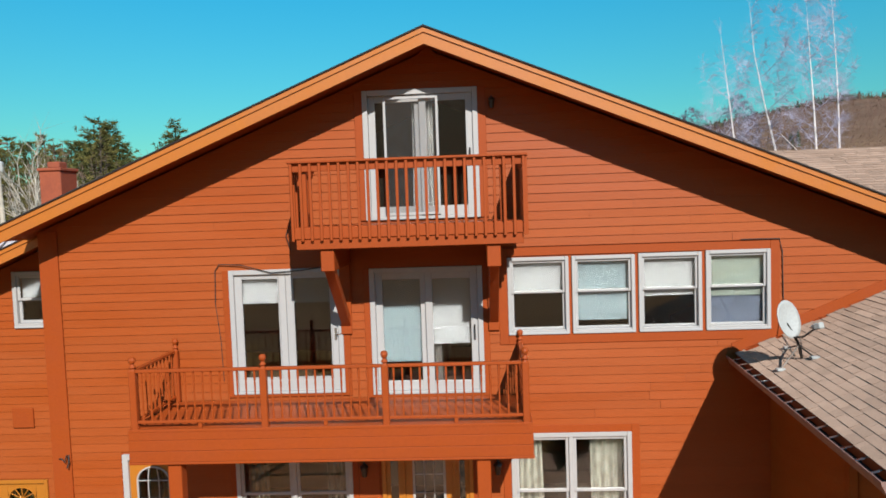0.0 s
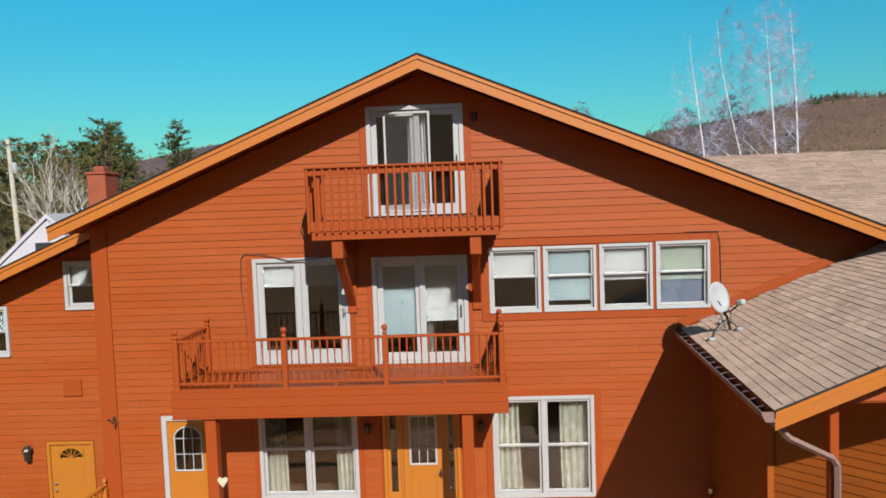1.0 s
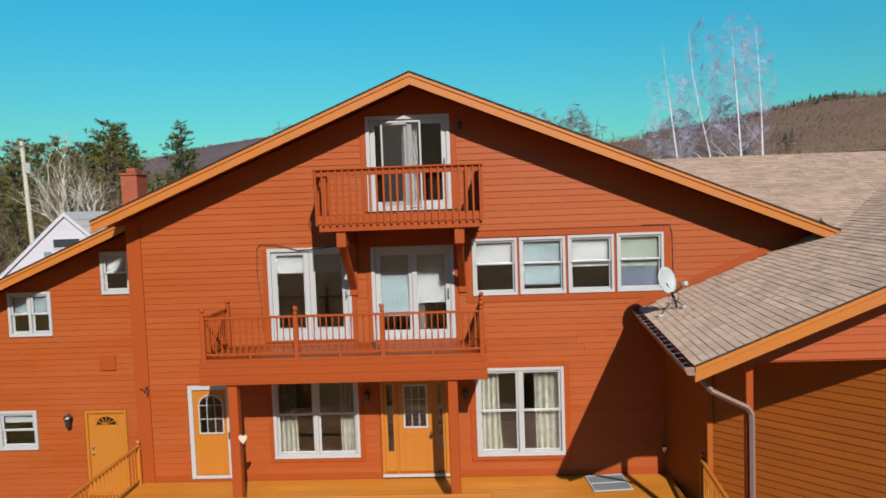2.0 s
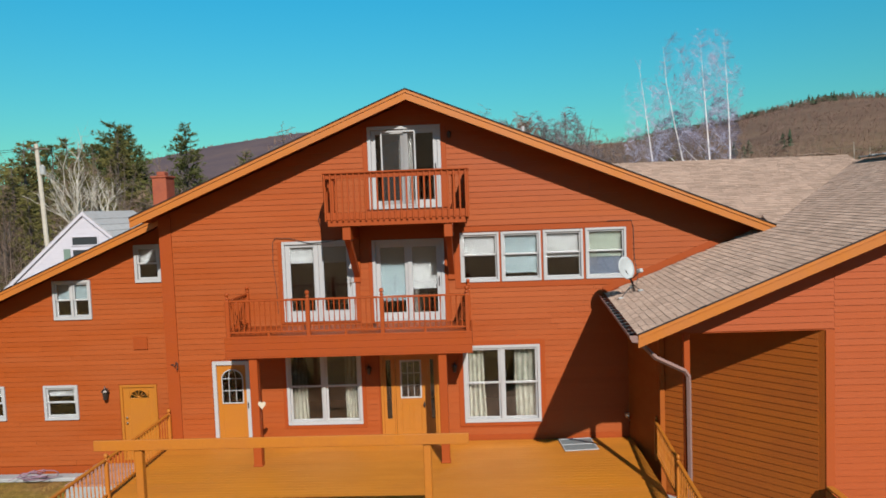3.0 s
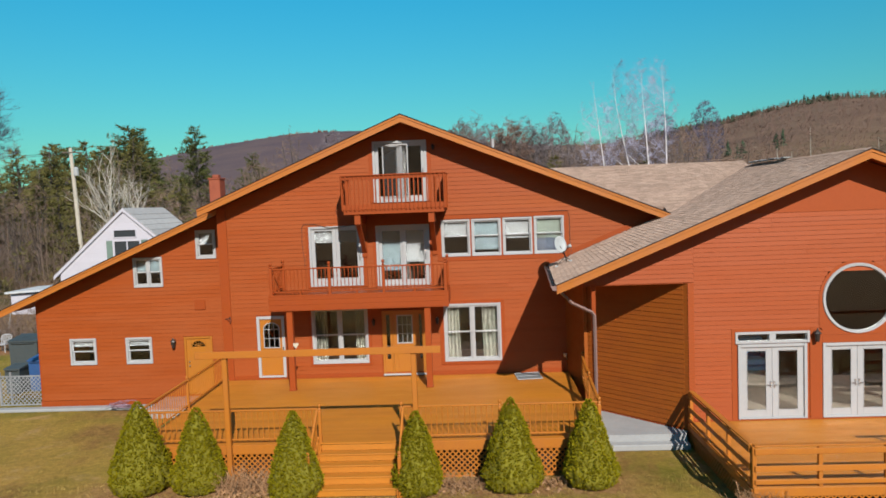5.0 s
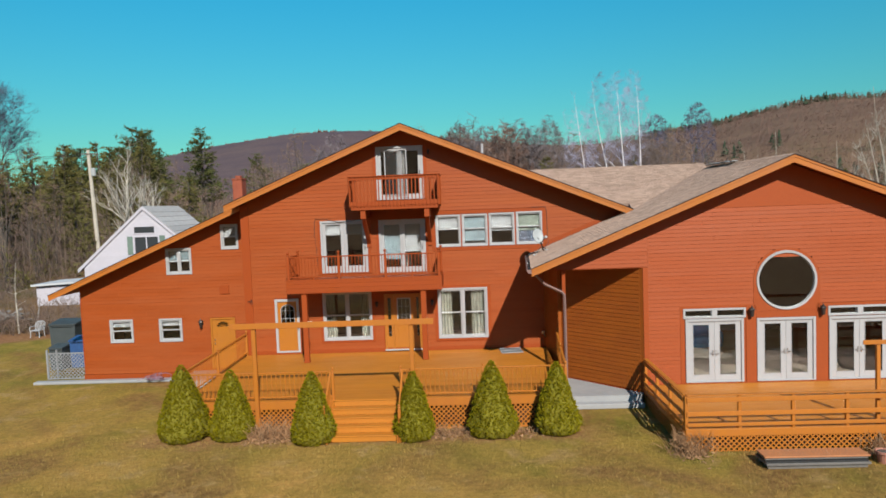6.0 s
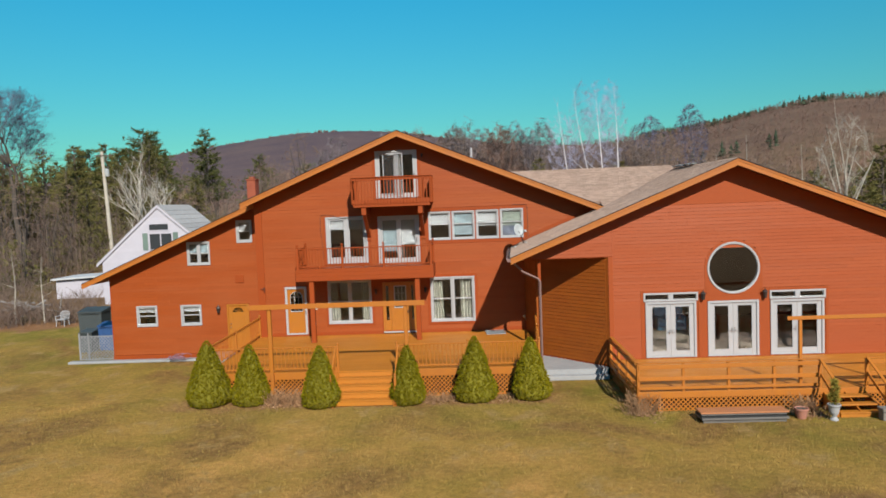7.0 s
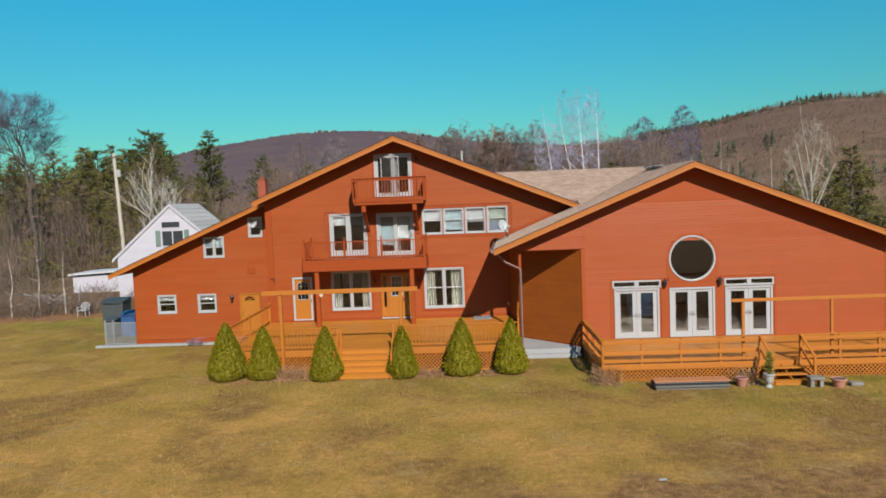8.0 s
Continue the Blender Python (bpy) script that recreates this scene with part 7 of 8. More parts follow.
for i in range(1500):
    az, r = rng.uniform(-34, 10), rng.uniform(1290, 1405)
    x, y = r * math.sin(math.radians(az)), -20 + r * math.cos(math.radians(az))
    z, hgt = ground_z(x, y) - 1.0, rng.uniform(3.5, 8.5)
    for k in range(4):
        a, w, b = rng.uniform(0, 6.283), rng.uniform(1.2, 3.2), len(hw.v)
        hw.v += [(x - w + k, y, z), (x + w + k, y, z), (x + k + w * math.cos(a), y, z + hgt * rng.uniform(0.6, 1.1))]
        hw.f.append((b, b + 1, b + 2))
HILLTWIG = island_vary(material("far_bare_woods", (0.1672, 0.1003, 0.07904), 0.95, (0.1368, 0.0836, 0.07144), 0.01, 0.7, 0.1, 0.0, each=0, spec=0.1), 0.12)
solid("hillside_woods", hw, HILLTWIG, (0, 400, 0), "grey-brown leafless woods covering the hills", "woods", kind="stuff")
solid("hillside_conifers", fc, plant_material("far_conifers", (0.03496, 0.05016, 0.03192), (0.05016, 0.06232, 0.0342)), (300, 500, 0), "dark conifers along the hill crest", "woods", kind="stuff")


# ---- neighbours and yard ----
WSIDE = material("white_clapboard", (0.4408, 0.418, 0.4636), 0.6, (0.4028, 0.38, 0.4256), 1, 0.5, 30, 0.05, each=0.03)
GREYROOF = material("grey_shingle_roof", (0.3572, 0.3344, 0.3268), 0.9, (0.2964, 0.2774, 0.2698), 2, 0.6, 40, 0.3, (1, 1, 3))
DARKGLASS = material("dark_far_window", (0.0228, 0.0266, 0.0304), 0.5, None, 2, 0.3, 20, 0.0)
SHUTTER = material("grey_green_shutter", (0.1292, 0.1824, 0.152), 0.6)
HX, HY, HZ, HS = -21.0, 22.0, 7.65, 0.88
wh = thing("white_house", (HX, 26, 0.3), "white clapboard cottage with a steep grey gable roof", "house")
part("wall", Shape().slab([(HX - 4.6, 0), (HX + 4.6, 0), (HX + 4.6, HZ - 4.6 * HS - 0.1), (HX, HZ - 0.1), (HX - 4.6, HZ - 4.6 * HS - 0.1)], HY, HY + 5.9), WSIDE, wh)
for s in (-1, 1):
    part("roof", Shape().slab([(HX, HZ), (HX + s * 5.0, HZ - 5.0 * HS), (HX + s * 5.0, HZ - 5.0 * HS - 0.13), (HX, HZ - 0.15)], HY - 0.12, HY + 6.1), GREYROOF, wh)
    part("rake_board", Shape().slab([(HX, HZ - 0.02), (HX + s * 5.0, HZ - 5.0 * HS - 0.02), (HX + s * 5.0, HZ - 5.0 * HS - 0.24), (HX, HZ - 0.24)], HY - 0.15, HY - 0.125), WSIDE, wh)
for s in (-1, 1):   # roof courses
    for k in range(12):
        u0, u1 = 0.15 + 0.40 * k, 0.56 + 0.40 * k
        part("shingle_course", Shape().slab([(HX + s * u0, HZ - u0 * HS + 0.004), (HX + s * u1, HZ - u1 * HS + 0.004), (HX + s * u1, HZ - u1 * HS + 0.05), (HX + s * u0, HZ - u0 * HS + 0.012)], HY - 0.14, HY + 6.12), GREYROOF, wh)
for k in range(24):
    zz = 0.5 + 0.28 * k
    half = min(4.6, (HZ - 0.15 - zz) / HS) - 0.05
    if half > 0.3:
        part("clapboard", Shape().box(HX - half, HX + half, HY - 0.03, HY - 0.001, zz, zz + 0.277, 0.004), WSIDE, wh)
for x0, x1, z0, z1 in ((-21.72, -20.25, 5.72, 6.16), (-21.72, -20.02, 4.25, 5.42)):
    w = part("window", ring(x0 - 0.07, x1 + 0.07, z0 - 0.07, z1 + 0.07, 0.07, HY - 0.08, HY - 0.03, 0.01), WSIDE, wh)
    part("pane", Shape().box(x0, x1, HY - 0.045, HY - 0.032, z0, z1, 0.002), DARKGLASS, w)
    if z1 - z0 > 1:
        part("mullion", Shape().box((x0 + x1) / 2 - 0.04, (x0 + x1) / 2 + 0.04, HY - 0.07, HY - 0.046, z0, z1, 0.005), WSIDE, w)
for x in (-22.28, -19.90):
    part("shutter", Shape().box(x, x + 0.40, HY - 0.08, HY - 0.035, 4.2, 5.5, 0.01), SHUTTER, wh, "grey-green shutter")
sh_ = thing("shed", (-29, 27, 0), "long low white shed with a flat pale roof", "shed")
part("wall", Shape().box(-31.6, -25.7, 25.6, 29.0, 0.0, 1.75, 0.02), WSIDE, sh_)
part("roof", Shape().slab([(-31.85, 1.78), (-25.65, 2.05), (-25.65, 2.19), (-31.85, 1.92)], 25.3, 29.3), material("pale_shed_roof", (0.4712, 0.4788, 0.494), 0.7), sh_)

pole = thing("utility_pole", (-33.7, 38.4, 1.0), "leaning weathered wooden utility pole with a transformer", "utility pole")
part("pole", Shape().tube([(-33.25, 38.4, 0.8), (-33.75, 38.4, 13.4)], [0.21, 0.15], 8), material("weathered_pole_wood", (0.3952, 0.3496, 0.2888), 0.9, (0.3192, 0.2736, 0.228), 3, 0.5, 30, 0.1), pole)
part("transformer", Shape().lathe([(0.20, 0), (0.22, 0.05), (0.22, 0.62), (0.16, 0.72), (0.05, 0.78)], (-33.2, 38.1, 10.9), 10), DISHGREY, pole, "grey transformer can")
part("crossarm", Shape().beam((-34.3, 38.0, 13.0), (-32.9, 38.7, 13.0), 0.09, 0.11, 0.01), BARK, pole)
for k, (z, dy) in enumerate(((13.1, 0.2), (12.9, -0.2), (10.2, 0), (9.2, 0))):
    pts = []
    for i in range(13):
        u = i / 12
        pts.append((-33.6 - 50 * u, 38.4 + dy - 14 * u, z - 4 * 1.1 * u * (1 - u) + 0.5 * u))
    part("wire", Shape().tube(pts, 0.016, 4), BLACK, pole, "thin black power line")

LATT = material("weathered_grey_lattice", (0.228, 0.228, 0.2356), 0.8, (0.1672, 0.1672, 0.1748), 2, 0.5, 30, 0.1)
fence = thing("lattice_fence", (-15.1, 1.55, 0), "low weathered grey lattice screen beside the house", "fence")
part("lattice", lattice(-15.95, -14.15, 0.06, 1.12, 0.115, 0.026, lambda u, d, z: (u, 1.55 + d, z)), LATT, fence, kind="stuff")
part("top_rail", Shape().box(-15.95, -14.12, 1.535, 1.575, 1.12, 1.17, 0.006), LATT, fence)
part("bottom_rail", Shape().box(-15.95, -14.12, 1.535, 1.575, 0.02, 0.07, 0.006), LATT, fence)
for x in (-15.98, -15.55):
    part("post", Shape().box(x - 0.035, x + 0.035, 1.58, 1.65, 0, 1.30, 0.008), LATT, fence)
BINGREEN = material("dark_green_bin", (0.0456, 0.05472, 0.057), 0.6, (0.0342, 0.04256, 0.04408), 2, 0.5, 20, 0.05)
BINBLUE = material("blue_bin", (0.0228, 0.0684, 0.1824), 0.5, (0.0152, 0.0456, 0.1368), 2, 0.5, 20, 0.05)


def bin_(name, x, y, w, dp, hgt, mat, label):
    b = thing(name, (x, y, 0), label, "bin", group="bins behind the lattice")
    part("body", Shape().slab([(x - w / 2 * 0.88, 0.06), (x + w / 2 * 0.88, 0.06), (x + w / 2, hgt * 0.9), (x - w / 2, hgt * 0.9)], y - dp / 2, y + dp / 2), mat, b)
    part("lid", Shape().slab([(y - dp / 2 - 0.04, hgt * 0.9), (y + dp / 2 + 0.02, hgt * 0.9), (y + dp / 2 + 0.02, hgt * 1.02), (y - dp / 2 - 0.04, hgt * 0.94)], x - w / 2 - 0.03, x + w / 2 + 0.03, "yz"), mat, b)
    for s in (-1, 1):
        part("wheel", Shape().tube([(x + s * w * 0.40, y + dp * 0.3, 0.1), (x + s * w * 0.48, y + dp * 0.3, 0.1)], 0.1, 10), BLACK, b)
    part("handle", Shape().tube([(x - w * 0.4, y - dp / 2 - 0.06, hgt * 0.88), (x + w * 0.4, y - dp / 2 - 0.06, hgt * 0.88)], 0.015, 6), mat, b)
    return b


bin_("dumpster", -17.7, 6.2, 1.3, 1.0, 1.90, BINGREEN, "large dark green waste container with a lid")
bin_("wheeled_bin", -15.75, 4.0, 0.80, 0.75, 1.42, BINBLUE, "blue wheeled bin behind the lattice screen")
bin_("wheeled_bin", -16.6, 3.6, 0.62, 0.70, 1.15, BINGREEN, "dark green wheeled bin behind the lattice screen")

chair = thing("garden_chair", (-23.4, 12.6, 0), "white plastic garden armchair at the edge of the lawn", "chair")
for dx in (-0.27, 0.27):
    part("leg", Shape().tube([(-23.4 + dx, 12.33, 0), (-23.4 + dx * 0.95, 12.38, 0.42)], 0.025, 6), WHITE, chair)
    part("leg", Shape().tube([(-23.4 + dx, 12.9, 0), (-23.4 + dx * 0.9, 12.84, 0.42)], 0.025, 6), WHITE, chair)
    part("armrest", Shape().tube([(-23.4 + dx, 12.33, 0.40), (-23.4 + dx * 1.05, 12.35, 0.64), (-23.4 + dx * 1.05, 12.85, 0.66)], 0.028, 6), WHITE, chair)
part("seat", Shape().box(-23.66, -23.14, 12.33, 12.86, 0.40, 0.44, 0.015), WHITE, chair)
part("back_frame", Shape().tube([(-23.65, 12.86, 0.42), (-23.68, 12.97, 0.80), (-23.55, 12.99, 0.90), (-23.25, 12.99, 0.90), (-23.12, 12.97, 0.80), (-23.15, 12.86, 0.42)], 0.03, 6), WHITE, chair)
for i in range(5):
    x = -23.58 + 0.09 * i
    part("back_slat", Shape().box(x - 0.022, x + 0.022, 12.92, 12.94, 0.44, 0.89, 0.006), WHITE, chair)

heap = thing("brush_pile", (-28.8, 17.6, 0.1), "heap of grey cut branches at the edge of the woods", "brush pile")
rng = random.Random(71)
heapwood = material("weathered_cut_branches", (0.228, 0.2052, 0.19), 0.9, (0.152, 0.133, 0.1216), 2, 0.6, 20, 0.1, each=0.25)
for i in range(26):
    c = Vector((-28.8 + rng.gauss(0, 1.1), 17.6 + rng.gauss(0, 0.6), 0.15 + rng.random() * 0.8))
    d = Vector((rng.gauss(0, 1), rng.gauss(0, 0.5), rng.gauss(0, 0.18))).normalized() * rng.uniform(0.5, 1.2)
    part("branch", Shape().tube([c - d, c + Vector((0, 0, rng.uniform(-0.05, 0.1))), c + d], [rng.uniform(0.04, 0.10), 0.05, 0.025], 6), heapwood, heap)

# along the low wing
solid("edging", Shape().box(-16.05, -8.7, 0.62, 0.98, 0.0, 0.11, 0.02), CONCRETE, (-12, 0.8, 0), "pale concrete edging strip along the side wing", "edging", kind="structure")
solid("footing", Shape().box(-14.05, -6.64, 1.04, 1.10, 0.0, 0.28, 0.008), REDTRIM, (-10, 1.07, 0), "flat rust-red base board of the side wing", "trim", kind="structure")
BRICKPINK = material("pink_brick_landing", (0.3192, 0.1672, 0.1292), 0.85, (0.2584, 0.1292, 0.1064), 2, 0.5, 30, 0.2, each=0.15)
land = thing("landing", (-8.0, 0.2, 0), "low pink brick landing before the side door", "landing", kind="structure")
part("slab", Shape().box(-9.3, -6.95, -0.55, 1.03, 0.0, 0.30, 0.01), CONCRETE, land)
bk = None
for j in range(7):
    for i in range(11):
        x, y = -9.28 + 0.212 * i + (0.1 if j % 2 else 0.0), -0.53 + 0.222 * j
        if bk is None:
            bk, b0 = part("brick", Shape().box(x, x + 0.2, y, y + 0.21, 0.30, 0.355, 0.006), BRICKPINK, land), (x, y)
        else:
            clone(bk, x - b0[0], y - b0[1], 0)
hose = Shape()
rng = random.Random(5)
for k in range(7):
    cx, cy, r = -10.75 + rng.gauss(0, 0.22), 0.45 + rng.gauss(0, 0.08), rng.uniform(0.22, 0.42)
    tz, pz = rng.uniform(0.3, 0.9), rng.uniform(0, 6.28)
    hose.tube([(cx + r * math.cos(a + pz), cy + 0.4 * r * math.sin(a + pz), 0.16 + 0.16 * tz * (1 + math.sin(a))) for a in [2 * math.pi * i / 14 for i in range(13)]], 0.012, 5)
solid("garden_hose", hose, material("faded_mauve_hose", (0.2052, 0.1216, 0.1672), 0.6), (-10.75, 0.45, 0), "tangled faded mauve garden hose by the wall", "hose")

# beside the hall deck
TERRA = material("faded_terracotta", (0.3952, 0.1672, 0.114), 0.8, (0.3344, 0.152, 0.114), 3, 0.5, 30, 0.1)
LUMBER = material("grey_weathered_lumber", (0.1292, 0.1178, 0.1064), 0.85, (0.0836, 0.076, 0.0722), 2, 0.6, 30, 0.2, (0.3, 1, 1), 0.15)
ply = thing("lumber_pile", (11.0, -9.95, 0), "low pile of weathered boards topped by an orange plank", "lumber pile")
part("bearer", Shape().box(9.85, 12.3, -10.28, -10.2, 0.0, 0.10, 0.01), LUMBER, ply)
part("bearer", Shape().box(9.85, 12.3, -9.75, -9.66, 0.0, 0.10, 0.01), LUMBER, ply)
part("board", Shape().box(9.80, 12.35, -10.34, -9.62, 0.10, 0.16, 0.008), LUMBER, ply)
# the gap's shade is put in as a black layer
part("board", Shape().box(9.78, 12.30, -10.30, -9.65, 0.165, 0.20, 0.008), BLACK, ply, "black sheet between the boards")
part("board", Shape().box(9.82, 12.34, -10.20, -9.66, 0.205, 0.25, 0.008), LUMBER, ply)
part("plank", Shape().box(9.80, 12.40, -10.22, -9.66, 0.255, 0.30, 0.01), material("faded_orange_plank", (0.3952, 0.152, 0.057), 0.7, (0.3268, 0.1292, 0.057), 2, 0.6, 30, 0.1), ply, "faded orange plank on top")


def pot(x, y, r, hgt, mat, label, name="flower_pot"):
    p_ = thing(name, (x, y, 0), label, "flower pot", group="pots by the steps")
    part("bowl", Shape().lathe([(r * 0.62, 0), (r * 0.66, 0.02), (r * 0.9, hgt * 0.8), (r * 1.04, hgt * 0.82), (r * 1.04, hgt), (r * 0.9, hgt), (r * 0.85, hgt * 0.9)], (x, y, 0), 16), mat, p_)
    part("soil", Shape().lathe([(r * 0.84, 0), (r * 0.84, 0.02)], (x, y, hgt * 0.86), 12), BARK, p_)
    return p_


pot(12.84, -10.0, 0.20, 0.32, TERRA, "faded terracotta flower pot with dead stems")
pot(15.95, -10.4, 0.25, 0.30, TERRA, "wide faded terracotta flower pot")
urn = thing("garden_urn", (13.68, -10.25, 0), "white pedestal urn with an overgrown evergreen", "urn")
part("pedestal", Shape().lathe([(0.12, 0), (0.12, 0.04), (0.08, 0.07), (0.065, 0.12), (0.09, 0.15)], (13.68, -10.25, 0), 14), WHITE, urn)
part("bowl", Shape().lathe([(0.09, 0.15), (0.13, 0.24), (0.155, 0.40), (0.19, 0.45), (0.19, 0.49), (0.15, 0.49), (0.12, 0.42)], (13.68, -10.25, 0), 16), WHITE, urn)
fol = Shape()
rng = random.Random(8)
for _ in range(110):
    k = rng.random()
    a = rng.uniform(0, 6.283)
    c = Vector((13.68 + 0.19 * (1 - 0.6 * k) * rng.random() * math.cos(a), -10.25 + 0.19 * (1 - 0.6 * k) * rng.random() * math.sin(a), 0.44 + 0.72 * k))
    needle_clump(fol, c, Vector((math.cos(a) * 0.35, math.sin(a) * 0.35, 1)), 0.15, rng, 9)
part("plant", fol, plant_material("straggly_plant", (0.2736, 0.2128, 0.0418), (0.19, 0.1672, 0.0342)), urn, "straggly yellow-green evergreen")
st = thing("concrete_block", (15.15, -10.3, 0), "pale concrete bench block beside the steps", "block")
BLOCK = material("weathered_brown_concrete", (0.2052, 0.1786, 0.152), 0.9, (0.152, 0.133, 0.114), 3, 0.6, 40, 0.2)
part("top", Shape().box(14.96, 15.46, -10.5, -10.15, 0.26, 0.37, 0.015), BLOCK, st)
part("foot", Shape().box(14.99, 15.13, -10.46, -10.19, 0.0, 0.258, 0.015), BLOCK, st)
part("foot", Shape().box(15.30, 15.43, -10.46, -10.19, 0.0, 0.258, 0.015), BLOCK, st)
solid("stepping_stone", Shape().box(16.35, 16.78, -10.45, -10.15, 0.0, 0.13, 0.03), BLOCK, (16.6, -10.3, 0), "flat grey stone on the grass", "stone")
solid("paper_scrap", Shape().slab([(7.90, -18.22), (8.09, -18.20), (8.11, -18.09), (7.92, -18.11)], 0.012, 0.02, "xy"), WHITE, (8, -18.15, 0.01), "white scrap of paper on the lawn", "paper")

# dead stems and leaves by the decks
DEAD = island_vary(material("dead_brown_stems", (0.3192, 0.1748, 0.0836), 0.9, (0.2432, 0.133, 0.0684), 4, 0.5, 20, 0.0), 0.3)
rng = random.Random(31)
for cx, cy, w, n, sz in ((-3.65, -7.0, 0.62, 240, 0.62), (1.9, -7.0, 0.62, 130, 0.36), (8.30, -9.0, 0.30, 130, 0.80), (13.25, -9.45, 0.32, 130, 0.62), (4.1, -7.0, 0.4, 40, 0.28)):
    s = Shape()
    for _ in range(n // 3):
        brush(s, (cx + rng.uniform(-w, w), cy + rng.uniform(-0.25, 0.25), 0), 3, sz * rng.uniform(0.6, 1.1), rng)
    for _ in range(n * 3):
        p = Vector((cx + rng.gauss(0, w * 0.8), cy + rng.gauss(-0.05, 0.28), rng.uniform(0.01, 0.05)))
        d = Vector((rng.gauss(0, 1), rng.gauss(0, 1), rng.gauss(0, 0.3))).normalized() * rng.uniform(0.03, 0.07)
        e = Vector((-d.y, d.x, rng.gauss(0, 0.02))) * 0.5
        b = len(s.v)
        s.v += [tuple(p - d), tuple(p + e), tuple(p + d), tuple(p - e)]
        s.f.append((b, b + 1, b + 2, b + 3))
    solid("dead_plants", s, DEAD, (cx, cy, 0), "clump of dead brown stems and fallen leaves beside the deck", "dead plants", kind="stuff")


# grass
rng = np.random.default_rng(17)
NG = 150000
gx, gy = rng.uniform(-26, 24, NG), -6.5 - 17.5 * rng.random(NG) ** 1.3
gx[:14000], gy[:14000] = rng.uniform(-26, -7, 14000), rng.uniform(-7, 7, 14000)
keepg = ~((gx > -6.9) & (gx < 5.5) & (gy > -6.5)) & ~((gx > 8.1) & (gy > -9.0)) & ~((gx > -14.2) & (gy > 0.5)) & ~((gx > 5.3) & (gx < 8.3) & (gy > -4.9))
gx, gy = gx[keepg], gy[keepg]
n_g = len(gx)
ang, lng, wid = rng.uniform(0, 6.283, n_g), rng.uniform(0.025, 0.065, n_g), rng.uniform(0.005, 0.010, n_g)
gz0 = np.array([ground_z(a, b) for a, b in zip(gx, gy)])
dx, dy = np.cos(ang), np.sin(ang)
lean_ = rng.uniform(0.3, 1.3, n_g)
gv = np.empty((n_g, 3, 3))
gv[:, 0] = np.stack([gx - dy * wid, gy + dx * wid, gz0 - 0.005], 1)
gv[:, 1] = np.stack([gx + dy * wid, gy - dx * wid, gz0 - 0.005], 1)
gv[:, 2] = np.stack([gx + dx * lng * lean_, gy + dy * lng * lean_, gz0 + lng], 1)
grass = Shape()
grass.v = gv.reshape(-1, 3).tolist()
grass.f = [(3 * i, 3 * i + 1, 3 * i + 2) for i in range(n_g)]
GRASS = island_vary(material("tan_green_grass_blades", (0.3192, 0.209, 0.0646), 0.9, (0.2356, 0.171, 0.0418), 0.5, 0.9, 6, 0.0, each=0, spec=0.05), 0.22)
solid("grass", grass, GRASS, (0, -14, 0), "short tan and green early spring grass", "grass", kind="stuff")

# ---- small pieces of walls and roofs ----
def niche_top():
    return [(0, 4.60), (3.578, 4.60)]


siding(wall_south, SOUTH, [(-6.29, main_roof_z(-6.29) - 0.19), (0, RIDGE - 0.19), (8.7, main_roof_z(8.7) - 0.19)],
       [grown(OPEN_SOUTH["udoor"], 0.13, 0.0, 0.0), grown(OPEN_SOUTH["ldoor"], 0.11, 0.05, 0.0), grown(OPEN_SOUTH["rdoor"], 0.10, 0.05, 0.0),
        (1.03, 5.51, 5.10, 6.68), grown(OPEN_SOUTH["gwin"], 0.13, 0.1, 0.13), grown(OPEN_SOUTH["gwl"], 0.10, 0.1, 0.1),
        grown(OPEN_SOUTH["gdoor"], 0.02), grown(OPEN_SOUTH["entry"], 0.05)], 1.30, RED, 1)
siding(wall_left, LEFT, [(-13.98, left_roof_z(-13.98) - 0.18), (-6.64, left_roof_z(-6.64) - 0.18)],
       [grown(h, 0.02) for k, h in OPEN_LEFT.items()], 0.30, RED, 2)
siding(wall_wing, WING, [(8.42, wing_roof_z(8.42) - 0.19), (WX, WRIDGE - 0.19), (20.9, wing_roof_z(20.9) - 0.19)],
       [(9.45, 11.85, 0.5, 3.25), (11.90, 13.98, 0.5, 4.25), *[(12.94 - math.sqrt(1.15 - (zz - 4.02) ** 2), 12.94 + math.sqrt(1.15 - (zz - 4.02) ** 2), zz - 0.04, zz + 0.04) for zz in (4.3, 4.4, 4.5, 4.6, 4.7, 4.8, 4.9, 5.0)], (14.05, 16.45, 0.5, 3.22), (8, 18, WRIDGE - 0.2 - 3.6 * WPITCH, 9)], 0.66, RED_HALL, 3, 0.129)
solid("trim_gable", Shape().slab([(WX - 3.6, WRIDGE - 0.2 - 3.6 * WPITCH), (WX + 3.6, WRIDGE - 0.2 - 3.6 * WPITCH), (WX, WRIDGE - 0.2)], -4.222, -4.199), REDTRIM_HALL, (WX, -4.21, 7.1), "flat rust-red panel in the peak of the gable", "trim", kind="structure")
siding(wall_niche, NICHE, niche_top(), [(-1, 0.12, 0, 9), (3.46, 9, 0, 9)], 0.42, NICHEWOOD, 4)
siding(wall_header, WING, [(5.37, wing_roof_z(5.37) - 0.19), (8.42, wing_roof_z(8.42) - 0.19)], [], 4.61, RED_HALL, 5, 0.129)


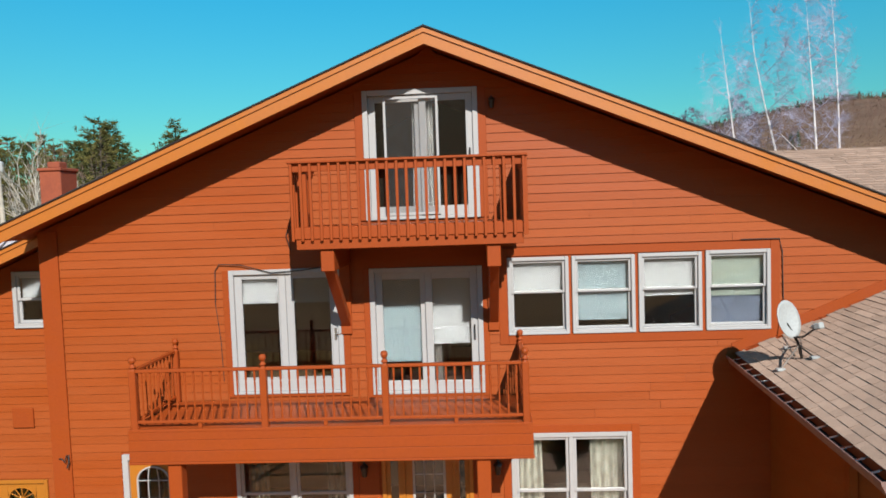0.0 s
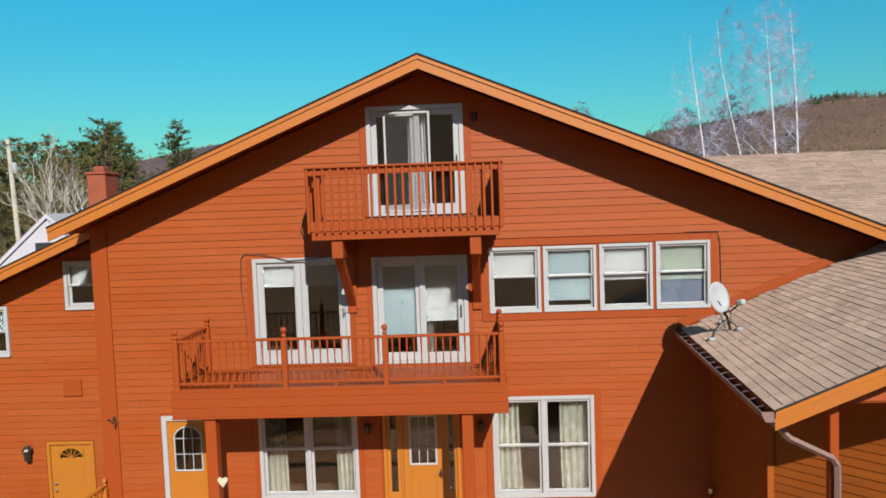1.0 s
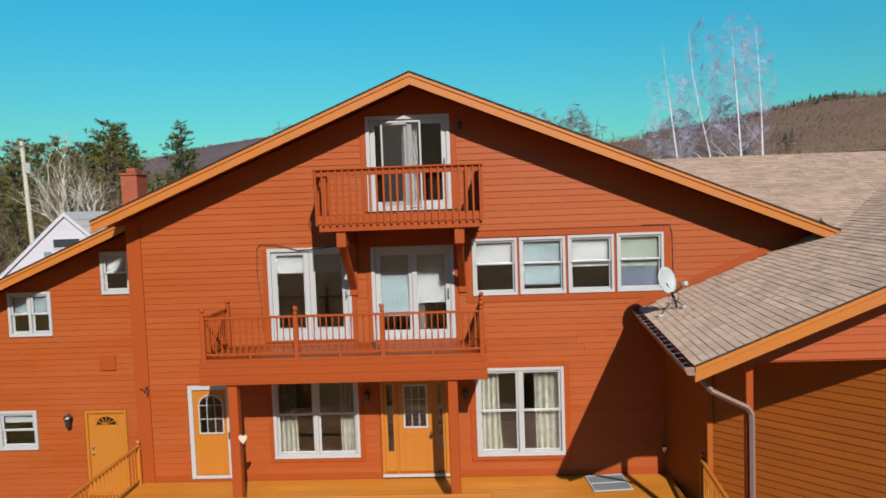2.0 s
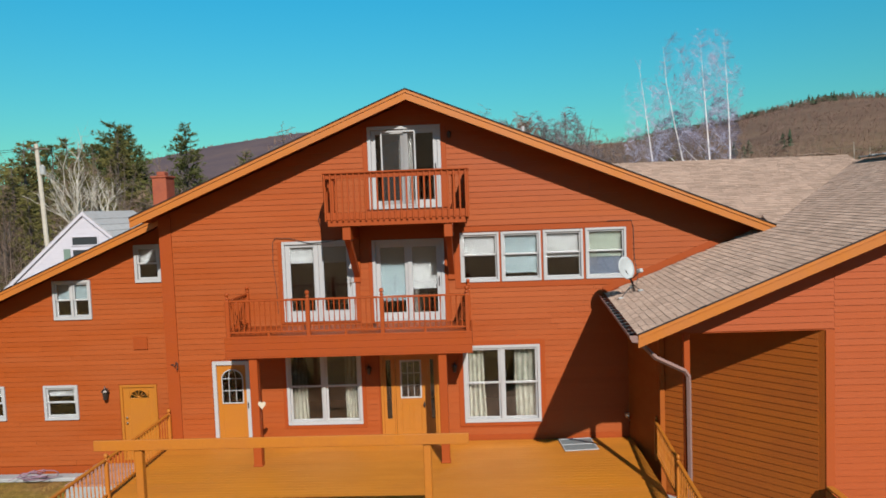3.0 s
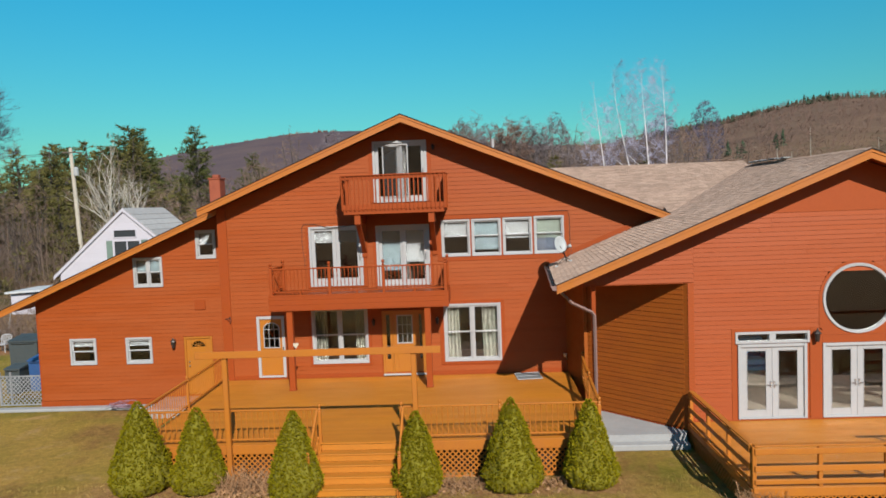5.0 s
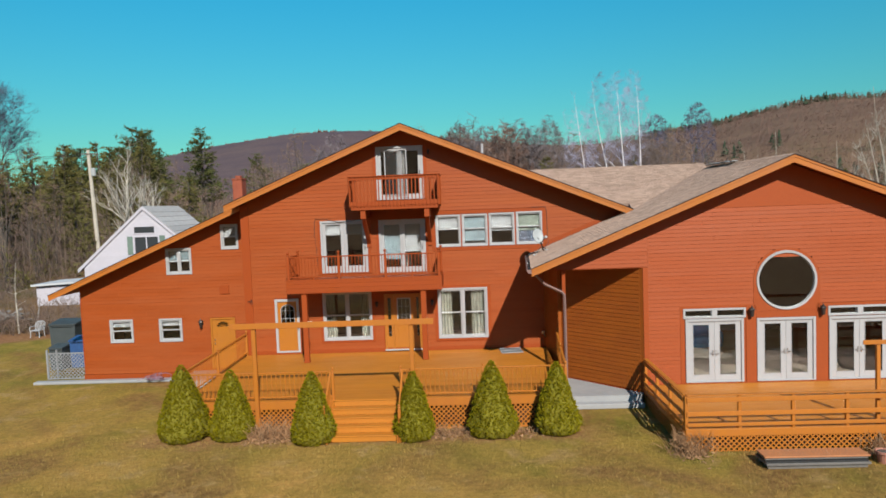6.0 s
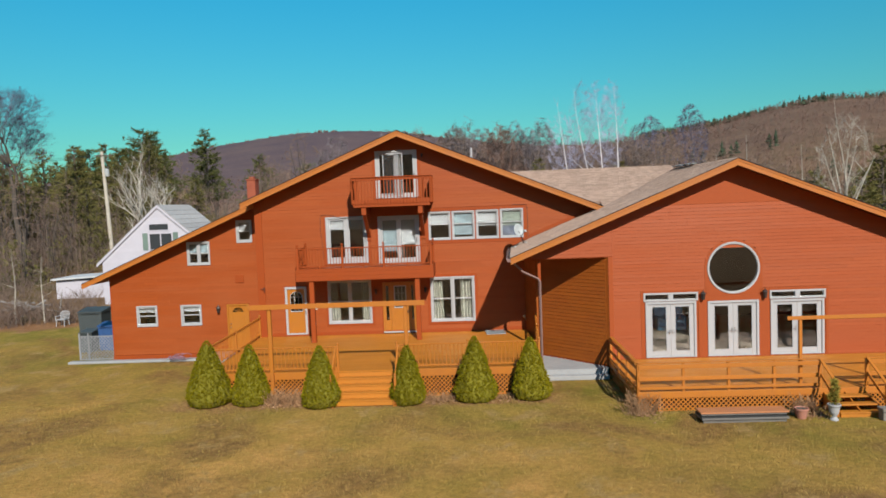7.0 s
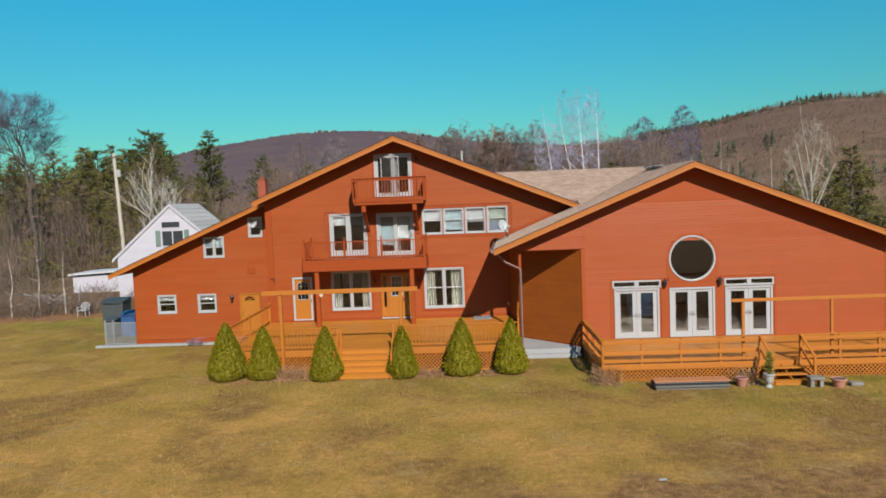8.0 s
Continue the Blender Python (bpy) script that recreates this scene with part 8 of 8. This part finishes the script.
# ---- shingles ----
def shingles(owner, put, ulen, vlen, expose, keep, near, seed, tab=(0.22, 0.46)):
    """Courses of shingle tabs on a slope: u along the eaves, v up the slope. Those in the near stretch are pieces of their own."""
    rng = random.Random(seed)
    rest = Shape()
    own = 0
    v = 0.0
    while v < vlen - 0.02:
        u = -rng.uniform(0, 0.5)
        chip = False
        while u < ulen:
            chip = not chip and rng.random() < 0.4
            w = rng.uniform(0.06, 0.10) if chip else rng.uniform(*tab)
            a, b = max(0, u), min(ulen, u + w - 0.004)
            u += w
            if b - a < 0.03 or not keep((a + b) / 2, v + expose / 2):
                continue
            lift = 0.0075 if chip else 0.0125 + rng.uniform(-0.003, 0.003)
            top = min(v + expose + 0.03, vlen)
            pts = [put(a, v, 0.002), put(b, v, 0.002), put(b, v, lift), put(a, v, lift), put(a, top, 0.002), put(b, top, 0.001), put(b, top, 0.003), put(a, top, 0.003)]
            fs = [(3, 2, 6, 7), (0, 1, 2, 3), (1, 5, 6, 2), (0, 3, 7, 4)]
            if near(a, b, v) and own < 300:
                part("shingle", Shape().add(pts, fs), SHINGLE, owner)
                own += 1
            else:
                rest.add(pts, fs)
        v += expose
    part("shingle_courses", rest, SHINGLE_JOINED, owner, kind="stuff")


wl_ = math.hypot(1, WPITCH)
WSL = (WX - 4.46) * wl_


def put_wing(u, v, h):
    y = -4.99 + u
    x = eave_x(y) - 0.02 + v / WSL * (WX - eave_x(y) + 0.02)
    return (x - h * WPITCH / wl_, y, wing_roof_z(x) + h / wl_)


shingles(roof_wing, put_wing, 9.4, WSL, 0.135, lambda u, v: not (4.46 + v / wl_ < 8.62 and u > 4.96), lambda a, b, v: v < 2.3 and a < 4.9, 50, (0.18, 0.34))


def put_cross(u, v, h):
    y = 0.14 + v / wl_
    return (5.2 + u, y - h * WPITCH / wl_, cross_roof_z(y) + h / wl_)


shingles(roof_cross, put_cross, 7.75, (YR - 0.14) * wl_, 0.135, lambda u, v: True, lambda a, b, v: False, 51, (0.16, 0.32))


def put_cross_low(u, v, h):
    y = -2.2 + v / wl_
    return (8.78 + u, y - h * WPITCH / wl_, cross_roof_z(y) + h / wl_)


shingles(roof_cross, put_cross_low, 4.15, 2.35 * wl_, 0.135, lambda u, v: cross_roof_z(-2.2 + v / wl_) > wing_roof_z(8.78 + u) - 0.25, lambda a, b, v: False, 52)
rd = Shape()
for i in range(34):
    y = -4.99 + 0.28 * i
    rd.slab([(WX - 0.16, WRIDGE - 0.045), (WX, WRIDGE + 0.022 + 0.004 * (i % 3)), (WX + 0.16, WRIDGE - 0.045), (WX, WRIDGE - 0.01)], y, y + 0.285)
part("ridge_cap", rd, SHINGLE_JOINED, roof_wing, kind="stuff")
